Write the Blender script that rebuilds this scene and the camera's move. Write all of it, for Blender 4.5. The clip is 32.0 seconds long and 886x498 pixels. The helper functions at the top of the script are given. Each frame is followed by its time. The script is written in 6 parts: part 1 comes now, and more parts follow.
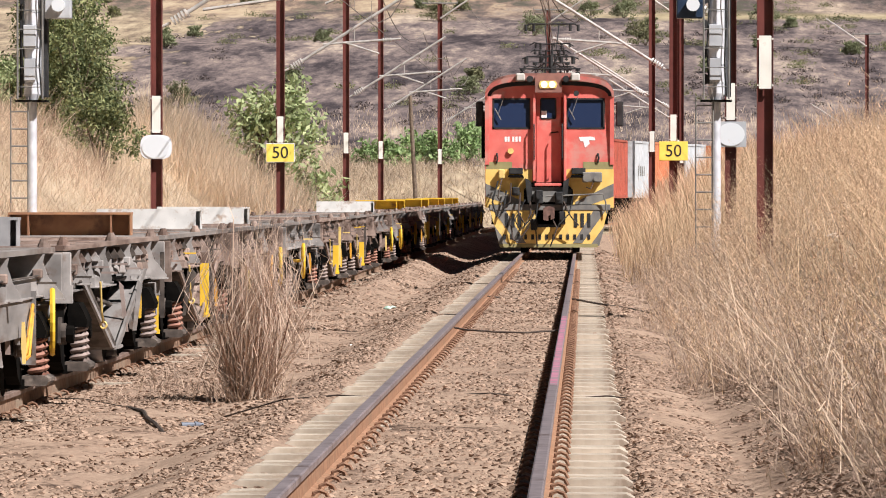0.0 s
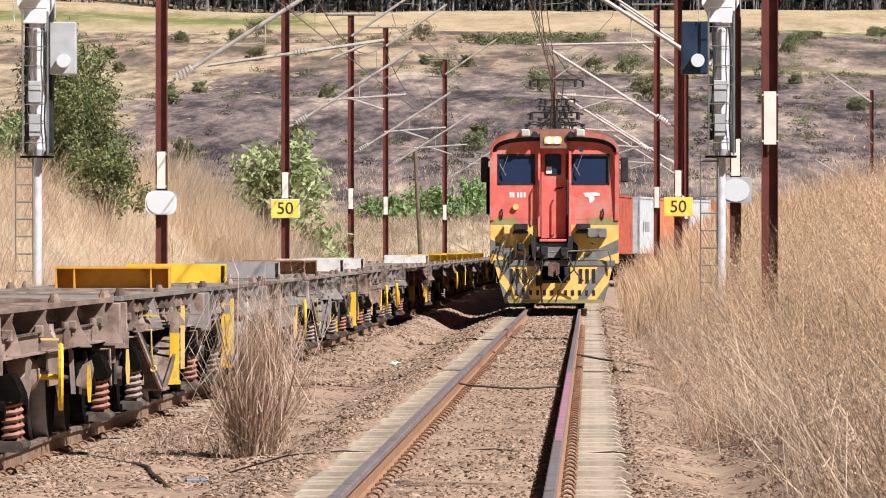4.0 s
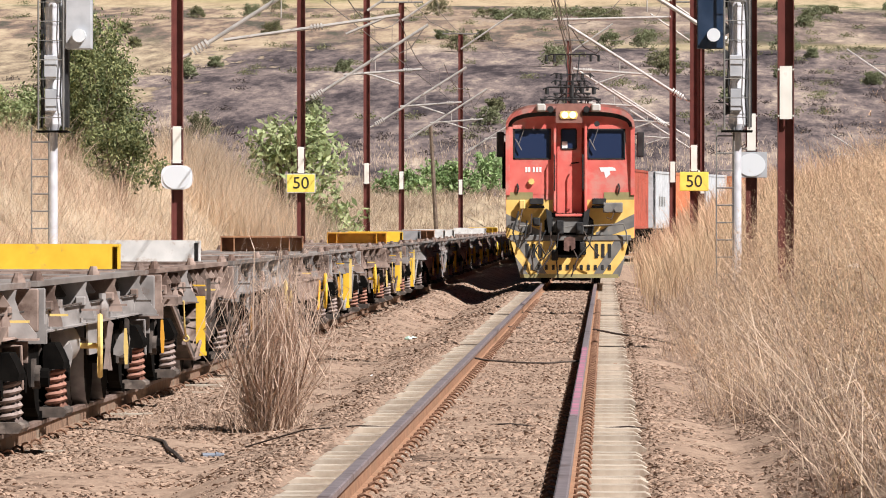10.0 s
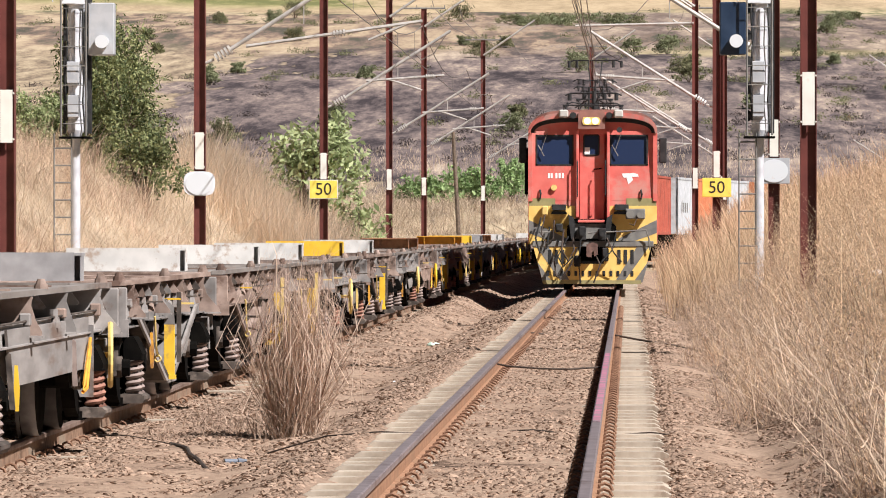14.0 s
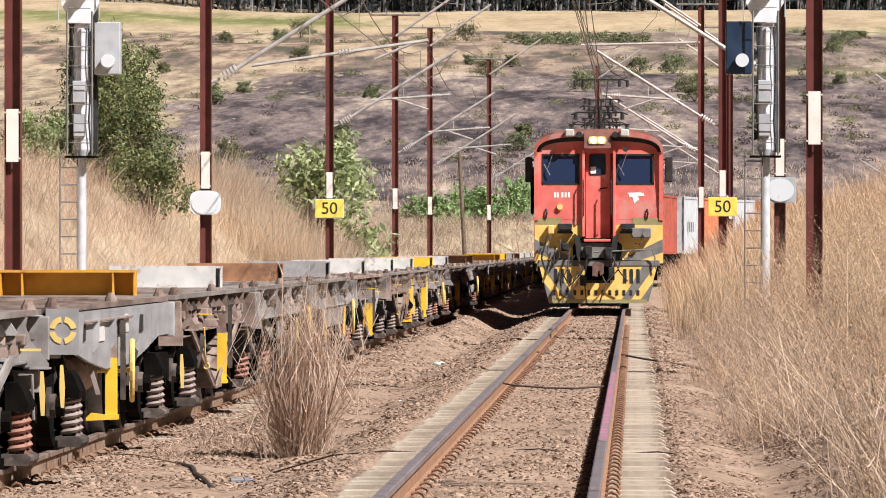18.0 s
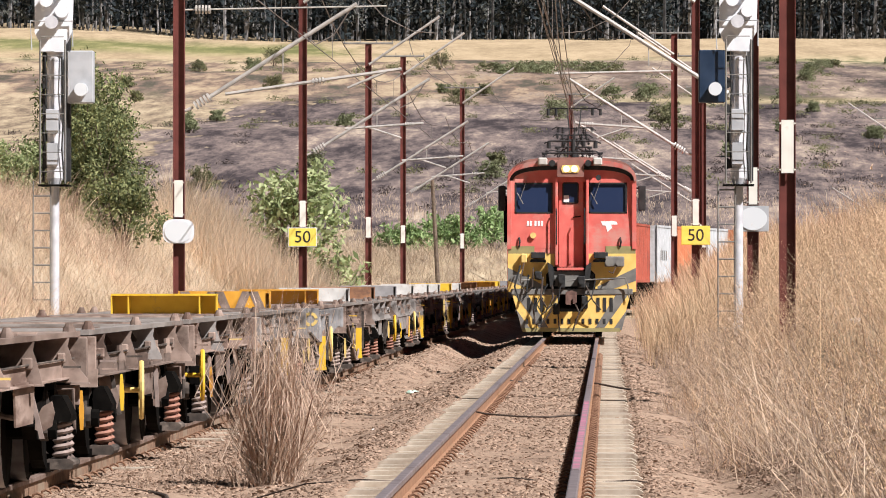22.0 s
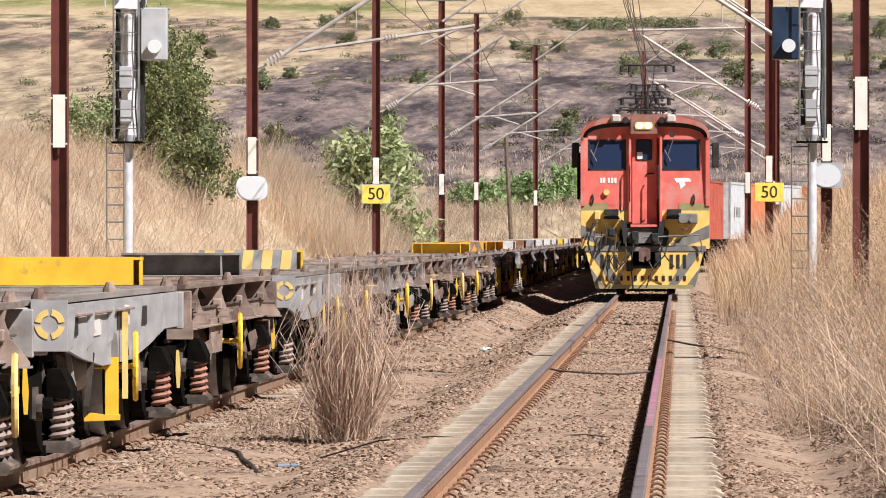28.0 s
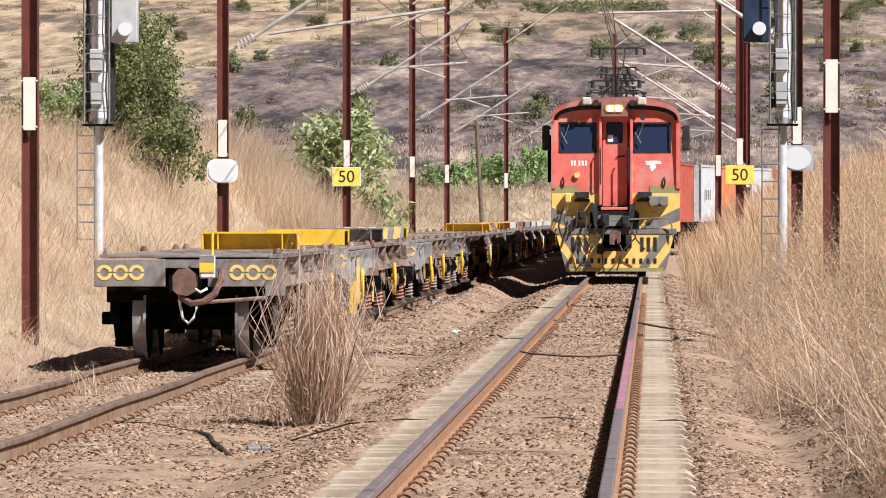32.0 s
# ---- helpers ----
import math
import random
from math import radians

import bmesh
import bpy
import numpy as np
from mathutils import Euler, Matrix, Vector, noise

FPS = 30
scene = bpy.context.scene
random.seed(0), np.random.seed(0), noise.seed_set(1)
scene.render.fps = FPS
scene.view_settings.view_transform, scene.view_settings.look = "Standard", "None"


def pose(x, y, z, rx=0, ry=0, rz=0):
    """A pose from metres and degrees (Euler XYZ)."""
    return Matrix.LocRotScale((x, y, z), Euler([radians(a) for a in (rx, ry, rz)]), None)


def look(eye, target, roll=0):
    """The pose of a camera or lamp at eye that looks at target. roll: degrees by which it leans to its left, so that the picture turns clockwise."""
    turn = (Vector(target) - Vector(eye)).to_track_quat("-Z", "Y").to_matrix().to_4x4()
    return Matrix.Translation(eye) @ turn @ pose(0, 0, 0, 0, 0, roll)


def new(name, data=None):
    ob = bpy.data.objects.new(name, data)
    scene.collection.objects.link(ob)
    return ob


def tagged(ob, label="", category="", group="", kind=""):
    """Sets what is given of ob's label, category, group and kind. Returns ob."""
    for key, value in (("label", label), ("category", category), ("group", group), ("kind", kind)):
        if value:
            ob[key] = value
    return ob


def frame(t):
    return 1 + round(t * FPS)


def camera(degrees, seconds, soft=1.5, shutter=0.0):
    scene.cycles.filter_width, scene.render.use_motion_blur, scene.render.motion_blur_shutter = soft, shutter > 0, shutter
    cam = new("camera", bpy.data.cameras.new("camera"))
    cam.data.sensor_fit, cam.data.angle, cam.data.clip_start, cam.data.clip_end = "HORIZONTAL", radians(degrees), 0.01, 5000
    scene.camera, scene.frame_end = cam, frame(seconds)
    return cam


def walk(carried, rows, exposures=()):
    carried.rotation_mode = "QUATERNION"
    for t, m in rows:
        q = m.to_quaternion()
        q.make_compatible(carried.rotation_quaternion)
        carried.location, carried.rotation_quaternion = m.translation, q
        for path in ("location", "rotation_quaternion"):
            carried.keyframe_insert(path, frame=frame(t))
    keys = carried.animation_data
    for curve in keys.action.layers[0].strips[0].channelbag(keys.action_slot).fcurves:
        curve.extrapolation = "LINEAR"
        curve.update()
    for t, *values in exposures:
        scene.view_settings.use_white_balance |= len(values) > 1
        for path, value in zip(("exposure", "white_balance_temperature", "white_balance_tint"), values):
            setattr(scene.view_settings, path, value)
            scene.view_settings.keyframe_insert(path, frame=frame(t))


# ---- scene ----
# The camera stands still beside the main line and is panned and tilted by hand.
cam = camera(8.6, 32.0, soft=1.0)
EYE = (0.782, 0.0, 1.31)
# seconds, turn to the left, tilt upwards (degrees)
PATH = [
    (0, 1.378, -0.552), (0.5, 1.286, -0.485), (1, 1.26, -0.425), (1.5, 1.445, -0.257), (2, 1.529, 0.104), (2.5, 1.512, 0.214),
    (3, 1.571, 0.02), (3.5, 1.445, -0.005), (5.5, 1.402, -0.029), (6, 1.369, 0.115), (6.5, 1.352, 0.211), (7, 1.339, 0.14),
    (7.5, 1.428, 0.073), (8, 1.478, -0.079), (8.5, 1.361, -0.062), (9, 1.222, -0.138), (9.5, 1.361, -0.23), (10, 1.579, -0.256),
    (10.5, 1.613, -0.23), (11, 1.671, -0.054), (11.5, 1.839, 0.19), (12, 1.911, 0.245), (12.5, 1.739, 0.224), (13, 1.684, 0.115),
    (13.5, 1.772, -0.154), (14, 1.798, -0.197), (14.5, 1.814, -0.264), (15, 2.041, -0.247), (15.5, 2.209, -0.062), (17.5, 1.923, -0.002),
    (18, 1.856, -0.01), (18.5, 1.805, 0.041), (19, 1.688, 0.226), (19.5, 1.679, 0.268), (20, 1.729, 0.268), (20.5, 1.704, 0.276),
    (21, 1.662, 0.251), (21.5, 1.654, 0.335), (22, 1.595, 0.268), (22.5, 1.688, 0.175), (23, 1.797, 0.032), (23.5, 1.772, 0.007),
    (24, 1.729, 0.074), (24.5, 1.679, -0.01), (25, 1.805, -0.043), (25.5, 2.032, -0.153), (27.5, 2.115, -0.176), (28, 2.308, -0.151),
    (28.5, 2.291, 0.051), (29, 2.359, 0.135), (29.5, 2.359, 0.16), (30, 2.325, 0.127), (30.5, 2.216, -0.042), (31, 2.157, -0.311),
    (31.5, 2.14, -0.361), (32, 2.022, -0.319),
]

walk(cam, [(t, pose(*EYE, 90 + up, 0, left)) for t, left, up in PATH], exposures=[(0, 0.71), (32, 0.71)])

# ---- light ----
SUN_EL, SUN_AZ = 47.0, 130.0        # azimuth clockwise from +y: from behind, to the right
world = bpy.data.worlds.new("sky")
scene.world = world
world.use_nodes = True
wn = world.node_tree.nodes
sky = wn.new("ShaderNodeTexSky")
sky.sky_type, sky.sun_disc = "NISHITA", False
sky.sun_elevation, sky.sun_rotation = radians(SUN_EL), radians(SUN_AZ)
world.node_tree.links.new(sky.outputs[0], wn["Background"].inputs[0])
wn["Background"].inputs[1].default_value = 0.010
sun = new("sun", bpy.data.lights.new("sun", "SUN"))
sun.data.energy, sun.data.angle, sun.data.color = 5.0, radians(0.5), (1.0, 0.965, 0.955)
sx, sy = math.sin(radians(SUN_AZ)), math.cos(radians(SUN_AZ))
sun.matrix_world = look((sx * 60, sy * 60, 60 * math.tan(radians(SUN_EL))), (0, 0, 0))

rng = np.random.default_rng(7)

# ---- materials ----
def surf(name, c1, c2, scale=8.0, rough=0.8, bump=0.2, metal=0.0, c3=None, s3=1.2, t3=0.55, jitter=0.0, island=0.0, spec=0.4, along=1.0):
    """A worn surface: grain of c1 and c2, broad stains of c3, relief; jitter varies it from object to object, island from piece to piece; along draws the grain out along y."""
    m = bpy.data.materials.new(name)
    m.use_nodes = True
    n, l = m.node_tree.nodes, m.node_tree.links
    b = n["Principled BSDF"]
    b.inputs["Roughness"].default_value, b.inputs["Metallic"].default_value = rough, metal
    b.inputs["Specular IOR Level"].default_value = spec
    tc = n.new("ShaderNodeTexCoord")
    g = n.new("ShaderNodeTexNoise")
    g.inputs["Scale"].default_value, g.inputs["Detail"].default_value = scale, 6
    at = tc.outputs["Object"]
    if along != 1.0:
        mp = n.new("ShaderNodeMapping")
        mp.inputs["Scale"].default_value = (1, along, 1)
        l.new(at, mp.inputs[0])
        at = mp.outputs[0]
    l.new(at, g.inputs["Vector"])
    r = n.new("ShaderNodeValToRGB")
    r.color_ramp.elements[0].position, r.color_ramp.elements[1].position = 0.35, 0.65
    r.color_ramp.elements[0].color, r.color_ramp.elements[1].color = (*c1, 1), (*c2, 1)
    l.new(g.outputs[0], r.inputs[0])
    col = r.outputs[0]
    if c3:
        g3 = n.new("ShaderNodeTexNoise")
        g3.inputs["Scale"].default_value, g3.inputs["Detail"].default_value = s3, 8
        g3.inputs["Roughness"].default_value = 0.65
        l.new(at, g3.inputs["Vector"])
        r3 = n.new("ShaderNodeValToRGB")
        r3.color_ramp.elements[0].position, r3.color_ramp.elements[1].position = t3 - 0.04, t3 + 0.06
        l.new(g3.outputs[0], r3.inputs[0])
        mx = n.new("ShaderNodeMix")
        mx.data_type = "RGBA"
        l.new(r3.outputs[0], mx.inputs[0])
        l.new(col, mx.inputs[6])
        mx.inputs[7].default_value = (*c3, 1)
        col = mx.outputs[2]
    if jitter or island:
        hs = n.new("ShaderNodeHueSaturation")
        if island:
            src = n.new("ShaderNodeNewGeometry").outputs["Random Per Island"]
        else:
            src = n.new("ShaderNodeObjectInfo").outputs["Random"]
        a = jitter or island
        mr = n.new("ShaderNodeMapRange")
        mr.inputs[3].default_value, mr.inputs[4].default_value = 1 - a, 1 + a
        l.new(src, mr.inputs[0])
        l.new(mr.outputs[0], hs.inputs["Value"])
        l.new(col, hs.inputs["Color"])
        col = hs.outputs[0]
    l.new(col, b.inputs["Base Color"])
    if bump:
        bp = n.new("ShaderNodeBump")
        bp.inputs["Strength"].default_value, bp.inputs["Distance"].default_value = bump, 0.02
        l.new(g.outputs[0], bp.inputs["Height"])
        l.new(bp.outputs[0], b.inputs["Normal"])
    return m


def blades_mat(name, lo, hi, trans=0.25):
    m = bpy.data.materials.new(name)
    m.use_nodes = True
    n, l = m.node_tree.nodes, m.node_tree.links
    b = n["Principled BSDF"]
    b.inputs["Roughness"].default_value = 0.7
    b.inputs["Specular IOR Level"].default_value = 0.25
    r = n.new("ShaderNodeValToRGB")
    r.color_ramp.elements[0].color, r.color_ramp.elements[1].color = (*lo, 1), (*hi, 1)
    gm = n.new("ShaderNodeNewGeometry")
    l.new(gm.outputs["Random Per Island"], r.inputs[0])
    ns = n.new("ShaderNodeTexNoise")
    ns.inputs["Scale"].default_value = 0.5
    l.new(gm.outputs["Position"], ns.inputs["Vector"])
    hs = n.new("ShaderNodeHueSaturation")
    mr = n.new("ShaderNodeMapRange")
    mr.inputs[1].default_value, mr.inputs[2].default_value = 0.3, 0.7
    mr.inputs[3].default_value, mr.inputs[4].default_value = 0.75, 1.2
    l.new(ns.outputs[0], mr.inputs[0])
    l.new(mr.outputs[0], hs.inputs["Value"])
    l.new(r.outputs[0], hs.inputs["Color"])
    l.new(hs.outputs[0], b.inputs["Base Color"])
    tr = n.new("ShaderNodeBsdfTranslucent")
    l.new(hs.outputs[0], tr.inputs[0])
    mx = n.new("ShaderNodeMixShader")
    mx.inputs[0].default_value = trans
    l.new(b.outputs[0], mx.inputs[1])
    l.new(tr.outputs[0], mx.inputs[2])
    l.new(mx.outputs[0], n["Material Output"].inputs[0])
    return m


M = dict(
    ballast=surf("ballast", (0.20, 0.14, 0.10), (0.37, 0.27, 0.20), 16, 0.95, 0.8, c3=(0.17, 0.135, 0.115), s3=0.35, t3=0.6),
    stone=surf("stone", (0.215, 0.145, 0.103), (0.345, 0.242, 0.178), 5, 0.9, 0.2, island=0.26),
    sleeper=surf("sleeper concrete", (0.34, 0.283, 0.220), (0.50, 0.43, 0.35), 7, 0.9, 0.3, c3=(0.29, 0.225, 0.17), s3=3.0, t3=0.58, jitter=0.14),
    rail_rust=surf("rusty rail web", (0.22, 0.115, 0.063), (0.35, 0.195, 0.12), 14, 0.85, 0.2, c3=(0.26, 0.15, 0.09), s3=2.0),
    rail_top=surf("worn rail head", (0.20, 0.165, 0.17), (0.33, 0.275, 0.28), 10, 0.42, 0.05, metal=0.3, c3=(0.14, 0.10, 0.09), s3=3.0, t3=0.6),
    rail_loop=surf("dark rusty rail web", (0.15, 0.088, 0.056), (0.27, 0.17, 0.112), 14, 0.9, 0.2, c3=(0.24, 0.18, 0.13), s3=2.0),
    rail_dull=surf("dull rusty rail head", (0.15, 0.10, 0.08), (0.26, 0.19, 0.16), 10, 0.6, 0.05, metal=0.2, c3=(0.12, 0.075, 0.055), s3=2.5, t3=0.56),
    clip=surf("rusty clip", (0.14, 0.073, 0.045), (0.24, 0.135, 0.085), 20, 0.9, 0.1),
    rust=surf("rusty steel", (0.17, 0.12, 0.096), (0.34, 0.255, 0.215), 6, 0.85, 0.2, c3=(0.12, 0.075, 0.058), s3=2.4, jitter=0.3, along=0.16),
    grey=surf("dusty grey steel", (0.21, 0.192, 0.182), (0.33, 0.305, 0.29), 7, 0.75, 0.15, c3=(0.17, 0.12, 0.096), s3=2.4, t3=0.58, jitter=0.28, along=0.16),
    deck_grey=surf("scuffed grey-brown deck", (0.17, 0.147, 0.132), (0.285, 0.255, 0.235), 5, 0.8, 0.1, c3=(0.15, 0.105, 0.085), s3=1.6, t3=0.58, jitter=0.15, along=0.2),
    cast=surf("dusty brown castings", (0.035, 0.028, 0.024), (0.11, 0.087, 0.073), 9, 0.9, 0.3, c3=(0.20, 0.162, 0.135), s3=3.0, t3=0.62, jitter=0.3, along=0.3),
    girder=surf("light grey girder paint", (0.27, 0.265, 0.27), (0.37, 0.365, 0.37), 6, 0.65, 0.1, c3=(0.22, 0.17, 0.145), s3=1.4, t3=0.64, jitter=0.1, along=0.2),
    # grime, darkened further so the colour itself holds the shade under decks
    dark=surf("black steel with grime and shade", (0.003, 0.0026, 0.0024), (0.008, 0.007, 0.006), 8, 1.0, 0.2, c3=(0.018, 0.013, 0.011), s3=3.0, t3=0.66, spec=0.05),
    yellow=surf("safety yellow paint", (0.70, 0.42, 0.03), (0.80, 0.52, 0.045), 5, 0.6, 0.08, c3=(0.34, 0.20, 0.09), s3=2.6, t3=0.62),
    yellow_pale=surf("weathered yellow paint", (0.66, 0.475, 0.16), (0.78, 0.57, 0.20), 5, 0.6, 0.08, c3=(0.35, 0.24, 0.14), s3=2.3, t3=0.62),
    orange=surf("faded orange paint", (0.60, 0.28, 0.03), (0.72, 0.36, 0.045), 5, 0.6, 0.08, c3=(0.25, 0.11, 0.05), s3=2.3, t3=0.62),
    white=surf("chalky white paint", (0.57, 0.56, 0.54), (0.68, 0.665, 0.64), 6, 0.65, 0.08, c3=(0.40, 0.31, 0.25), s3=5.0, t3=0.585),
    band_white=surf("cream white enamel", (0.70, 0.675, 0.61), (0.80, 0.775, 0.71), 4, 0.5, 0.04, c3=(0.58, 0.53, 0.45), s3=4.0, t3=0.66),
    rust_orange=surf("orange rust", (0.24, 0.115, 0.065), (0.40, 0.205, 0.105), 5, 0.85, 0.15, c3=(0.17, 0.09, 0.06), s3=2.0, t3=0.56),
    spring=surf("pale dusty spring", (0.21, 0.158, 0.14), (0.31, 0.243, 0.215), 9, 0.8, 0.1),
    spring_red=surf("orange primer spring", (0.24, 0.11, 0.08), (0.34, 0.17, 0.12), 9, 0.8, 0.1),
    tyre=surf("polished wheel tread", (0.22, 0.215, 0.225), (0.34, 0.335, 0.345), 9, 0.35, 0.05, metal=0.25),
    mast=surf("oxide red mast paint", (0.105, 0.030, 0.025), (0.155, 0.044, 0.036), 4, 0.5, 0.08, c3=(0.095, 0.028, 0.022), s3=1.4, t3=0.6, jitter=0.1),
    galv=surf("galvanised steel", (0.54, 0.54, 0.575), (0.72, 0.72, 0.75), 6, 0.5, 0.05, metal=0.2),
    signal_white=surf("signal white paint", (0.66, 0.68, 0.72), (0.78, 0.79, 0.82), 4, 0.5, 0.03),
    signal_grey=surf("signal grey paint", (0.36, 0.37, 0.39), (0.46, 0.47, 0.49), 4, 0.5, 0.03),
    blue_dark=surf("dark blue enamel", (0.015, 0.03, 0.06), (0.03, 0.05, 0.09), 3, 0.35, 0.03),
    arm=surf("pale cantilever tube", (0.38, 0.355, 0.33), (0.52, 0.487, 0.455), 6, 0.6, 0.05, metal=0.2),
    wire=surf("old copper wire", (0.14, 0.12, 0.11), (0.22, 0.19, 0.17), 5, 0.6, 0.0),
    porcelain=surf("pale porcelain", (0.40, 0.375, 0.345), (0.54, 0.51, 0.475), 5, 0.3, 0.0),
    lred=surf("faded red loco paint", (0.62, 0.128, 0.108), (0.71, 0.175, 0.145), 3, 0.55, 0.04, c3=(0.60, 0.25, 0.21), s3=1.2, t3=0.56),
    lbrow=surf("dusty red brow paint", (0.44, 0.105, 0.085), (0.58, 0.16, 0.13), 3, 0.7, 0.06, c3=(0.36, 0.19, 0.16), s3=1.6, t3=0.52),
    lroof=surf("soot brown roof paint", (0.18, 0.09, 0.075), (0.30, 0.14, 0.11), 4, 0.75, 0.1),
    lyellow=surf("loco yellow paint", (0.72, 0.47, 0.125), (0.82, 0.57, 0.18), 4, 0.6, 0.05, c3=(0.42, 0.28, 0.12), s3=2.2, t3=0.62),
    lgrey=surf("loco dark grey paint", (0.14, 0.135, 0.13), (0.22, 0.21, 0.19), 5, 0.7, 0.06),
    lolive=surf("olive band paint", (0.25, 0.22, 0.10), (0.32, 0.28, 0.13), 5, 0.7, 0.05),
    black=surf("black rubber", (0.012, 0.012, 0.013), (0.03, 0.03, 0.03), 8, 0.7, 0.1),
    cable=surf("dusty cable", (0.035, 0.024, 0.019), (0.085, 0.062, 0.05), 8, 0.85, 0.1),
    coupler_rust=surf("dark rusty coupler", (0.10, 0.055, 0.045), (0.19, 0.11, 0.09), 9, 0.85, 0.3),
    letter=surf("black lettering", (0.012, 0.012, 0.012), (0.02, 0.02, 0.02), 8, 0.7, 0.0),
    letter_white=surf("white lettering", (0.80, 0.79, 0.77), (0.85, 0.84, 0.82), 8, 0.6, 0.0),
    straw=blades_mat("dry straw", (0.54, 0.372, 0.235), (0.87, 0.655, 0.435), 0.42),
    straw_red=blades_mat("dry russet grass", (0.465, 0.295, 0.192), (0.84, 0.60, 0.412), 0.42),
    straw_pale=blades_mat("pale dry grass", (0.60, 0.455, 0.335), (0.85, 0.685, 0.525), 0.4),
    straw_dull=blades_mat("dull dry grass", (0.40, 0.305, 0.22), (0.58, 0.455, 0.34), 0.4),
    straw_soft=blades_mat("soft pale dry grass", (0.64, 0.515, 0.385), (0.80, 0.66, 0.505), 0.6),
    reed=blades_mat("grey-brown reed", (0.25, 0.145, 0.10), (0.82, 0.62, 0.47), 0.35),
    reed_pale=blades_mat("pale pinkish reed", (0.50, 0.37, 0.29), (0.84, 0.66, 0.53), 0.38),
    weed_dark=blades_mat("grey-brown dead weed", (0.22, 0.15, 0.115), (0.66, 0.50, 0.38), 0.28),
    leaf=blades_mat("dark green leaf", (0.05, 0.075, 0.032), (0.38, 0.40, 0.18), 0.3),
    leaf_pale=blades_mat("pale green leaf", (0.19, 0.24, 0.10), (0.54, 0.59, 0.32), 0.35),
    # bluish near-black: distant haze and the wood's shade are put into this colour
    leaf_deep=blades_mat("blue-black leaf with haze and shade", (0.009, 0.013, 0.018), (0.028, 0.038, 0.040), 0.1),
    bark=surf("bark", (0.10, 0.07, 0.05), (0.2, 0.15, 0.11), 9, 0.9, 0.4),
    bark_pale=surf("pale bark", (0.08, 0.08, 0.085), (0.22, 0.215, 0.215), 1.2, 0.9, 0.1, island=0.85),
)


def plain(name, c, rough=0.5, metal=0.0, emit=0.0):
    m = bpy.data.materials.new(name)
    m.use_nodes = True
    b = m.node_tree.nodes["Principled BSDF"]
    b.inputs["Base Color"].default_value = (*c, 1)
    b.inputs["Roughness"].default_value, b.inputs["Metallic"].default_value = rough, metal
    if emit:
        b.inputs["Emission Color"].default_value = (*c, 1)
        b.inputs["Emission Strength"].default_value = emit
    return m


M["cab_glass"] = plain("tinted cab glass", (0.022, 0.036, 0.085), 0.04)
M["lamp_glow"] = plain("lit headlamp", (1.0, 0.78, 0.35), 0.3, 0, 1.6)
M["lens"] = plain("clear lens", (0.66, 0.69, 0.72), 0.2)
M["board_yellow"] = surf("pale yellow board", (0.78, 0.62, 0.10), (0.86, 0.70, 0.14), 6, 0.5, 0.02)


# ---- mesh helpers ----
def box(bm, x0, x1, y0, y1, z0, z1, bev=0.0):
    vs = [bm.verts.new(p) for p in ((x0, y0, z0), (x1, y0, z0), (x1, y1, z0), (x0, y1, z0), (x0, y0, z1), (x1, y0, z1), (x1, y1, z1), (x0, y1, z1))]
    fs = [bm.faces.new([vs[i] for i in q]) for q in ((3, 2, 1, 0), (4, 5, 6, 7), (0, 1, 5, 4), (1, 2, 6, 5), (2, 3, 7, 6), (3, 0, 4, 7))]
    if bev:
        es = list({e for f in fs for e in f.edges})
        bmesh.ops.bevel(bm, geom=es, offset=bev, segments=1, affect="EDGES")


def prism(bm, pts, a, b, axis="y"):
    """A flat outline of (u, v) points drawn out along an axis from a to b: u, v are x, z for y; y, z for x; x, y for z."""
    def at(u, v, w):
        return (u, w, v) if axis == "y" else (w, u, v) if axis == "x" else (u, v, w)
    lo = [bm.verts.new(at(u, v, a)) for u, v in pts]
    hi = [bm.verts.new(at(u, v, b)) for u, v in pts]
    k = len(pts)
    bm.faces.new(lo), bm.faces.new(hi[::-1])
    for i in range(k):
        bm.faces.new((lo[i], hi[i], hi[(i + 1) % k], lo[(i + 1) % k]))


def rod(bm, p, q, r, seg=8, r2=None):
    p, q = Vector(p), Vector(q)
    d = q - p
    m = Matrix.Translation((p + q) / 2) @ d.to_track_quat("Z", "Y").to_matrix().to_4x4()
    bmesh.ops.create_cone(bm, cap_ends=True, segments=seg, radius1=r, radius2=r if r2 is None else r2, depth=d.length, matrix=m)


def tube(bm, pts, r, seg=6):
    """One unbroken round tube along a line of points."""
    pts = [Vector(p) for p in pts]
    rows = []
    for i, p in enumerate(pts):
        d = (pts[min(i + 1, len(pts) - 1)] - pts[max(i - 1, 0)]).normalized()
        a = d.cross(Vector((0.31, 0.17, 0.93)) if abs(d.z) < 0.9 else Vector((1, 0.2, 0))).normalized()
        b = d.cross(a)
        rows.append([bm.verts.new(p + (a * math.cos(q) + b * math.sin(q)) * r) for q in (6.2832 * j / seg for j in range(seg))])
    for p, q in zip(rows, rows[1:]):
        for j in range(seg):
            bm.faces.new((p[j], p[(j + 1) % seg], q[(j + 1) % seg], q[j]))
    bm.faces.new(rows[0][::-1]), bm.faces.new(rows[-1])


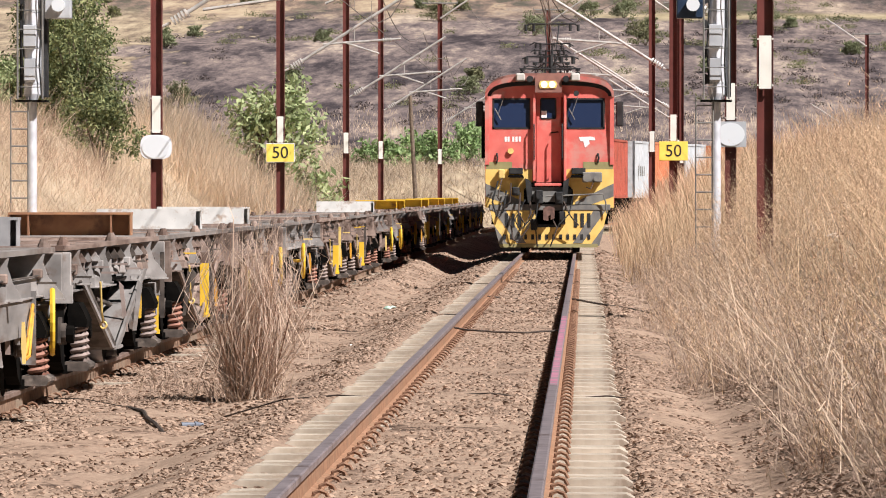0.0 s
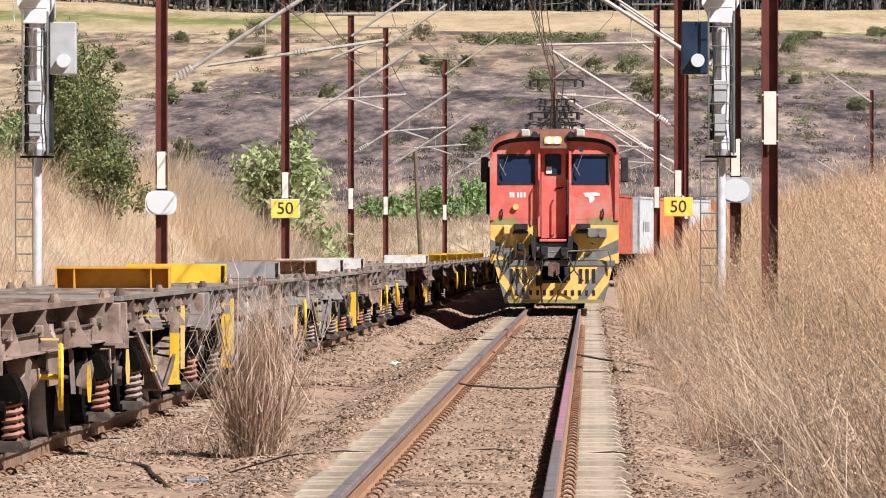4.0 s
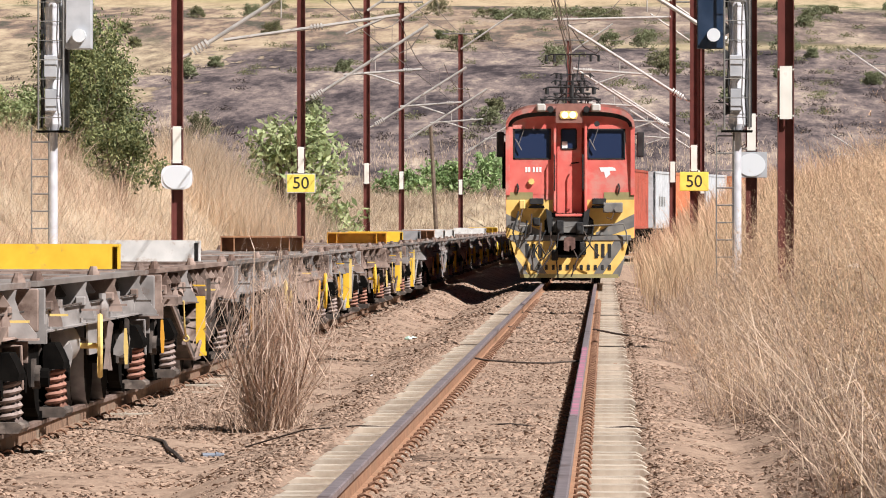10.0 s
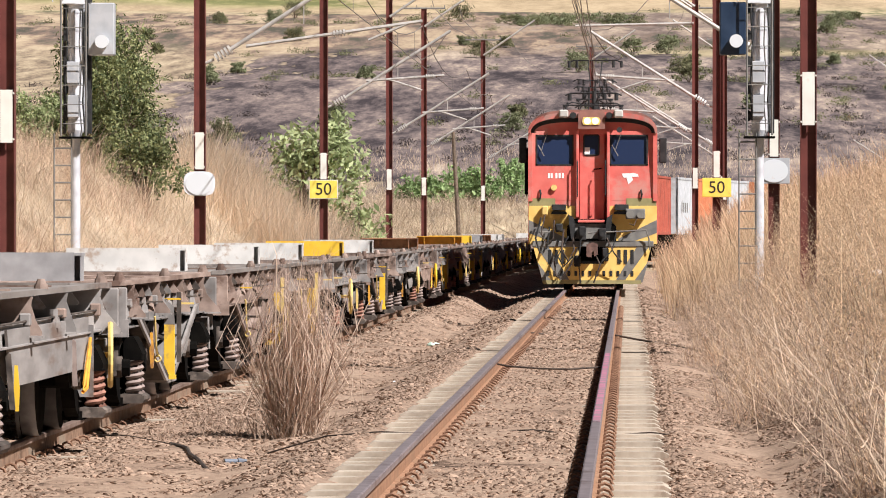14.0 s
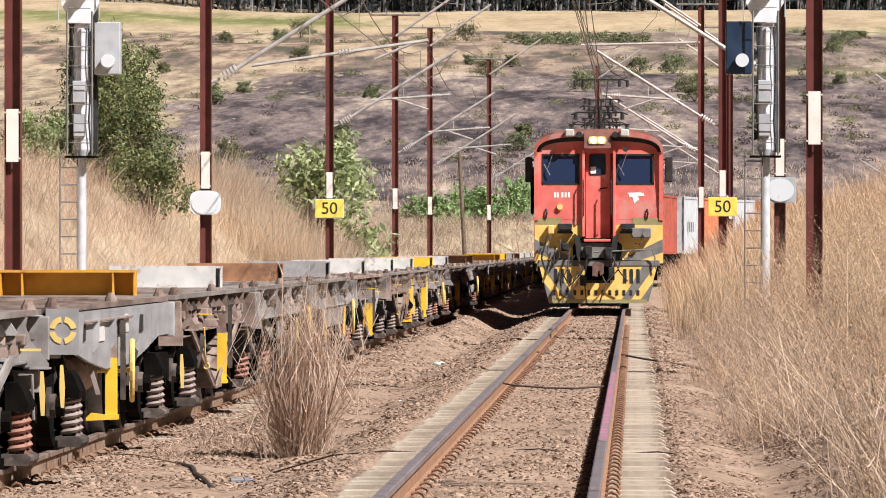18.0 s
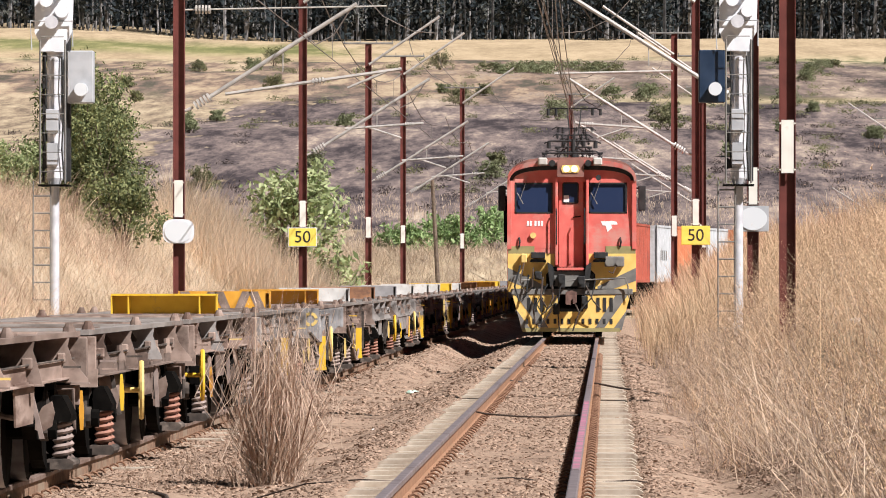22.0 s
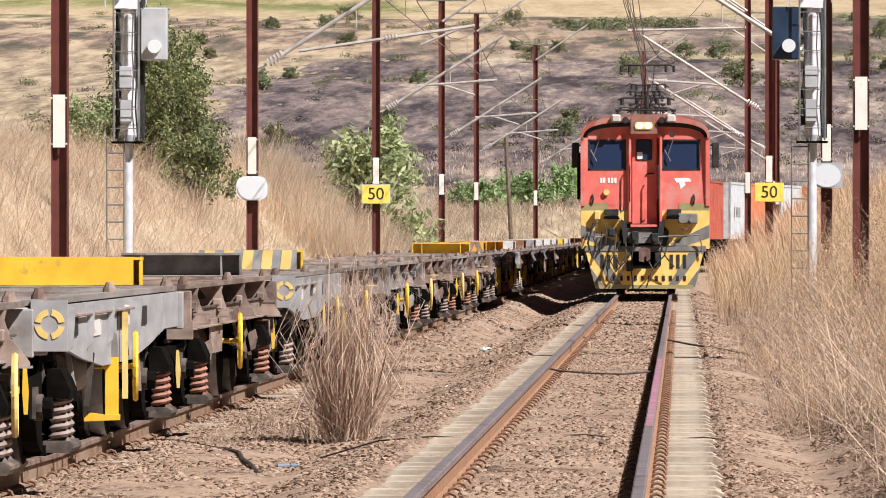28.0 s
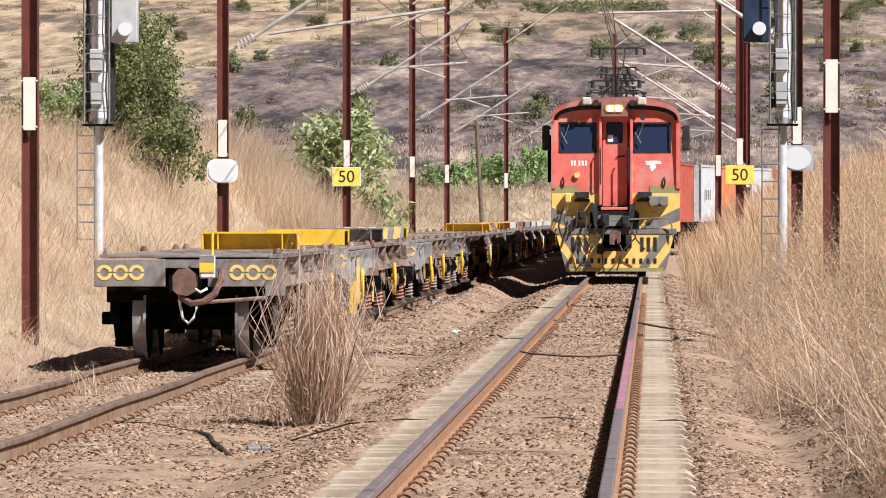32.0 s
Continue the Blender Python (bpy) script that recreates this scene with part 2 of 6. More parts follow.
def ring(bm, c, axis, r, t, seg=16, sub=6):
    """A torus round c whose axle points along axis."""
    m = Matrix.Translation(c) @ Vector(axis).to_track_quat("Z", "Y").to_matrix().to_4x4()
    vs = [[bm.verts.new(m @ Vector(((r + t * math.cos(b)) * math.cos(a), (r + t * math.cos(b)) * math.sin(a), t * math.sin(b))))
           for b in (2 * math.pi * j / sub for j in range(sub))] for a in (2 * math.pi * i / seg for i in range(seg))]
    for i in range(seg):
        for j in range(sub):
            bm.faces.new((vs[i][j], vs[(i + 1) % seg][j], vs[(i + 1) % seg][(j + 1) % sub], vs[i][(j + 1) % sub]))


def finish(bm, name, material, smooth=False):
    bmesh.ops.recalc_face_normals(bm, faces=bm.faces[:])
    me = bpy.data.meshes.new(name)
    bm.to_mesh(me)
    bm.free()
    for m in (material if isinstance(material, (list, tuple)) else [material]):
        me.materials.append(M[m] if isinstance(m, str) else m)
    if smooth:
        for p in me.polygons:
            p.use_smooth = True
        me.set_sharp_from_angle(angle=radians(35))
    return me


def part(name, bm, material, parent=None, label="", smooth=False):
    ob = new(name, finish(bm, name, material, smooth))
    ob.parent = parent
    if label:
        tagged(ob, label)
    return ob


def mesh_np(name, verts, faces, material):
    me = bpy.data.meshes.new(name)
    me.from_pydata(verts.tolist() if hasattr(verts, "tolist") else verts, [], faces.tolist() if hasattr(faces, "tolist") else faces)
    me.materials.append(M[material])
    return new(name, me)


def text(words, size, m, parent, name, material, depth=0.004):
    cu = bpy.data.curves.new(name, "FONT")
    cu.body, cu.size, cu.extrude, cu.align_x, cu.align_y = words, size, depth, "CENTER", "CENTER"
    tmp = new(name, cu)
    me = bpy.data.meshes.new_from_object(tmp)
    bpy.data.objects.remove(tmp)
    bpy.data.curves.remove(cu)
    me.materials.clear()
    me.materials.append(M[material])
    ob = new(name, me)
    ob.parent = parent
    ob.matrix_basis = m
    return ob

# ---- the lie of the land ----
BEND, RADIUS = 235.0, 270.0         # both tracks run straight to BEND, then turn right


def line_at(s, off):
    """Place and heading (degrees to the right) of a track at s metres along, off metres to the right of the main line."""
    if s <= BEND:
        return off, s, 0.0
    a = (s - BEND) / RADIUS
    r = RADIUS - off
    return RADIUS - r * math.cos(a), BEND + r * math.sin(a), math.degrees(a)


def smooth(a, b, x):
    t = np.clip((x - a) / (b - a), 0, 1)
    return t * t * (3 - 2 * t)


def vnoise(x, y, seed=0):
    """Cheap smooth relief from a few crossed waves."""
    s = seed * 1.7
    return (np.sin(x * 1.0 + 1.3 * np.sin(y * 0.7 + s) + s) * np.cos(y * 1.1 + 0.9 * np.sin(x * 0.6 - s)) + 0.5 * np.sin(x * 2.3 + y * 1.9 + 2.1 * s) * np.cos(y * 2.7 - x * 1.4 + s)) / 1.5


def off_line(x, y):
    """Distance to the right of the main line, bend included."""
    cx, cy = RADIUS, BEND
    dx, dy = x - cx, y - cy
    bent = RADIUS - np.sqrt(dx * dx + dy * dy)
    return np.where(y <= BEND, x, bent)


def height(x, y):
    x, y = np.asarray(x, float), np.asarray(y, float)
    u = off_line(x, y)
    # across the line: ditch between the tracks, banks on both sides
    z = np.interp(u, [-60, -30, -16, -10.5, -9.5, -8.6, -7.6, -6.4, -5.9, -5.5, -2.9, -2.5, -2.0, -1.65, -1.3, -1.10, -1.01, -0.64, -0.5, 0.5, 0.64, 1.01, 1.10, 1.3, 1.7, 2.3, 3.2, 5.0, 9.0, 20, 60],
                  [4.6, 4.0, 3.3, 2.6, 2.0, 1.2, 0.35, -0.2, -0.40, -0.392, -0.392, -0.38, -0.42, -0.32, -0.19, -0.158, -0.205, -0.205, -0.150, -0.150, -0.205, -0.205, -0.158, -0.19, -0.28, -0.02, 0.72, 1.62, 2.3, 2.4, 2.0])
    mid = smooth(-3.4, -2.6, u) * (1 - smooth(-2.0, -1.5, u))
    z = z + mid * 0.16 * vnoise(y * 0.13, u * 0.8, 3) * smooth(30, 60, y) * (1 - 0.65 * smooth(85, 108, y))
    # a heap of spare ballast along the shoulder of the loop
    z = z + 0.20 * np.exp(-((u + 2.80) / 0.36) ** 2) * smooth(78, 112, y) * (1 - smooth(200, 228, y)) * (1 + 0.25 * np.sin(y * 0.21))
    z = z + 0.05 * smooth(1.6, 3.0, np.abs(u + 2.1)) * smooth(3.2, 5, np.abs(u + 2.1)) * vnoise(x * 0.9, y * 0.35, 1)
    # the left bank sinks and the field widens farther out
    far = smooth(160, 260, y)
    left = smooth(-5.6, -6.6, u)
    z = np.where(u < -5.6, z * (1 - far) + far * left * (0.9 + 0.012 * (-u - 6)) + far * (1 - left) * z, z)
    # the valley floor and the hill behind
    hill = np.interp(y, [0, 240, 290, 330, 420, 600, 780, 900, 1000, 1400, 5000], [0, 1.2, 2.0, 3.4, 9.5, 21.0, 31.0, 37.4, 42, 60, 120])
    hill = hill + 0.004 * x * smooth(300, 900, y) + smooth(330, 500, y) * (0.9 * vnoise(x * 0.02, y * 0.017, 2) + 0.3 * vnoise(x * 0.09, y * 0.05, 5))
    hill = hill + smooth(620, 880, y) * (2.3 * smooth(-45, -85, x) - 0.8 * smooth(20, 60, x))
    k = smooth(220, 300, y)
    z = z * (1 - k) + hill * k
    # the formation keeps its level through the bend
    flat = 1 - smooth(4.6, 12, np.abs(u + 2.0))
    return np.where((y > 215), z * (1 - flat) + flat * np.minimum(z, -0.42), z)


def ground_mat():
    """Dry veld: bare earth by the line, dry grass, burnt ground, green flushes, by their places on the hill."""
    m = bpy.data.materials.new("veld")
    m.use_nodes = True
    n, l = m.node_tree.nodes, m.node_tree.links
    b = n["Principled BSDF"]
    b.inputs["Roughness"].default_value, b.inputs["Specular IOR Level"].default_value = 0.95, 0.1
    gm = n.new("ShaderNodeNewGeometry")
    sp = n.new("ShaderNodeSeparateXYZ")
    l.new(gm.outputs["Position"], sp.inputs[0])

    def nz(scale, detail=6, stretch=1.0, rough=0.6):
        t = n.new("ShaderNodeTexNoise")
        t.inputs["Scale"].default_value, t.inputs["Detail"].default_value, t.inputs["Roughness"].default_value = scale, detail, rough
        mp = n.new("ShaderNodeMapping")
        mp.inputs["Scale"].default_value = (1, stretch, 1)
        l.new(gm.outputs["Position"], mp.inputs[0])
        l.new(mp.outputs[0], t.inputs["Vector"])
        return t.outputs[0]

    def ramp(src, stops):
        r = n.new("ShaderNodeValToRGB")
        while len(r.color_ramp.elements) < len(stops):
            r.color_ramp.elements.new(0.5)
        for e, (p, c) in zip(r.color_ramp.elements, stops):
            e.position, e.color = p, (*c, 1) if len(c) == 3 else c
        l.new(src, r.inputs[0])
        return r.outputs[0]

    def mix(fac, a, bb):
        x = n.new("ShaderNodeMix")
        x.data_type = "RGBA"
        l.new(fac, x.inputs[0]), l.new(a, x.inputs[6]), l.new(bb, x.inputs[7])
        return x.outputs[2]

    def mathn(op, a, bb):
        x = n.new("ShaderNodeMath")
        x.operation, x.use_clamp = op, False
        for i, v in enumerate((a, bb)):
            if isinstance(v, (int, float)):
                x.inputs[i].default_value = v
            else:
                l.new(v, x.inputs[i])
        return x.outputs[0]

    big, mid, fine = nz(0.022, 8, 0.35), nz(0.17, 8, 0.17, 0.68), nz(1.3, 8, 0.5)
    speck = mathn("ADD", mathn("MULTIPLY", nz(0.6, 8, 0.14, 0.7), 0.75), mathn("MULTIPLY", nz(3.0, 4, 0.2), 0.25))
    mixed = mathn("ADD", mathn("MULTIPLY", mid, 0.72), mathn("MULTIPLY", speck, 0.28))
    # distance with a ragged edge, 0..1 for 200..1000 m
    dist = mathn("ADD", sp.outputs["Y"], mathn("MULTIPLY", mathn("SUBTRACT", big, 0.5), 150))
    dist = mathn("ADD", dist, mathn("MULTIPLY", mathn("SUBTRACT", mid, 0.5), 90))
    k = mathn("DIVIDE", mathn("SUBTRACT", dist, 200), 800)
    W, G = (1, 1, 1), (0, 0, 0)
    dry = ramp(speck, [(0.37, (0.13, 0.10, 0.075)), (0.44, (0.23, 0.175, 0.125)), (0.50, (0.32, 0.25, 0.172)), (0.56, (0.40, 0.32, 0.22)), (0.63, (0.50, 0.40, 0.28))])
    burnt = ramp(mathn("ADD", mathn("MULTIPLY", mid, 0.55), mathn("MULTIPLY", nz(1.1, 8, 0.12, 0.8), 0.45)), [(0.42, (0.047, 0.038, 0.041)), (0.465, (0.104, 0.083, 0.082)), (0.51, (0.172, 0.135, 0.127)), (0.55, (0.25, 0.195, 0.170)), (0.59, (0.37, 0.298, 0.24)), (0.64, (0.50, 0.405, 0.315))])
    scrub = ramp(mixed, [(0.41, (0.085, 0.08, 0.06)), (0.45, (0.15, 0.115, 0.095)), (0.485, (0.225, 0.16, 0.122)), (0.51, (0.31, 0.23, 0.165)), (0.545, (0.39, 0.30, 0.205)), (0.61, (0.48, 0.38, 0.265))])
    green = ramp(mixed, [(0.42, (0.11, 0.125, 0.06)), (0.48, (0.22, 0.215, 0.115)), (0.53, (0.38, 0.315, 0.195)), (0.58, (0.50, 0.41, 0.275))])
    straw = ramp(mathn("ADD", mathn("MULTIPLY", fine, 0.4), mathn("MULTIPLY", mid, 0.6)), [(0.40, (0.30, 0.228, 0.145)), (0.48, (0.40, 0.305, 0.195)), (0.58, (0.49, 0.38, 0.25))])
    earth = ramp(mathn("ADD", mathn("MULTIPLY", fine, 0.5), mathn("MULTIPLY", nz(14, 6, 0.6), 0.5)), [(0.36, (0.075, 0.05, 0.038)), (0.42, (0.18, 0.122, 0.09)), (0.455, (0.285, 0.198, 0.145)), (0.55, (0.345, 0.246, 0.181)), (0.63, (0.42, 0.305, 0.228))])
    side = mathn("ADD", mathn("ADD", sp.outputs["X"], mathn("MULTIPLY", mathn("SUBTRACT", big, 0.5), 60)), mathn("MULTIPLY", mathn("SUBTRACT", mid, 0.5), 40))
    side = mathn("DIVIDE", mathn("ADD", side, 60), 60)
    c = mix(ramp(mathn("MULTIPLY", ramp(mathn("ADD", k, mathn("MULTIPLY", mathn("SUBTRACT", side, 0.8), 0.12)), [(0.12, G), (0.17, W)]), ramp(side, [(0.40, G), (0.50, W)])), [(0.4, G), (0.6, W)]), dry, burnt)
    c = mix(mathn("MULTIPLY", ramp(k, [(0.41, G), (0.45, W)]), ramp(mathn("ADD", side, mathn("MULTIPLY", mathn("SUBTRACT", mixed, 0.5), 3)), [(0.95, W), (1.25, (0.35, 0.35, 0.35))])), c, scrub)
    c = mix(ramp(k, [(0.60, G), (0.66, W)]), c, green)
    straight = mathn("DIVIDE", mathn("SUBTRACT", mathn("ADD", sp.outputs["Y"], mathn("MULTIPLY", mathn("SUBTRACT", mid, 0.5), 30)), 200), 800)
    c = mix(ramp(straight, [(0.65, G), (0.68, W)]), c, straw)
    strip = mathn("MULTIPLY", ramp(straight, [(0.70, G), (0.73, W), (0.78, W), (0.81, G)]), ramp(side, [(0.33, W), (0.52, G)]))
    olive = ramp(mixed, [(0.44, (0.15, 0.155, 0.065)), (0.53, (0.25, 0.235, 0.105)), (0.60, (0.38, 0.32, 0.18))])
    c = mix(strip, c, olive)
    ledge = mathn("MULTIPLY", ramp(straight, [(0.405, G), (0.42, W), (0.445, W), (0.46, G)]), ramp(side, [(0.95, G), (1.0, W)]))
    c = mix(ledge, c, ramp(mixed, [(0.42, (0.20, 0.165, 0.10)), (0.52, (0.36, 0.295, 0.185)), (0.60, (0.45, 0.365, 0.245))]))
    cutting = mathn("MULTIPLY", ramp(mathn("DIVIDE", mathn("SUBTRACT", -5.5, sp.outputs["X"]), 4.0), [(0.1, G), (0.4, W)]), ramp(mathn("DIVIDE", sp.outputs["Y"], 400), [(0.5, W), (0.7, G)]))
    thatch = ramp(fine, [(0.36, (0.38, 0.295, 0.21)), (0.60, (0.50, 0.395, 0.29))])
    c = mix(cutting, c, thatch)
    u = mathn("DIVIDE", mathn("ABSOLUTE", mathn("ADD", sp.outputs["X"], 2.1), 0), 6.0)
    u = mathn("ADD", u, mathn("MULTIPLY", mathn("SUBTRACT", fine, 0.5), 0.15))
    by = ramp(mathn("DIVIDE", sp.outputs["Y"], 400), [(0.55, W), (0.62, G)])
    c = mix(mathn("MULTIPLY", ramp(u, [(0.68, W), (0.80, G)]), by), c, earth)
    l.new(c, b.inputs["Base Color"])
    bp = n.new("ShaderNodeBump")
    bp.inputs["Strength"].default_value, bp.inputs["Distance"].default_value = 0.6, 0.05
    l.new(nz(9, 8), bp.inputs["Height"])
    l.new(bp.outputs[0], b.inputs["Normal"])
    return m


M["veld"] = ground_mat()


def ground():
    xs = np.concatenate([[-3000, -1500, -700, -350], np.arange(-200, -60, 14), np.arange(-60, -12, 3), np.arange(-12, -7, 0.5), np.arange(-7, 6, 0.16), np.arange(6, 14, 0.8), np.arange(14, 70, 4), np.arange(70, 240, 14), [350, 700, 1500, 3000]])
    ys = np.concatenate([[-3000, -1200, -400, -120, -40], np.arange(-15, 18, 3), np.arange(18, 70, 0.4), np.arange(70, 140, 0.8), np.arange(140, 300, 3), np.arange(300, 1000, 8), [1100, 1400, 2000, 3200, 5000]])
    X, Y = np.meshgrid(xs, ys)
    Z = height(X, Y)
    # uneven chippings and footprints beside the tracks
    near = (np.abs(X + 2.1) < 4.6) & (Y > 15) & (Y < 140)
    Z = Z + near * (0.035 * vnoise(X * 3.1, Y * 1.1, 8) + 0.022 * vnoise(X * 7, Y * 3.3, 4) + 0.014 * vnoise(X * 13, Y * 7, 6)) * (1 - 0.75 * ((np.abs(X) < 1.25) | (np.abs(X + 4.22) < 1.1)))
    nx, ny = len(xs), len(ys)
    idx = np.arange(nx * ny).reshape(ny, nx)
    F = np.stack([idx[:-1, :-1], idx[:-1, 1:], idx[1:, 1:], idx[1:, :-1]], -1).reshape(-1, 4)
    ob = mesh_np("ground", np.stack([X, Y, Z], -1).reshape(-1, 3), F, "veld")
    ob.data.polygons.foreach_set("use_smooth", np.ones(len(F), bool))
    tagged(ob, "dry grassy valley floor and hillside with burnt patches", "ground", kind="structure")
    return ob


ground()

# ---- tracks ----
MAIN, LOOP = (0.0, 0.0), (-4.22, -0.23)     # offset and rail level of the two lines
RAIL = [(-0.063, -0.160), (0.063, -0.160), (0.063, -0.149), (0.010, -0.135), (0.008, -0.045), (0.034, -0.036), (0.034, -0.006), (0.026, 0.0), (-0.026, 0.0), (-0.034, -0.006), (-0.034, -0.036), (-0.008, -0.045), (-0.010, -0.135), (-0.063, -0.149)]


def rail(off, z, s0, s1, label, wob=0.0, head="rail_top"):
    ss = list(np.arange(s0, 140, 2.0)) + list(np.arange(140, BEND, 12.0)) + list(np.arange(BEND, s1, 5.0))
    ss = [s for s in ss if s < s1] + [s1]
    vs, fs, mi = [], [], []
    k = len(RAIL)
    for s in ss:
        x, y, a = line_at(s, off)
        ca, sa = math.cos(radians(a)), math.sin(radians(a))
        w = wob * math.sin(s * 0.55) + wob * 0.6 * math.sin(s * 1.3 + 1)
        for u, v in RAIL:
            vs.append((x + (u + w) * ca, y - (u + w) * sa, z + v + w * 0.6))
    for i in range(len(ss) - 1):
        for j in range(k):
            a, b = i * k + j, i * k + (j + 1) % k
            fs.append((a, b, b + k, a + k))
            mi.append(1 if j in (5, 6, 7, 8) else 0)
    fs += [tuple(range(k))[::-1], tuple(range((len(ss) - 1) * k, len(ss) * k))]
    mi += [0, 0]
    me = bpy.data.meshes.new("rail")
    me.from_pydata(vs, [], fs)
    me.materials.append(M["rail_rust" if head == "rail_top" else "rail_loop"]), me.materials.append(M[head])
    me.polygons.foreach_set("material_index", mi)
    return tagged(new("rail", me), label, "rail", "rails of the line", "structure")


for off, z, w, lab in ((MAIN[0], 0, 0.0, "rust brown steel rail with a shiny worn head, on concrete sleepers"), (LOOP[0], LOOP[1], 0.028, "rusty slightly kinked steel rail of the loop line")):
    for side in (-1, 1):
        rail(off + side * 0.567, z, -10, 520, lab, w, "rail_dull" if w else "rail_top")


def sleeper_mesh():
    bm = bmesh.new()
    prism(bm, [(-1.03, -0.17), (-1.03, 0.0), (-0.99, 0.022), (-0.42, 0.022), (-0.30, -0.012), (0.30, -0.012), (0.42, 0.022), (0.99, 0.022), (1.03, 0.0), (1.03, -0.17)], -0.11, 0.11)
    return finish(bm, "sleeper", "sleeper")


def clip_mesh():
    bm = bmesh.new()
    tube(bm, [(-0.04, 0, 0.0), (-0.03, 0.0, 0.030), (0.0, 0, 0.042), (0.03, 0, 0.030), (0.045, 0, 0.0)], 0.011, 5)
    return finish(bm, "rail_clip", "clip")


SLEEPER, CLIP = sleeper_mesh(), clip_mesh()


def track_bed(name, off, z, s0, s1, label):
    """Sleepers and their rail clips, under one track."""
    bed = tagged(new(name), label, "railway track", kind="structure")
    s, i = s0, 0
    far_v, far_f = [], []
    while s < s1:
        x, y, a = line_at(s, off)
        if s < 150:
            ob = new("sleeper", SLEEPER)
            ob.parent = bed
            ob.matrix_basis = pose(x + rng.normal(0, 0.012), y, z - 0.186 + rng.normal(0, 0.010), 0, rng.normal(0, 0.25), -a + rng.normal(0, 0.5))
        else:
            m = pose(x, y, z - 0.2, 0, 0, -a)
            k = len(far_v)
            far_v += [m @ Vector(p) for p in ((-1.03, -.11, 0), (1.03, -.11, 0), (1.03, .11, 0), (-1.03, .11, 0), (-1.03, -.11, .04), (1.03, -.11, .04), (1.03, .11, .04), (-1.03, .11, .04))]
            far_f += [tuple(k + q for q in f) for f in ((4, 5, 6, 7), (0, 1, 5, 4), (1, 2, 6, 5), (2, 3, 7, 6), (3, 0, 4, 7))]
        s, i = s + 0.7, i + 1
    me = bpy.data.meshes.new("distant_sleepers")
    me.from_pydata(far_v, [], far_f)
    me.materials.append(M["sleeper"])
    ob = tagged(new("distant_sleepers", me), kind="stuff")
    ob.parent = bed
    # clips, one mesh: too small to be picked apart
    src = np.array([v.co for v in CLIP.vertices])
    fc = [tuple(p.vertices) for p in CLIP.polygons]
    V, F = [], []
    for j in range(int((min(s1, 110) - s0) / 0.7)):
        y = s0 + j * 0.7
        for r in (-0.567, 0.567):
            for e in (-0.085, 0.085):
                k = len(V) and sum(len(q) for q in V)
                V.append(src + [off + r + e, y + rng.normal(0, 0.01), z - 0.158])
                F += [tuple(k + q for q in f) for f in fc]
                if len(V) > 1:
                    V = [np.concatenate(V)]
    ob = mesh_np("rail_clips", np.concatenate(V), F, "clip")
    ob.parent = bed
    tagged(ob, "rusty spring clips along the rail foot", kind="stuff")
    return bed


track_bed("track_bed_main", 0, 0, -9, 420, "pale concrete sleepers half buried in brown ballast")
track_bed("track_bed_loop", LOOP[0], LOOP[1], -9, 420, "concrete sleepers almost buried in brown ballast")


def stones(n, y0, y1, x0, x1, smin, smax, seed):
    r = np.random.default_rng(seed)
    base = np.array([(1, 0, -0.3), (0, 1, -0.3), (-1, 0, -0.3), (0, -1, -0.3), (0.5, 0.4, 0.8), (-0.4, 0.5, 0.7), (-0.5, -0.4, 0.8), (0.4, -0.5, 0.7)], float)
    tri = np.array([(0, 1, 5, 4), (1, 2, 6, 5), (2, 3, 7, 6), (3, 0, 4, 7), (4, 5, 6, 7)])
    # denser close to the eye
    y = y0 * (y1 / y0) ** r.random(n)
    x = x0 + (x1 - x0) * r.random(n)
    keep = (np.abs(np.abs(x) - 0.567) > 0.10) & (np.abs(np.abs(x + 4.22) - 0.567) > 0.10)
    on_sl = ((np.abs(x) > 0.62) & (np.abs(x) < 0.96)) & (r.random(n) < np.where(np.abs(x) < 0.86, 0.72, 0.35))
    keep &= (vnoise(x * 1.3, y * 0.45, 21) + 0.9 * (r.random(n) - 0.5) > -0.5)
    keep &= ~on_sl
    x, y = x[keep], y[keep]
    k = len(x)
    s = smin + (smax - smin) * r.random(k) ** 2.2
    v = base[None] * (0.6 + 0.7 * r.random((k, 8, 1))) * s[:, None, None]
    v[:, :, 2] *= 0.5
    a = r.random(k) * 6.28
    c, q = np.cos(a)[:, None], np.sin(a)[:, None]
    vx, vy = v[:, :, 0] * c - v[:, :, 1] * q, v[:, :, 0] * q + v[:, :, 1] * c
    z = height(x, y) + s * 0.1
    P = np.stack([vx + x[:, None], vy + y[:, None], v[:, :, 2] + z[:, None]], -1).reshape(-1, 3)
    F = (tri[None] + 8 * np.arange(k)[:, None, None]).reshape(-1, 4)
    return tagged(mesh_np("ballast_stones", P, F, "stone"), "loose brown ballast chippings between the rails", "ballast", kind="stuff")


stones(80000, 26, 80, -6.0, 2.4, 0.008, 0.034, 11)
stones(5000, 3, 20, -6.0, 2.6, 0.008, 0.034, 10)
stones(26000, 70, 150, -6.0, 2.2, 0.018, 0.055, 12)
stones(32000, 27, 90, 0.98, 2.9, 0.008, 0.032, 14)
stones(9000, 27, 90, -1.6, -0.98, 0.008, 0.030, 15)
stones(16000, 38, 62, -4.0, -1.3, 0.012, 0.042, 16)

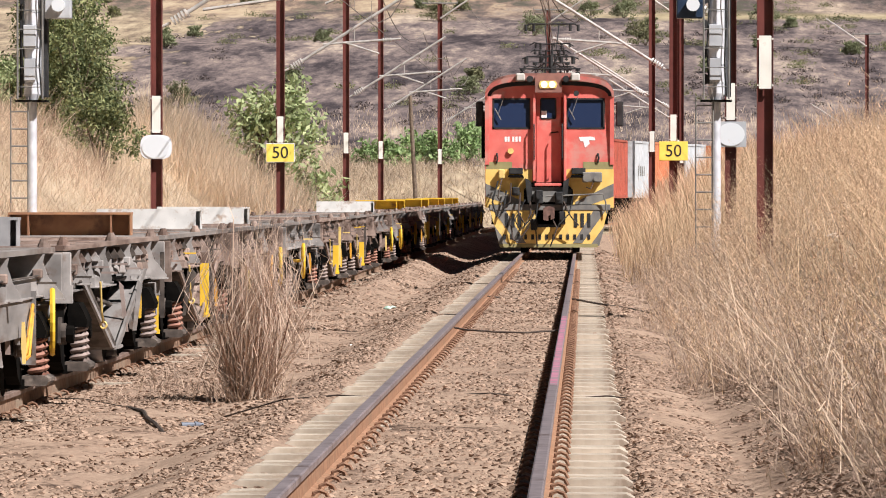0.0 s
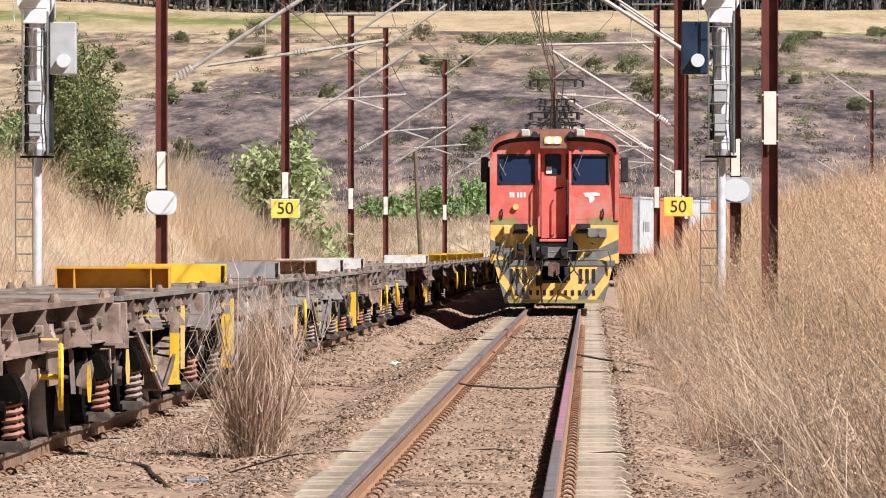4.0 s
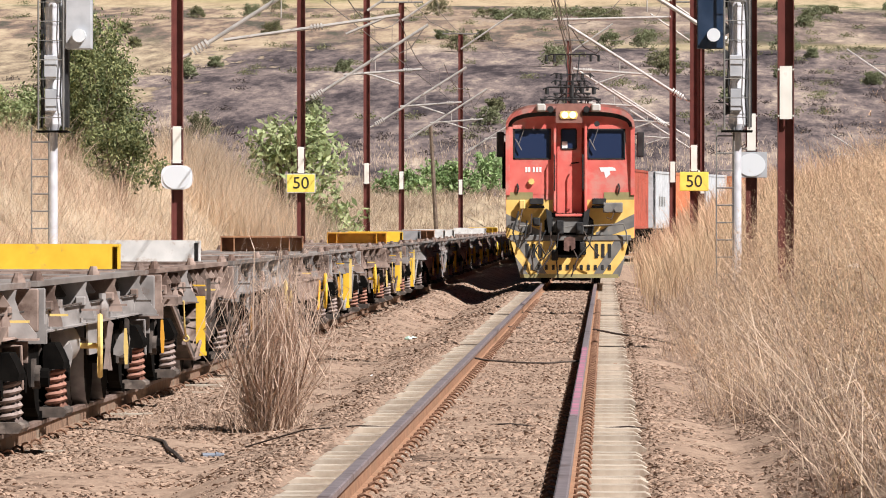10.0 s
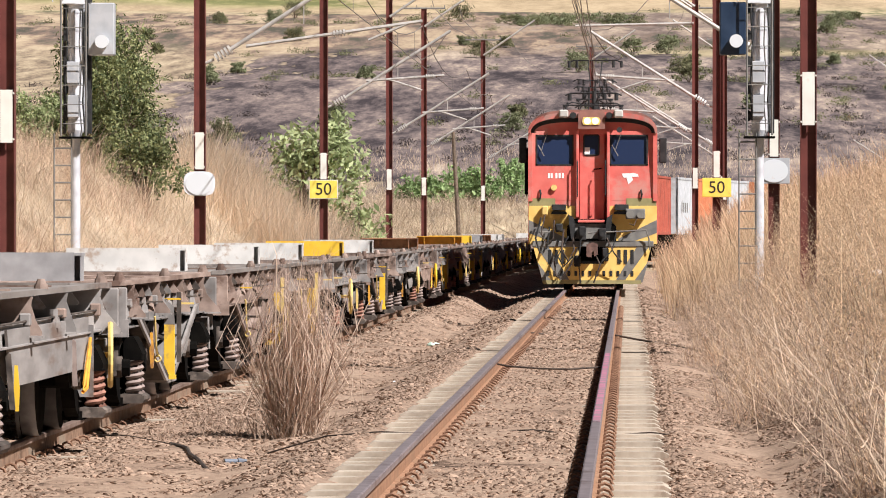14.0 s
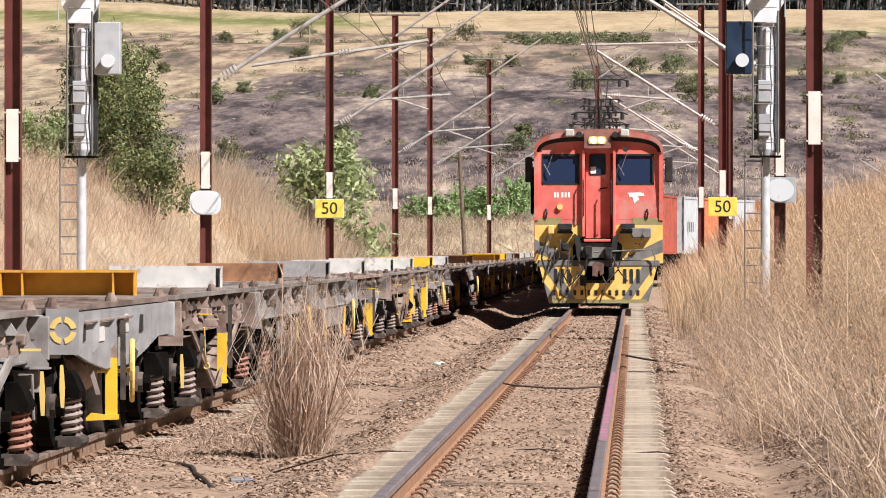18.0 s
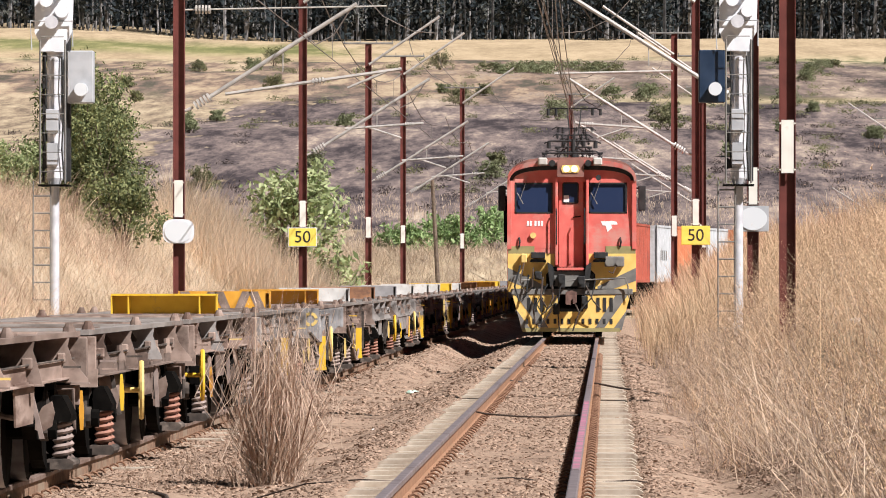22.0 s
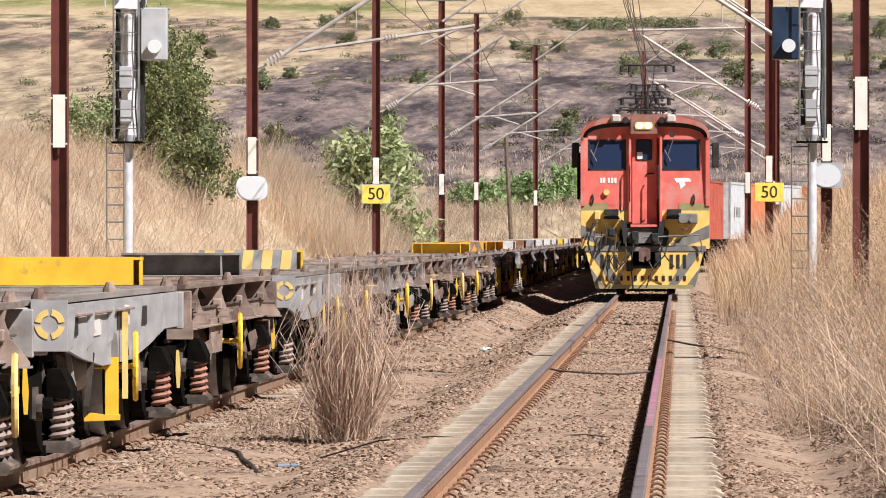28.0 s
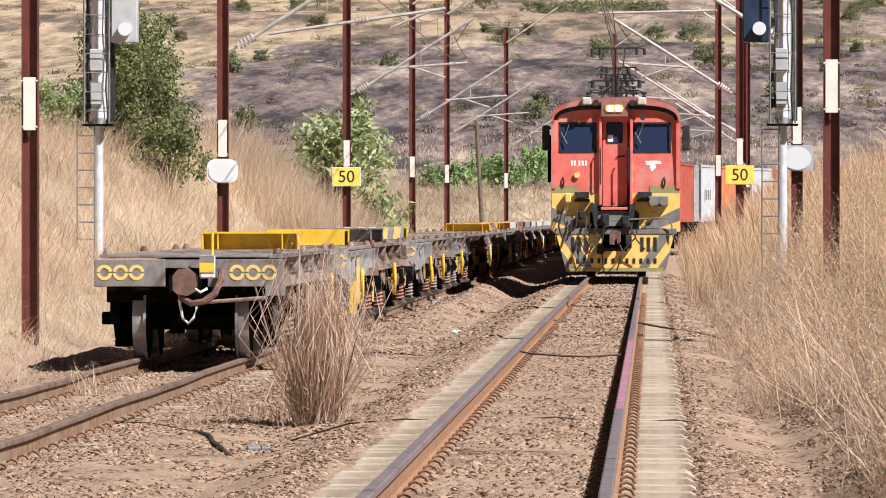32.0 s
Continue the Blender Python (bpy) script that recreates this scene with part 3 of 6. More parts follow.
# ---- container wagons of the moving train ----
SPEED, PERIOD, BODY = 9.45, 10.93, 10.2
LAST_END = -238.7                     # where the rear of the last wagon stands at 0 s
HEADERS = {  # place along the line at 0 s: style and paint of the bolster there
    205: ("beam", "yellow"), 185: ("beam", "yellow"), 166: ("beam", "yellow"), 144: ("beam", "yellow"), 123: ("plate", "white"),
    77.4: ("plate", "white"), 67.4: ("plate", "white"), 57.1: ("beam", "rust"), 45.5: ("plate", "girder"), 33.7: ("plate", "yellow"),
    23.8: ("beam", "orange"), -9: ("beam", "rust"), -31: ("plate", "white"), -41.4: ("plate", "yellow"), -53.2: ("plate", "white"),
    -62.5: ("plate", "white"), -75.1: ("plate", "white"), -84.9: ("plate", "girder"), -96.8: ("plate", "rust"), -107.5: ("plate", "white"),
    -118.2: ("beam", "orange"), -131: ("stripe", "orange"), -141: ("beam", "yellow"), -195.9: ("stripe", "yellow"), -206: ("beam", "grey"),
    -217.2: ("plate", "yellow"), -229: ("beam", "yellow"),
}
PAINT = {"yellow": "yellow", "white": "white", "rust": "rusty brown", "girder": "blue-grey", "orange": "faded orange", "grey": "dusty grey"}
HW, TOP = 1.03, 1.12
HAND_WHEELS = {1: 5.7, 2: 4.9, 5: 4.3, 6: 1.5, 7: 4.1, 8: 0.7, 10: 5.5, 13: 9.1, 20: 8.4, 25: 9.0}   # wagon: place of its hand brake wheel
STEPS = {1: 4.6, 10: 4.4, 14: 4.8, 15: 8.6, 16: 5.5, 23: 6.3, 24: 3.3, 26: 9.2}                        # wagon: place of its foot step
BEARERS = (1.35, 3.95, 6.55, 9.15)      # cross bearers along a wagon


def coil(bm, x, y, z0, z1, r, t, turns, seg=9, sub=5):
    """One helical spring, standing upright."""
    n = int(turns * seg)
    rows = []
    for i in range(n + 1):
        a = 6.2832 * i / seg
        rr = r * (1.14 - 0.28 * i / n)
        c = Vector((x + rr * math.cos(a), y + rr * math.sin(a), z0 + (z1 - z0) * i / n))
        rows.append([bm.verts.new(c + Vector((math.cos(a), math.sin(a), 0)) * t * math.cos(b) + Vector((0, 0, t * math.sin(b)))) for b in (6.2832 * j / sub for j in range(sub))])
    for p, q in zip(rows, rows[1:]):
        for j in range(sub):
            bm.faces.new((p[j], q[j], q[(j + 1) % sub], p[(j + 1) % sub]))
    bm.faces.new(rows[0]), bm.faces.new(rows[-1][::-1])


def bogie(parent, y, spring_mat):
    bm = bmesh.new()
    # bolster and frames take the near-black that has underdeck shade in it
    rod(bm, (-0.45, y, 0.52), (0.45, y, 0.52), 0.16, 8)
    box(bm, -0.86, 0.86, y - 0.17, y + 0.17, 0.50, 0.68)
    bog = part("bogie", bm, "dark", parent, "cast steel bogie, black with grime and painted shade")
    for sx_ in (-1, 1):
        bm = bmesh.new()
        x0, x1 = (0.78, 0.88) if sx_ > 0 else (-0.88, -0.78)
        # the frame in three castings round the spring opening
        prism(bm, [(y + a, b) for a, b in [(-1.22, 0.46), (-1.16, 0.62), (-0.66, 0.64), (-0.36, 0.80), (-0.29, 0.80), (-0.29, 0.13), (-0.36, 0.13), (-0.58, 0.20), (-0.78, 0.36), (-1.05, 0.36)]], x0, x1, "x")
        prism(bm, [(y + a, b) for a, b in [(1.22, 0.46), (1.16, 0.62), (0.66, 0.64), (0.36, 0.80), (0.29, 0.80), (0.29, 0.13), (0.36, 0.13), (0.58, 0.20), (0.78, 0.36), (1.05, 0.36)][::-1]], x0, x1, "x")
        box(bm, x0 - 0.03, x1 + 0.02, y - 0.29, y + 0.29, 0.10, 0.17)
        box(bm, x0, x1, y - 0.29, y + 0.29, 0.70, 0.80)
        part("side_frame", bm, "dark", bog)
        if sx_ > 0:
            for dy in (-0.14, 0.14):
                bm = bmesh.new()
                coil(bm, 0.975, y + dy, 0.195, 0.47, 0.050, 0.0195, 5.3)
                part("spring", bm, spring_mat, bog, "coil spring, pale with dust", smooth=True)
            bm = bmesh.new()
            prism(bm, [(0.88, 0.12), (1.055, 0.12), (1.075, 0.15), (1.075, 0.175), (1.045, 0.195), (0.88, 0.195)], y - 0.27, y + 0.27)
            part("spring_seat", bm, "cast", bog)
            bm = bmesh.new()
            prism(bm, [(0.90, 0.47), (1.045, 0.47), (1.055, 0.52), (1.02, 0.60), (0.985, 0.66), (0.90, 0.66)], y - 0.22, y + 0.22)
            part("bolster_end", bm, "dark", bog, "cast bolster end over the springs")
            for dy, z0_, z1_ in ((-0.33, 0.24, 0.70), (0.31, 0.30, 0.76)):
                bm = bmesh.new()
                prism(bm, [(0.86, z0_), (0.895, z0_), (0.80, z0_ + 0.10), (0.90, z1_ - 0.08), (0.885, z1_), (0.86, z1_)], y + dy, y + dy + 0.04)
                part("column_guide", bm, "cast", bog)
            for ya in (y - 0.80, y + 0.80):
                bm = bmesh.new()
                prism(bm, [(ya - 0.12, 0.36), (ya - 0.09, 0.56), (ya + 0.09, 0.56), (ya + 0.12, 0.36)], 0.86, 0.90, "x")
                rod(bm, (0.88, ya, 0.43), (0.94, ya, 0.43), 0.085, 10)
                part("axle_box", bm, "cast", bog)
    for ya in (y - 0.80, y + 0.80):
        for sx_ in (-1, 1):
            bm = bmesh.new()
            rod(bm, (sx_ * 0.515, ya, 0.425), (sx_ * 0.635, ya, 0.425), 0.425, 20)
            rod(bm, (sx_ * 0.485, ya, 0.425), (sx_ * 0.515, ya, 0.425), 0.452, 20)
            for f in bm.faces:
                f.material_index = 1 if abs(f.normal.x) > 0.5 else 0
            part("wheel", bm, ["tyre", "dark"], bog, "steel wheel with a bright tread", smooth=True)
        bm = bmesh.new()
        rod(bm, (-1.0, ya, 0.425), (1.0, ya, 0.425), 0.07, 8)
        part("axle", bm, "dark", bog)
    return bog


def header(parent, y, style, paint):
    """A cross bolster on the deck: an open steel beam, or one whose face is a flat painted plate."""
    name, w = PAINT.get(paint, paint), 0.60
    paint = "rust_orange" if paint == "rust" else paint
    z0, z1 = TOP - 0.05, TOP + 0.225
    bm = bmesh.new()
    prism(bm, [(y, z0), (y + 0.25, z0), (y + 0.25, z0 + 0.02), (y + 0.19, z0 + 0.02), (y + 0.19, z1 - 0.022), (y + 0.25, z1 - 0.022), (y + 0.25, z1), (y, z1), (y, z1 - 0.022), (y + 0.17, z1 - 0.022), (y + 0.17, z0 + 0.02), (y, z0 + 0.02)], -w, w, "x")
    ob = part("bolster", bm, paint, parent, name + " steel cross bolster")
    for x in (-w, -w + 0.19, w - 0.205, w - 0.015):
        bm = bmesh.new()
        box(bm, x, x + 0.015, y + 0.006, y + 0.17, z0 + 0.02, z1 - 0.022)
        part("stiffener", bm, paint, ob)
    if style in ("plate", "stripe"):
        bm = bmesh.new()
        box(bm, -w, w - 0.06, y - 0.014, y - 0.002, z0 - 0.01, z1 + 0.004)
        part("face_plate", bm, "girder" if (style == "stripe" and paint == "yellow") else paint, ob, name + " face plate, scuffed and chipped")
        if style == "stripe":
            bm = bmesh.new()
            for i in range(5):
                x = -w + 0.04 + i * 0.225 + (0 if paint == "yellow" or i % 2 else 0.10)
                lean = 0.03 if paint == "yellow" else (0.12 if i % 2 else -0.12)
                prism(bm, [(x, z0), (x + 0.12, z0), (x + 0.12 + lean, z1), (x + lean, z1)], y - 0.019, y - 0.0145)
            part("stripes", bm, "yellow_pale" if paint == "yellow" else "rust", ob, "hazard stripes, weathered")
    return ob


def wagon(k, side, steel, deck_mat, spring_mat, heads, last=False):
    r = random.Random(100 + k)
    name = {"rust": "rust-brown", "grey": "dusty grey"}[steel]
    what = {"girder": "with arched side girders", "truss": "braced by a V-shaped truss", "skirt": "with deep skirt plates", "pocket": "with open side pockets"}[side]
    w = tagged(new("flat_wagon"), "%s flat wagon %s%s" % (name, what, ", %s bolster" % PAINT.get(heads[0][2], "painted") if heads else ", bare deck"), "railway wagon", "wagons of the train")
    bm = bmesh.new()
    box(bm, -0.92, 0.92, 0.05, BODY - 0.05, TOP - 0.03, TOP, 0.006)
    for x in (-0.975, 0.865):
        box(bm, x, x + 0.11, 0.02, BODY - 0.02, TOP - 0.035, TOP + 0.004)
    deck = part("deck", bm, deck_mat, w, "flat steel deck, dusty and scuffed")
    for y in (0.45, 5.1, BODY - 0.45):
        for x in (-0.93, 0.93):
            bm = bmesh.new()
            rod(bm, (x, y, TOP), (x, y, TOP + 0.035), 0.052, 8, 0.046)
            rod(bm, (x, y, TOP + 0.035), (x, y, TOP + 0.072), 0.040, 8, 0.026)
            part("container_lock", bm, "rust", w)
    # low ribs and scraps across the plates
    for y in (2.3, 3.7, 6.5, 7.9):
        bm = bmesh.new()
        box(bm, -0.86, 0.86, y, y + 0.07, TOP + 0.001, TOP + r.uniform(0.008, 0.02))
        part("deck_rib", bm, "rust" if r.random() < 0.6 else deck_mat, deck)
    # sill in the same shade-darkened black
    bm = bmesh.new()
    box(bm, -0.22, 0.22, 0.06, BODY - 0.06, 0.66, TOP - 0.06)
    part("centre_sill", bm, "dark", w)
    # headstocks
    for y in (0.0, BODY - 0.05):
        bm = bmesh.new()
        for x0, x1 in ((-HW, -0.26), (0.20, HW)):
            box(bm, x0, x1, y, y + 0.05, TOP - 0.345, TOP - 0.045, 0.008)
        box(bm, -0.26, 0.20, y + 0.012, y + 0.05, TOP - 0.14, TOP - 0.05)
        if y == 0.0:
            if side == "girder":
                box(bm, HW - 0.10, HW + 0.13, -0.012, 0.02, TOP - 0.32, TOP + 0.0)
            else:
                box(bm, HW - 0.20, HW + 0.01, -0.012, 0.07, TOP - 0.44, TOP - 0.30)
        part("headstock", bm, "girder" if side == "girder" else steel, w, "end beam with a central drawgear pocket")
    # couplers and brake hoses
    for y, d in ((0.0, -1), (BODY, 1)):
        bm = bmesh.new()
        box(bm, -0.09, 0.09, min(y - 0.1 * d, y + 0.12 * d), max(y - 0.1 * d, y + 0.12 * d), 0.72, 0.90, 0.02)
        prism(bm, [(-0.15, 0.74), (-0.10, 0.70), (0.0, 0.68), (0.08, 0.72), (0.11, 0.80), (0.09, 0.92), (0.0, 0.98), (-0.09, 0.97), (-0.15, 0.90)], min(y + 0.10 * d, y + 0.36 * d), max(y + 0.10 * d, y + 0.36 * d))
        part("coupler", bm, "coupler_rust", w, "rusty knuckle coupler")
    if side == "girder":
        girder_side(w, r)
    else:
        pocket_side(w, k, side, steel, r)
    # brake gear
    yb = STEPS.get(k, 5.6 if side == "truss" else None)
    if yb:
        zt = r.uniform(0.60, 0.84)
        bm = bmesh.new()
        box(bm, 0.945, 1.04, yb, yb + 0.02, 0.24, zt, 0.003)
        prism(bm, [(0.80, 0.235), (0.84, 0.275), (0.945, 0.262), (1.05, 0.262), (1.05, 0.225), (0.80, 0.215)], yb - 0.03, yb + 0.05)
        st = part("step", bm, "yellow", w, "yellow painted foot step, dusty")
        bm = bmesh.new()
        prism(bm, [(0.945, zt), (1.04, zt), (1.03, zt + 0.16), (0.96, zt + 0.22)], yb, yb + 0.02)
        part("step_hanger", bm, steel, st)
        bm = bmesh.new()
        box(bm, 1.015, 1.055, yb + 0.55, yb + 0.575, 0.36, 0.98)
        part("grab_bar", bm, r.choice(("yellow_pale", "cast")), st)
    wheels = [HAND_WHEELS[k]] if k in HAND_WHEELS else ([r.choice((4.2, 8.9))] if side != "truss" else [])
    for yw in wheels:
        bm = bmesh.new()
        ring(bm, (1.06, yw, 0.58), (1, 0.10, 0), 0.235, 0.022, 22, 6)
        ring(bm, (1.06, yw, 0.58), (1, 0.10, 0), 0.10, 0.014, 14, 5)
        for a in range(5):
            ca, sa = 0.235 * math.cos(a * 0.628 + 0.4), 0.235 * math.sin(a * 0.628 + 0.4)
            rod(bm, (1.06 + 0.10 * ca, yw - ca, 0.58 - sa), (1.06 - 0.10 * ca, yw + ca, 0.58 + sa), 0.014, 5)
        rod(bm, (0.7, yw, 0.58), (1.08, yw, 0.58), 0.022, 6)
        part("hand_wheel", bm, "yellow" if r.random() < 0.6 else "yellow_pale", w, "yellow hand brake wheel")
    for y in r.sample((0.35, 2.7, 7.3, 9.9), 1):
        bm = bmesh.new()
        h0 = r.uniform(0.30, 0.45)
        prism(bm, [(1.0, h0), (1.022, h0), (1.028, h0 + 0.14), (1.015, h0 + 0.30), (0.995, h0 + 0.30), (0.99, h0 + 0.14)], y, y + 0.025)
        part("brake_lever", bm, r.choice(("yellow_pale", "yellow", "orange")), w, "yellow brake lever")
    bm = bmesh.new()
    x0 = 0.74 if side in ("pocket", "girder") else 0.55
    rod(bm, (x0, 3.1, 0.60), (x0, 3.16, 0.60), 0.12, 14, 0.17)
    rod(bm, (x0, 3.16, 0.60), (x0, 4.2, 0.60), 0.17, 14)
    part("air_reservoir", bm, steel if side in ("pocket", "girder") else "dark", w, "round-ended air reservoir", smooth=True)
    bm = bmesh.new()
    for y0, z0, y1, z1 in ((2.7, 0.55, 4.1, 0.62), (5.1, 0.62, 7.6, 0.5), (0.2, 0.66, 2.7, 0.60), (7.6, 0.60, 10.1, 0.66)):
        rod(bm, (0.80, y0, z0), (0.80, y1, z1), 0.022, 6)
    part("brake_rod", bm, "cast", w)
    if side == "pocket":
        for y in (2.3, 7.6):
            bm = bmesh.new()
            prism(bm, [(0.86, 0.44), (0.93, 0.42), (1.0, 0.46), (1.02, 0.56), (1.0, 0.64), (0.93, 0.60)], y, y + 0.04)
            part("guard_plate", bm, steel, w, "curved grey guard plate")
    for y in r.sample((2.6, 3.3, 6.0, 7.0, 7.6), 3):
        bm = bmesh.new()
        a, b, x0 = r.uniform(-0.10, 0.06), r.uniform(0.30, 0.46), r.uniform(0.88, 0.98)
        prism(bm, [(x0, b), (x0 + 0.035, b), (x0 + 0.05 + a, 0.72), (x0 + 0.01 + a, 0.76)], y, y + 0.03)
        part("brake_link", bm, r.choice((steel, "cast", "spring")), w)
    bogie(w, 1.42, spring_mat)
    bogie(w, BODY - 1.42, "spring_red" if spring_mat == "spring" and k % 2 else spring_mat)
    for y, style, paint in heads:
        header(w, y, style, paint)
    if last:
        rear_end(w)
    return w


def girder_side(w, r):
    """Deep arched plate girders with openings, a fin plate with a ring at the end."""
    for sx_ in (-1, 1):
        bm = bmesh.new()
        a = sx_ * 0.99
        prism(bm, [(0.06, 0.80), (1.3, 0.80), (2.6, 0.70), (4.0, 0.62), (6.2, 0.62), (7.6, 0.70), (8.9, 0.80), (10.14, 0.80), (10.14, TOP - 0.046), (0.06, TOP - 0.046)], min(a, a - sx_ * 0.03), max(a, a - sx_ * 0.03), "x")
        sill = part("side_girder", bm, "girder", w, "arched light grey side girder")
        if sx_ > 0:
            for y in (1.6, 2.9, 4.3, 6.4, 8.2):
                bm = bmesh.new()
                prism(bm, [(0.991, 0.76), (1.03, 0.80), (1.045, TOP - 0.06), (0.991, TOP - 0.06)], y, y + 0.03)
                part("stiffener", bm, "girder", sill)
            for y, d, z, mt in ((1.9, 0.35, 0.86, "black"), (3.3, 0.5, 0.84, "white"), (5.0, 0.4, 0.86, "black"), (5.6, 0.3, 0.88, "white"), (6.9, 0.4, 0.86, "black")):
                bm = bmesh.new()
                box(bm, 0.9905, 0.999, y, y + d, z, z + 0.14)
                part("panel", bm, mt, sill)
            bm = bmesh.new()
            rod(bm, (1.02, 1.9, TOP - 0.12), (1.02, 6.0, TOP - 0.12), 0.012, 6)
            part("air_pipe", bm, "spring", sill)
    for q in range(4):
        bm = bmesh.new()
        vs = [(math.cos(a), math.sin(a)) for a in (1.5708 * q + 0.16 + 1.25 * i / 7 for i in range(8))]
        prism(bm, [(HW + 0.02 + 0.095 * c, TOP - 0.15 + 0.095 * e) for c, e in vs] + [(HW + 0.02 + 0.056 * c, TOP - 0.15 + 0.056 * e) for c, e in vs[::-1]], -0.018, -0.0125)
        part("reflector_ring", bm, "yellow_pale", w, "broken faded yellow ring")


def pocket_side(w, k, side, steel, r):
    """Cross bearers that flare outwards below the deck edge, a low side sill, locks, skirts or a truss between the bogies."""
    # inner sills: shade behind the bearers is put into their near-black colour
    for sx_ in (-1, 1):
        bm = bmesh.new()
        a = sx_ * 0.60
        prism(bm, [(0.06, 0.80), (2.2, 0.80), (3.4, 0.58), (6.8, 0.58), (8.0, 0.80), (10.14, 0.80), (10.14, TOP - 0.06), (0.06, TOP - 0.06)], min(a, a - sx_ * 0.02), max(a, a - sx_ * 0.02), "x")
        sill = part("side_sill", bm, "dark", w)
    for i, y in enumerate(BEARERS):
        y += r.uniform(-0.08, 0.08)
        big = i == 3
        zb_ = TOP - (0.37 if big else r.uniform(0.30, 0.35))
        tip = 1.125 if big else r.uniform(1.03, 1.08)
        bm = bmesh.new()
        prism(bm, [(0.64, TOP - 0.038), (0.985, TOP - 0.038), (0.972, TOP - 0.10), (0.99, TOP - 0.15), (1.005, TOP - 0.20), (tip, zb_ + 0.025), (tip, zb_), (0.64, zb_)], y, y + 0.016)
        cb = part("cross_bearer", bm, steel if r.random() < 0.8 else ("rust" if steel == "grey" else "grey"), sill)
        bm = bmesh.new()
        box(bm, 0.96, tip + 0.012, y - 0.05, y + 0.07, zb_ - 0.014, zb_)
        part("flange", bm, steel, cb)
        bm = bmesh.new()
        box(bm, 0.90, r.uniform(0.955, 0.985), y - 0.10, y - 0.005, TOP - r.uniform(0.22, 0.25), TOP - 0.15, 0.01)
        part("lock_housing", bm, "rust" if r.random() < 0.6 else steel, cb)
        if r.random() < 0.55:
            bm = bmesh.new()
            box(bm, 0.95, 1.085, y - 0.13, y - 0.115, TOP - 0.262, TOP - 0.245)
            part("lock_handle", bm, r.choice(("yellow_pale", "spring", "cast", "rust")), cb)
        if big:
            bm = bmesh.new()
            box(bm, 0.84, 1.06, y + 0.03, y + 0.05, 0.58, zb_ - 0.02, 0.004)
            pl = part("hanger_plate", bm, steel, cb)
            bm = bmesh.new()
            tube(bm, [(0.88, y - 0.01, 0.62), (0.88, y - 0.05, 0.70), (1.02, y - 0.05, 0.70), (1.03, y - 0.05, 0.40)], 0.012, 6)
            part("release_handle", bm, steel, pl)
    # small hanging brackets and lock spools between the bearers
    step = 0.66 if side == "truss" else 1.3
    n = int((BODY - 0.6) / step)
    for i in range(n):
        y = 0.55 + i * step + r.uniform(-0.06, 0.06)
        if min(abs(y - b) for b in BEARERS) < 0.22:
            continue
        if side != "truss" and r.random() < 0.45:
            continue
        mt = r.choice((steel, steel, "rust", "cast"))
        inn = 0.015 if side == "truss" else 0.12
        q = r.uniform(-0.015, 0.015)
        bm = bmesh.new()
        prism(bm, [(0.76, TOP - 0.055), (0.955 - inn, TOP - 0.055), (1.0 + q - inn, TOP - 0.135), (0.985 + q - inn, TOP - 0.15), (0.76, TOP - 0.15)], y, y + 0.03)
        br = part("bracket", bm, mt, sill)
        if side == "truss" or r.random() < 0.5:
            bm = bmesh.new()
            rod(bm, (0.945, y + 0.05, TOP - 0.27), (0.945, y + 0.05, TOP - 0.15), 0.030, 8)
            rod(bm, (0.945, y + 0.05, TOP - 0.28), (0.945, y + 0.05, TOP - 0.215), 0.052, 8, 0.040)
            part("lock_spool", bm, r.choice((steel, "rust")), br)
        if side == "truss" and i % 3 == 1:
            bm = bmesh.new()
            box(bm, 0.90, 1.07, y - 0.03, y - 0.012, TOP - 0.205, TOP - 0.19)
            part("lock_handle", bm, r.choice(("yellow", "cast", "spring")), br)
    # the low sill that ties the bearers together
    spans = ((0.3, 9.9),) if side != "truss" else ((0.3, 2.2), (3.4, 5.0), (7.2, 9.9))
    for y0, y1 in spans:
        bm = bmesh.new()
        z0 = TOP - r.uniform(0.33, 0.37)
        box(bm, 0.805, 0.93, y0, y1, z0, TOP - 0.215)
        box(bm, 0.805, 0.985, y0, y1, z0 - 0.012, z0)
        part("low_sill", bm, steel, sill, "plain lower side sill")
    bm = bmesh.new()
    rod(bm, (0.95, 0.3, TOP - 0.205), (0.95, 9.9, TOP - 0.20), 0.008, 6)
    part("air_pipe", bm, "cast", sill)
    # thin sheet along the underside, in the black that carries painted shade
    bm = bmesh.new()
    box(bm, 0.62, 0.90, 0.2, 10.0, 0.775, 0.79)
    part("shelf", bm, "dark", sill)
    if side == "skirt":
        bm = bmesh.new()
        prism(bm, [(2.5, TOP - 0.24), (2.75, 0.50), (8.2, 0.50), (8.3, TOP - 0.24)], 0.95, 0.968, "x")
        prism(bm, [(0.72, TOP - 0.26), (0.95, TOP - 0.26), (0.95, 0.52), (0.72, 0.58)], 2.66, 2.68)
        sk = part("skirt_plate", bm, steel, sill, "large plain skirt plate between the bogies")
        bm = bmesh.new()
        prism(bm, [(0.86, 0.82), (1.0, 0.82), (1.0, 0.28), (0.90, 0.28), (0.86, 0.40)], 8.32, 8.35)
        part("end_strut", bm, steel, sk)
        bm = bmesh.new()
        tube(bm, [(0.99, 8.2, 0.72), (1.0, 8.0, 0.66), (1.0, 7.6, 0.40), (1.0, 7.5, 0.34), (1.0, 7.8, 0.36), (0.99, 8.2, 0.66)], 0.014, 6)
        part("release_loop", bm, "orange", sk, "thin orange release handle")
    elif side == "pocket":
        bm = bmesh.new()
        y0 = r.choice((3.0, 4.4, 5.5))
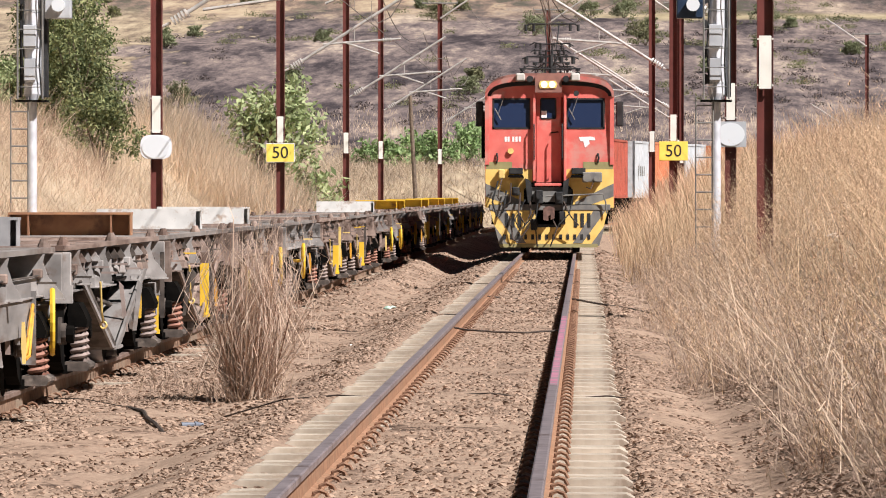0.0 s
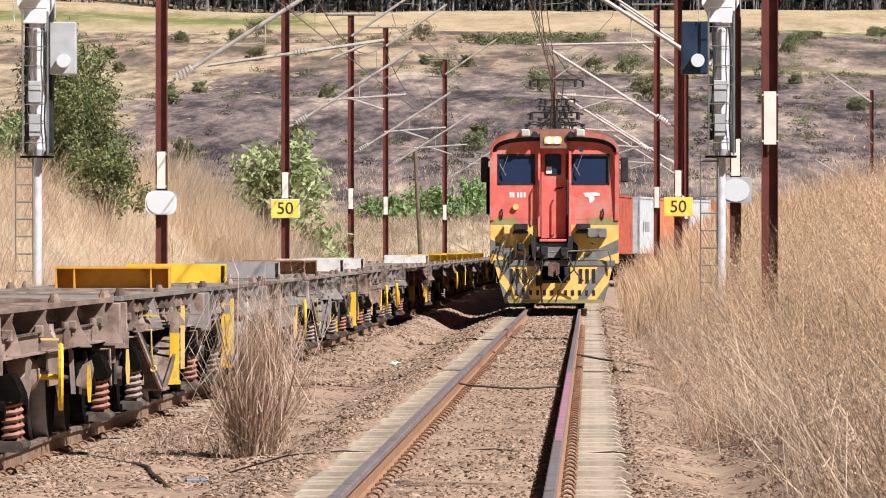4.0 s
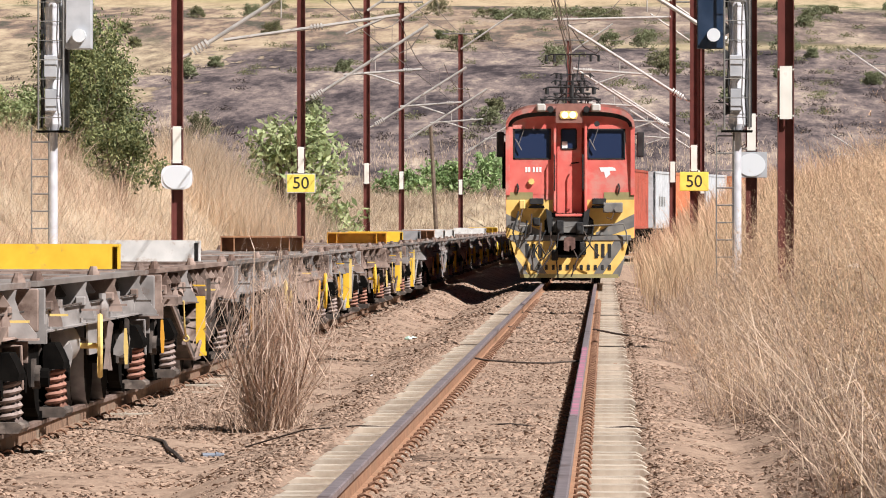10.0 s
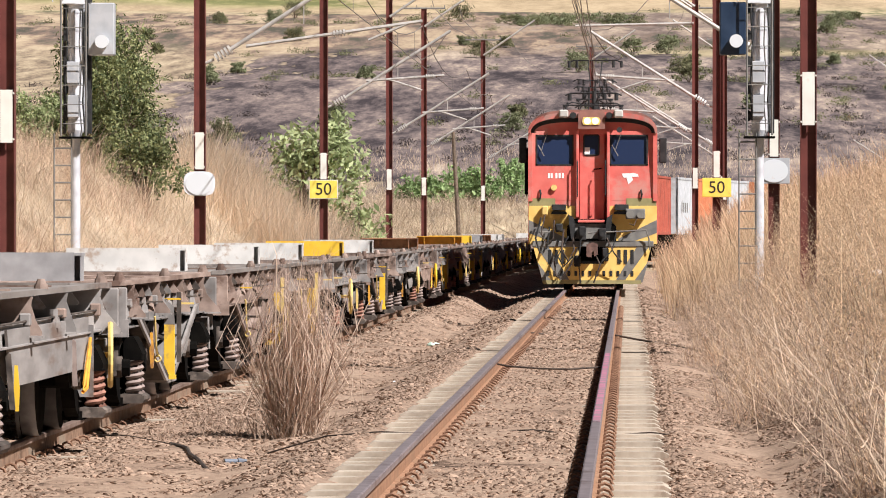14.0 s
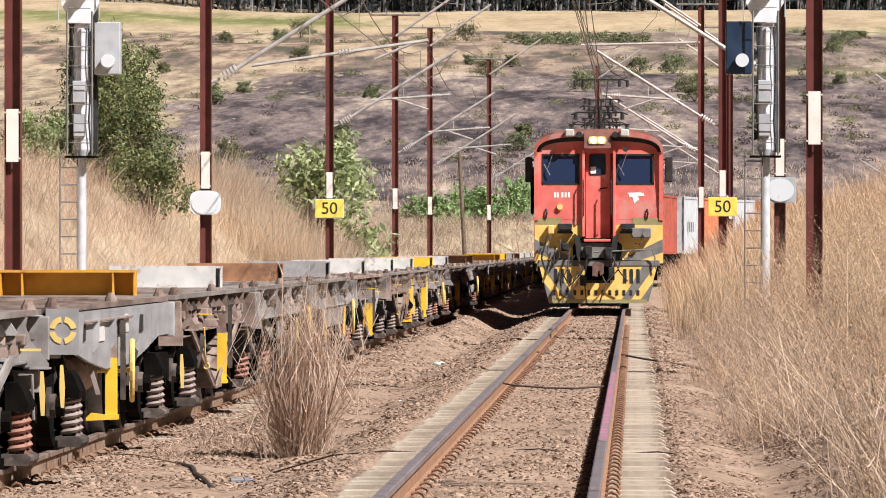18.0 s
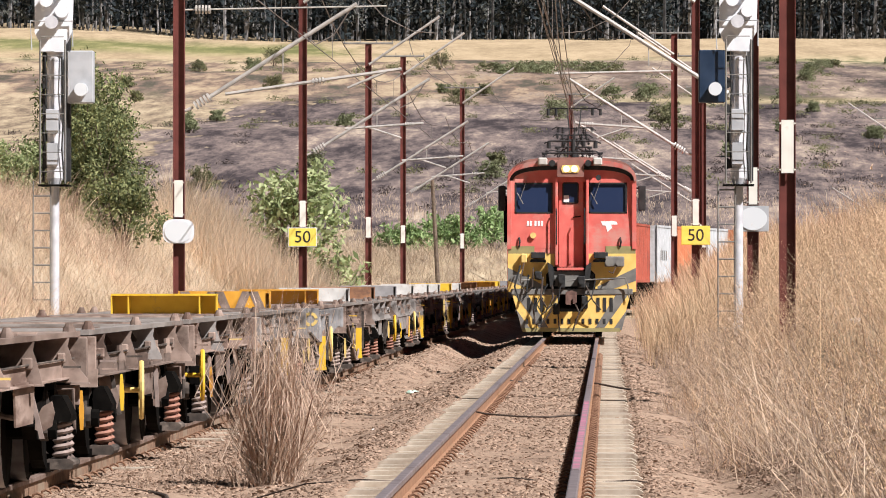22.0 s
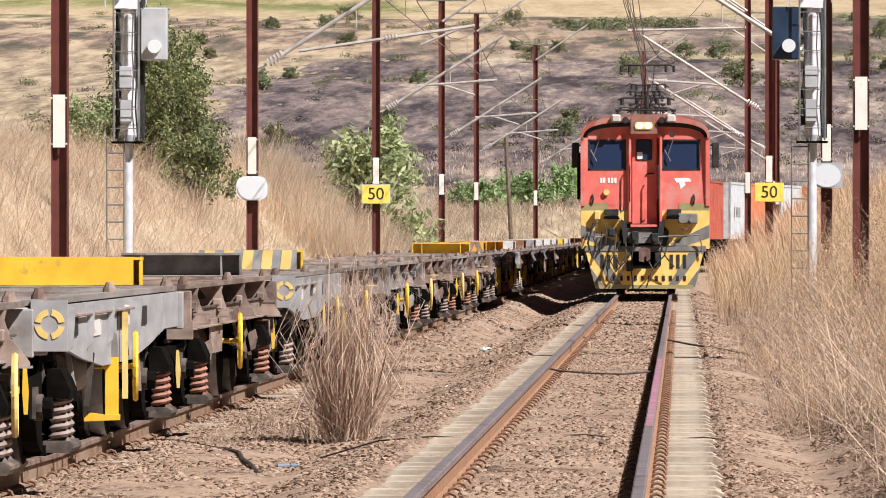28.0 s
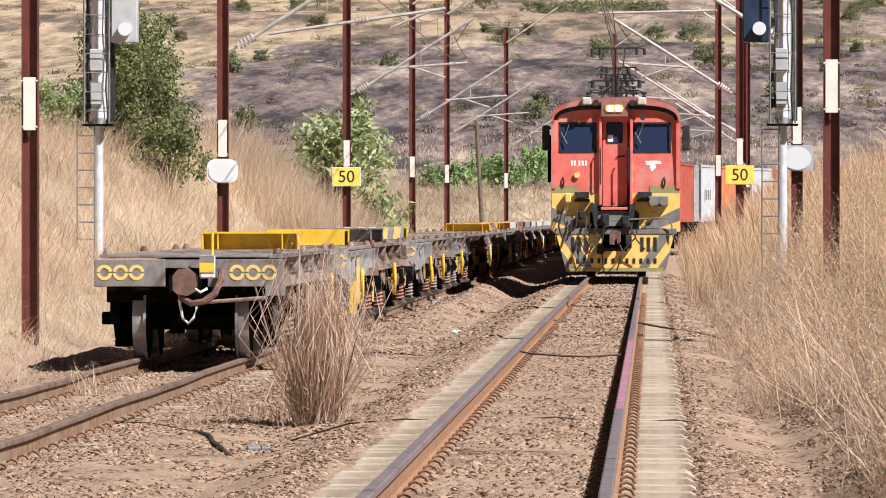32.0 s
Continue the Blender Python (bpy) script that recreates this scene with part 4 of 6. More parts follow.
        prism(bm, [(y0, 0.80), (y0 + 0.1, 0.50), (y0 + 1.3, 0.50), (y0 + 1.4, 0.80)], 0.93, 0.945, "x")
        part("equipment_plate", bm, steel, sill)
    else:
        # two channels in a V, with a plate where they meet;
        # the first arm's darker material stands for its shaded face
        for y0, z0, y1, z1, mt in ((1.7, 0.84, 4.8, 0.22, "cast"), (8.3, 0.84, 5.2, 0.22, steel)):
            bm = bmesh.new()
            dy = 0.20
            prism(bm, [(y0 - dy, z0), (y0 + dy, z0), (y1 + dy, z1), (y1 - dy, z1)], 0.74, 0.99, "x")
            part("truss_channel", bm, mt, w)
            bm = bmesh.new()
            prism(bm, [(y0 - 2.0 * dy, z0), (y0 - dy, z0), (y1 - dy, z1), (y1 - 2.0 * dy, z1)], 0.982, 1.004, "x")
            part("truss_flange", bm, steel, w)
        bm = bmesh.new()
        box(bm, 0.78, 1.01, 4.6, 5.4, 0.20, 0.225)
        part("truss_foot", bm, steel, w)
        bm = bmesh.new()
        tube(bm, [(1.01, 3.0, 0.80), (1.015, 3.1, 0.55), (1.02, 3.2, 0.46)], 0.010, 5)
        ring(bm, (1.02, 3.2, 0.44), (0.2, 1, 0), 0.026, 0.009, 12, 5)
        part("pull_ring", bm, "yellow_pale", w)


def rear_end(w):
    """What hangs on the rear beam of the last wagon: reflector rings, tail unit, hoses, chain."""
    # two near-black bars added in place of the shade below the end beam
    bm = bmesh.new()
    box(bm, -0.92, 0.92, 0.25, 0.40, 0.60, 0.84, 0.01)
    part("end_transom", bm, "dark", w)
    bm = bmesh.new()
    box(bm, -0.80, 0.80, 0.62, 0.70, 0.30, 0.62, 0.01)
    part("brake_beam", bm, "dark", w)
    for x0 in (-0.92, -0.745, -0.57, 0.52, 0.695, 0.87):
        for half in (0, 1):
            bm = bmesh.new()
            vs = []
            for i in range(13):
                a = math.pi * half + 0.13 + (math.pi - 0.26) * i / 12
                vs.append((x0 + math.cos(a) * 0.085, TOP - 0.19 + math.sin(a) * 0.085, x0 + math.cos(a) * 0.048, TOP - 0.19 + math.sin(a) * 0.048))
            prism(bm, [(a[0], a[1]) for a in vs] + [(a[2], a[3]) for a in vs[::-1]], -0.006, -0.001)
            part("reflector_ring", bm, "yellow_pale", w, "faded yellow ring")
    bm = bmesh.new()
    box(bm, 0.135, 0.30, -0.30, -0.18, 0.87, 1.12, 0.015)
    unit = part("tail_unit", bm, "signal_white", w, "white end of train unit with a yellow front")
    bm = bmesh.new()
    box(bm, 0.138, 0.297, -0.312, -0.301, 0.935, 1.04)
    part("panel", bm, "yellow", unit)
    bm = bmesh.new()
    box(bm, 0.138, 0.297, -0.314, -0.301, 1.043, 1.118)
    part("screen", bm, "lgrey", unit)
    bm = bmesh.new()
    rod(bm, (0.27, -0.22, 1.12), (0.27, -0.22, 1.36), 0.018, 6)
    part("aerial", bm, "yellow", unit)
    for pts, r_, mt in (([(-0.10, -0.2, 0.80), (-0.06, -0.30, 0.66), (0.05, -0.33, 0.60), (0.18, -0.33, 0.62), (0.30, -0.30, 0.70), (0.36, -0.2, 0.84), (0.36, -0.05, 0.95)], 0.038, "coupler_rust"),
                        ([(0.0, -0.25, 0.92), (0.05, -0.32, 0.78), (0.15, -0.33, 0.72), (0.22, -0.3, 0.76)], 0.016, "letter_white"),
                        ([(-0.10, -0.1, 0.64), (-0.06, -0.12, 0.44), (0.0, -0.12, 0.38), (0.06, -0.12, 0.44), (0.09, -0.1, 0.56)], 0.016, "galv"),
                        ([(0.06, -0.06, 0.60), (0.85, -0.06, 0.66)], 0.022, "rust"),
                        ([(0.72, -0.05, 0.78), (0.90, -0.05, 0.14)], 0.010, "spring")):
        bm = bmesh.new()
        tube(bm, pts, r_, 7)
        part("hose" if r_ > 0.015 else "cable", bm, mt, w)


WAGONS = []
SIDES = {1: "girder", 3: "girder", 10: "girder", 13: "skirt", 20: "skirt", 25: "skirt", 28: "skirt", 33: "skirt"}
TRUSSED = (9, 11, 14, 15, 16, 18, 21, 23, 24, 26, 27, 30, 31, 35, 36, 39)


def all_wagons():
    plan = {}
    for u, (style, paint) in HEADERS.items():
        k = min(range(44), key=lambda q: max(LAST_END + q * PERIOD + 0.2 - u, u - (LAST_END + q * PERIOD + BODY - 0.45), 0))
        plan.setdefault(k, []).append((min(max(u - LAST_END - k * PERIOD, 0.2), BODY - 0.45), style, paint))
    for k in range(43):
        side = SIDES.get(k, "truss" if k in TRUSSED else "pocket")
        steel = "grey" if k in (0, 1, 3, 14, 13, 12, 19, 25, 24, 26) or k % 4 == 1 else "rust"
        w = wagon(k, side, steel, "rust" if k % 4 == 2 else "deck_grey", "spring_red" if k % 5 == 2 else "spring", plan.get(k, []), k == 0)
        WAGONS.append((w, LAST_END + k * PERIOD))


all_wagons()


def motions():
    """The train draws away along the loop at a steady speed, and follows the bend."""
    for w, u in WAGONS:
        times = [0.0, 32.0]
        enter = (BEND - u - 12) / SPEED
        if enter < 32:
            t0 = max(enter, 0)
            times = sorted({0.0, 32.0, *[t for t in (t0 + 1.0 * i for i in range(40)) if 0 < t < 32]})
        rows = []
        for t in times:
            x, y, a = line_at(u + SPEED * t, LOOP[0])
            rows.append((t, pose(x, y, LOOP[1], 0, 0, -a)))
        walk(w, rows)

# ---- electric locomotive ----
LOCO_Y = 126.0


def arch(half, z_side, z_top, n=9):
    """Roof outline from the right eave over the top to the left one."""
    return [(half * math.cos(a) ** 0.55 * (1 if math.cos(a) >= 0 else 1), z_side + (z_top - z_side) * math.sin(a) ** 0.8) for a in (math.pi / 2 * i / n for i in range(n + 1))] + \
           [(-half * math.cos(a) ** 0.55, z_side + (z_top - z_side) * math.sin(a) ** 0.8) for a in (math.pi / 2 * (n - 1 - i) / n for i in range(n))]


def loco():
    L = tagged(new("locomotive"), "faded red electric locomotive with yellow and grey chevrons", "locomotive")
    L.matrix_basis = pose(0.03, LOCO_Y, 0)
    W = 1.38
    # body shell behind the cab front
    bm = bmesh.new()
    prism(bm, [(-W, 1.0), (-W, 3.36)] + arch(W, 3.36, 3.80)[::-1][1:-1] + [(W, 3.36), (W, 1.0)], 0.35, 15.2)
    part("body", bm, "lred", L, "red body sides, dusty")
    bm = bmesh.new()
    prism(bm, [(W - 0.06, 3.46)] + arch(W - 0.06, 3.46, 3.86)[1:-1] + [(-W + 0.06, 3.46)], 0.05, 15.0)
    roof = part("roof", bm, "lroof", L, "soot-stained brown roof", smooth=True)
    # cab front: panels round two windows and a door
    for x0, x1, z0, z1, y0 in ((-W, -1.22, 1.0, 3.36, 0.0), (1.18, W, 1.0, 3.36, 0.0), (-1.22, -0.41, 1.92, 2.67, 0.0), (0.36, 1.18, 1.92, 2.67, 0.0), (-1.22, -0.41, 3.31, 3.40, 0.0), (0.36, 1.18, 3.31, 3.40, 0.0),
                               (-0.41, -0.36, 1.5, 3.44, 0.0), (0.32, 0.36, 1.5, 3.44, 0.0), (-1.22, -0.36, 1.0, 1.92, 0.004), (0.32, 1.18, 1.0, 1.92, 0.004), (-0.36, 0.32, 1.0, 1.46, 0.10)):
        bm = bmesh.new()
        box(bm, x0, x1, y0, 0.36, z0, z1)
        part("front_panel", bm, "lred", L)
    # overhanging brow
    bm = bmesh.new()
    up = arch(W, 3.36, 3.80, 9)
    lo = arch(W - 0.05, 3.34, 3.69, 9)
    prism(bm, up + lo[::-1], -0.13, 0.36)
    part("brow", bm, "lbrow", L, "projecting red roof brow")
    bm = bmesh.new()
    prism(bm, lo, 0.03, 0.37)
    part("brow_infill", bm, "lred", L)
    # black arc that imitates the shadow cast by the brow
    bm = bmesh.new()
    prism(bm, arch(W - 0.052, 3.34, 3.685, 9) + arch(W - 0.12, 3.33, 3.595, 9)[::-1], 0.012, 0.029)
    part("brow_seal", bm, "black", L, "black strip painted as the brow's shadow")
    # side fairings that frame the front
    for s in (-1, 1):
        bm = bmesh.new()
        a, b = sorted((s * W, s * (W - 0.09)))
        prism(bm, [(-0.10, 3.34), (-0.03, 1.9), (0.0, 1.9), (0.0, 3.34)], a, b, "x")
        part("front_pillar", bm, "lred", L)
        bm = bmesh.new()
        box(bm, min(s * 0.36, s * 0.30), max(s * 0.36, s * 0.30), -0.10, 0.0, 1.55, 3.42, 0.01)
        part("door_pillar", bm, "lred", L)
    for x0, x1, nm in ((-1.22, -0.41, "windscreen"), (0.36, 1.18, "windscreen")):
        bm = bmesh.new()
        box(bm, x0 + 0.02, x1 - 0.02, 0.035, 0.05, 2.69, 3.29)
        win = part(nm, bm, "cab_glass", L, "dark tinted windscreen")
        bm = bmesh.new()
        for q in ((x0, x0 + 0.035, 2.66, 3.32), (x1 - 0.035, x1, 2.66, 3.32), (x0, x1, 2.66, 2.695), (x0, x1, 3.285, 3.32)):
            box(bm, q[0], q[1], -0.008, 0.05, q[2], q[3])
        part("window_frame", bm, "black", win)
        bm = bmesh.new()
        rod(bm, (x0 + 0.25, -0.03, 3.36), (x0 + 0.12, -0.03, 2.98), 0.008, 5)
        rod(bm, (x0 + 0.05, -0.03, 3.10), (x0 + 0.18, -0.03, 2.86), 0.012, 5)
        part("wiper", bm, "lgrey", win)
    # door
    bm = bmesh.new()
    box(bm, -0.29, 0.25, 0.13, 0.18, 1.48, 3.44, 0.012)
    door = part("door", bm, "lred", L, "red front gangway door")
    bm = bmesh.new()
    box(bm, -0.19, 0.13, 0.122, 0.129, 2.88, 3.32, 0.003)
    part("door_window", bm, "cab_glass", door)
    bm = bmesh.new()
    for x in (-0.19, 0.13):
        rod(bm, (x, 0.125, 2.90), (x, 0.125, 3.30), 0.018, 6)
    for z in (2.89, 3.31):
        rod(bm, (-0.18, 0.125, z), (0.12, 0.125, z), 0.018, 6)
    part("window_seal", bm, "black", door)
    bm = bmesh.new()
    box(bm, -0.19, -0.06, 0.117, 0.1205, 2.90, 3.05)
    part("notice", bm, "letter_white", door)
    bm = bmesh.new()
    rod(bm, (0.02, 0.11, 2.58), (0.19, 0.11, 2.60), 0.014, 6)
    part("handle", bm, "dark", door)
    for x in (-0.33, 0.27):
        bm = bmesh.new()
        tube(bm, [(x, -0.12, 2.0), (x, -0.17, 2.04), (x, -0.17, 2.72), (x, -0.12, 2.76)], 0.016, 6)
        part("grab_rail", bm, "black", L)
    # headlamp
    bm = bmesh.new()
    prism(bm, [(-0.31, 3.44), (-0.31, 3.78), (-0.24, 3.84), (0.19, 3.84), (0.26, 3.78), (0.26, 3.44)], -0.17, 0.25)
    hl = part("headlamp_box", bm, "lroof", L, "dark headlamp housing over the door")
    bm = bmesh.new()
    prism(bm, [(-0.20, 3.53), (-0.23, 3.61), (-0.20, 3.69), (0.14, 3.69), (0.17, 3.61), (0.14, 3.53)], -0.19, -0.168)
    part("bezel", bm, "yellow_pale", hl)
    for x in (-0.115, 0.055):
        bm = bmesh.new()
        rod(bm, (x, -0.2, 3.61), (x, -0.186, 3.61), 0.072, 14)
        part("bulb", bm, "lamp_glow", hl, "lit yellow headlamp")
    for s, x in ((-1, -0.62), (1, 0.55)):
        bm = bmesh.new()
        box(bm, x - 0.10, x + 0.10, -0.30, -0.05, 3.68, 3.85, 0.03)
        ml = part("marker_lamp", bm, "porcelain", L, "dusty white marker lamp")
        bm = bmesh.new()
        rod(bm, (x - s * 0.20, -0.24, 3.73), (x - s * 0.20, 0.1, 3.73), 0.07, 12)
        part("horn", bm, "black", L, "black air horn")
    bm = bmesh.new()
    rod(bm, (0.57, -0.22, 3.42), (0.57, -0.1, 3.42), 0.06, 10)
    part("camera_unit", bm, "black", L)
    for s in (-1, 1):
        bm = bmesh.new()
        box(bm, min(s * 1.42, s * 1.58), max(s * 1.42, s * 1.58), 0.30, 0.42, 2.72, 3.26, 0.02)
        rod(bm, (s * 1.38, 0.36, 3.2), (s * 1.5, 0.36, 3.2), 0.02, 6)
        part("mirror", bm, "black", L, "black side mirror")
    bm = bmesh.new()
    box(bm, -1.47, -1.385, 0.8, 1.6, 2.05, 3.05)
    part("side_door", bm, "dark", L)
    # running number as bars, emblem as a plain shape
    for x in (-0.96, -0.90, -0.80, -0.73, -0.66):
        bm = bmesh.new()
        box(bm, x, x + 0.045, -0.006, 0.002, 2.39, 2.50)
        part("number_bar", bm, "letter_white", L, "white bar")
    bm = bmesh.new()
    prism(bm, [(0.62, 2.49), (0.66, 2.40), (0.72, 2.40), (0.76, 2.26), (0.86, 2.35), (0.84, 2.42), (0.98, 2.42), (0.96, 2.48), (0.88, 2.50)], -0.006, 0.002)
    part("emblem", bm, "letter_white", L, "white winged emblem")
    bm = bmesh.new()
    rod(bm, (-0.83, -0.06, 2.19), (-0.83, 0.0, 2.19), 0.065, 12)
    part("tail_lamp", bm, "yellow_pale", L)
    for x in (-1.13, 1.03):
        bm = bmesh.new()
        tube(bm, [(x, -0.02, 1.94), (x + 0.02, -0.06, 2.06), (x, -0.02, 2.14)], 0.02, 6)
        part("lamp_iron", bm, "black", L)
    # nose: olive band, chevrons in yellow and grey
    for x0, x1 in ((-W + 0.02, -0.80), (0.72, W - 0.02)):
        bm = bmesh.new()
        box(bm, x0, x1, -0.006, 0.003, 1.80, 1.96)
        part("olive_band", bm, "lolive", L)
    for x0, x1 in ((-W + 0.01, -0.37), (0.33, W - 0.01)):
        bm = bmesh.new()
        box(bm, x0, x1, -0.01, 0.003, 0.98, 1.80)
        part("nose", bm, "lyellow", L, "yellow nose panel, worn")
    for s in (-1, 1):
        bm = bmesh.new()
        prism(bm, [(s * 1.37, 1.50), (s * 1.37, 1.22), (s * 0.72, 0.99), (s * 0.55, 0.99), (s * 0.55, 1.10)], -0.016, -0.011)
        part("chevron", bm, "lgrey", L, "dark grey chevron")
    # stepped recess under the door: a proud plate, its shade painted in near-black
    bm = bmesh.new()
    prism(bm, [(-0.55, 0.98), (-0.55, 1.36), (-0.40, 1.52), (0.34, 1.52), (0.50, 1.36), (0.50, 0.98)], -0.05, -0.017)
    part("recess", bm, "dark", L)
    bm = bmesh.new()
    box(bm, -0.38, 0.30, -0.09, -0.05, 1.10, 1.42)
    part("recess_plate", bm, "lgrey", L)
    bm = bmesh.new()
    box(bm, -0.32, 0.26, -0.16, -0.04, 1.44, 1.50, 0.01)
    part("footboard", bm, "lred", L)
    for s, x in ((-1, -0.72), (1, 0.62)):
        bm = bmesh.new()
        box(bm, x - 0.15, x + 0.15, -0.16, 0.0, 1.70, 1.83, 0.01)
        part("step_box", bm, "black", L, "black recessed step")
        bm = bmesh.new()
        prism(bm, [(x - 0.18, 1.62), (x + 0.18, 1.62), (x + 0.15, 1.68), (x - 0.15, 1.68)], -0.20, -0.02)
        part("step_tread", bm, "dark", L)
        bm = bmesh.new()
        prism(bm, [(x - s * 0.20, 1.62), (x - s * 0.32, 1.54), (x - s * 0.37, 1.14), (x - s * 0.26, 1.08), (x - s * 0.22, 1.40)], -0.24, -0.02)
        part("jumper_guard", bm, "black", L)
    bm = bmesh.new()
    box(bm, 0.70, 1.12, -0.20, -0.02, 1.52, 1.74, 0.02)
    rod(bm, (0.80, -0.28, 1.62), (0.80, -0.18, 1.62), 0.09, 10)
    rod(bm, (1.0, -0.28, 1.60), (1.0, -0.18, 1.60), 0.06, 10)
    part("jumper_socket", bm, "lgrey", L, "grey jumper cable sockets")
    bm = bmesh.new()
    box(bm, -1.09, -0.96, -0.18, -0.02, 1.60, 1.80, 0.02)
    part("jumper_socket", bm, "yellow_pale", L)
    for x0, z0, x1, z1, d in ((-0.80, 1.24, -0.64, 1.42, 0.26), (-0.30, 1.06, -0.14, 1.36, 0.34), (0.12, 1.06, 0.28, 1.32, 0.34), (0.20, 0.62, 0.34, 0.90, 0.30), (-0.40, 0.50, -0.26, 0.74, 0.32)):
        bm = bmesh.new()
        box(bm, x0, x1, -d, -0.02, z0, z1, 0.02)
        rod(bm, ((x0 + x1) / 2, -d - 0.07, (z0 + z1) / 2), ((x0 + x1) / 2, -d + 0.01, (z0 + z1) / 2), 0.05, 8)
        part("valve_block", bm, "black", L)
    # buffer beam, coupler, rails
    bm = bmesh.new()
    box(bm, -1.30, 1.30, -0.14, 0.20, 0.92, 1.05, 0.015)
    part("buffer_beam", bm, "lgrey", L)
    bm = bmesh.new()
    box(bm, -0.11, 0.09, -0.42, -0.1, 0.76, 0.98, 0.02)
    prism(bm, [(-0.13, 0.72), (-0.02, 0.70), (-0.02, 0.80), (0.03, 0.84), (0.03, 0.72), (0.11, 0.76), (0.11, 0.98), (0.0, 1.02), (-0.13, 0.98)], -0.66, -0.40)
    part("coupler", bm, "coupler_rust", L, "rust brown knuckle coupler")
    for pts in ([(0.28, -0.22, 0.80), (0.28, -0.26, 1.24), (1.14, -0.26, 1.28), (1.20, -0.22, 1.1), (1.22, -0.2, 0.86)], [(-0.10, -0.24, 1.22), (0.25, -0.26, 1.25)], [(-1.2, -0.2, 0.9), (-1.22, -0.24, 1.24), (-0.9, -0.24, 1.24)]):
        bm = bmesh.new()
        tube(bm, pts, 0.017, 7)
        part("hand_rail", bm, "lgrey", L)
    # hanging hoses and cables
    for i, pts in enumerate(([(-1.10, -0.2, 1.55), (-1.22, -0.3, 1.1), (-1.12, -0.33, 0.78), (-0.98, -0.28, 0.9), (-0.92, -0.22, 1.35)],
                             [(-1.02, -0.2, 1.6), (-1.1, -0.35, 1.2), (-0.98, -0.36, 0.98), (-0.84, -0.3, 1.1), (-0.82, -0.2, 1.5)],
                             [(-0.62, -0.2, 1.3), (-0.66, -0.36, 0.85), (-0.52, -0.4, 0.62), (-0.40, -0.3, 0.85), (-0.42, -0.2, 1.2)],
                             [(-0.52, -0.2, 1.15), (-0.74, -0.4, 0.72), (-0.62, -0.42, 0.5), (-0.42, -0.35, 0.72)],
                             [(-0.32, -0.4, 0.9), (-0.46, -0.45, 0.55), (-0.66, -0.42, 0.25), (-0.78, -0.35, 0.3), (-0.82, -0.3, 0.62)],
                             [(0.06, -0.4, 0.75), (0.16, -0.5, 0.55), (0.02, -0.5, 0.15)],
                             [(0.50, -0.25, 1.22), (0.42, -0.35, 0.85), (0.20, -0.45, 0.62), (0.06, -0.45, 0.3)],
                             [(0.30, -0.25, 1.12), (0.45, -0.4, 0.80), (0.62, -0.35, 0.60)],
                             [(0.95, -0.24, 1.55), (0.88, -0.32, 1.38), (0.78, -0.3, 1.42)],
                             [(-0.24, -0.3, 1.2), (-0.30, -0.45, 0.6), (-0.26, -0.4, 0.16)])):
        bm = bmesh.new()
        tube(bm, pts, (0.021, 0.016, 0.023, 0.018, 0.021, 0.017, 0.016, 0.016, 0.013, 0.015)[i], 6)
        part("hose", bm, "cable" if i % 3 else "black", L)
    # pilot with slots and holes
    bm = bmesh.new()
    prism(bm, [(-1.27, 0.93), (-1.06, 0.14), (1.04, 0.14), (1.25, 0.93), (0.30, 0.93), (0.24, 0.56), (-0.26, 0.56), (-0.32, 0.93)], -0.12, -0.06)
    pilot = part("pilot", bm, "lyellow", L, "yellow and grey pilot plate with slots")
    for s in (-1, 1):
        for pts in ([(s * 1.18, 0.60), (s * 1.10, 0.30), (s * 1.06, 0.16), (s * 0.86, 0.16)], [(s * 1.20, 0.92), (s * 0.94, 0.92), (s * 0.50, 0.22), (s * 0.70, 0.22)]):
            bm = bmesh.new()
            prism(bm, pts, -0.126, -0.121)
            part("chevron", bm, "lgrey", pilot)
    for x in (-0.92, -0.78, -0.64, 0.56, 0.70, 0.84):
        bm = bmesh.new()
        box(bm, x - 0.035, x + 0.035, -0.132, -0.127, 0.56, 0.86)
        part("slot", bm, "black", pilot)
    for i in range(13):
        x = -0.96 + i * 0.15
        bm = bmesh.new()
        box(bm, x - 0.03, x + 0.03, -0.132, -0.127, 0.30, 0.41)
        part("slot", bm, "black", pilot)
    bm = bmesh.new()
    box(bm, -1.05, 1.03, -0.135, -0.121, 0.13, 0.21)
    part("pilot_lip", bm, "lolive", pilot, "dusty lower lip of the pilot")
    # underframe and wheels
    bm = bmesh.new()
    box(bm, -1.25, 1.25, 0.4, 15.0, 0.62, 1.02)
    part("underframe", bm, "dark", L)
    for yb in (2.2, 5.4, 10.0, 13.2):
        for s in (-1, 1):
            bm = bmesh.new()
            rod(bm, (s * 0.50, yb, 0.61), (s * 0.64, yb, 0.61), 0.61, 22)
            part("wheel", bm, "dark", L)
    for s in (-1, 1):
        for yb in (3.8, 11.6):
            bm = bmesh.new()
            box(bm, s * 1.0 - 0.07, s * 1.0 + 0.07, yb - 2.4, yb + 2.4, 0.45, 0.75)
            part("bogie_frame", bm, "dark", L)
    # roof gear
    for y, z, w in ((1.4, 3.98, 0.66), (6.5, 4.22, 0.42)):
        for x in (-w + 0.06, w - 0.06):
            bm = bmesh.new()
            rod(bm, (x, y, 3.78), (x, y, z), 0.014, 6)
            for k in range(3):
                rod(bm, (x, y, z - 0.17 + 0.06 * k), (x, y, z - 0.13 + 0.06 * k), 0.05, 8)
            part("roof_insulator", bm, "black", L)
        bm = bmesh.new()
        rod(bm, (-w, y, z), (w, y, z), 0.015, 6)
        part("busbar", bm, "black", L)
    rr = random.Random(31)
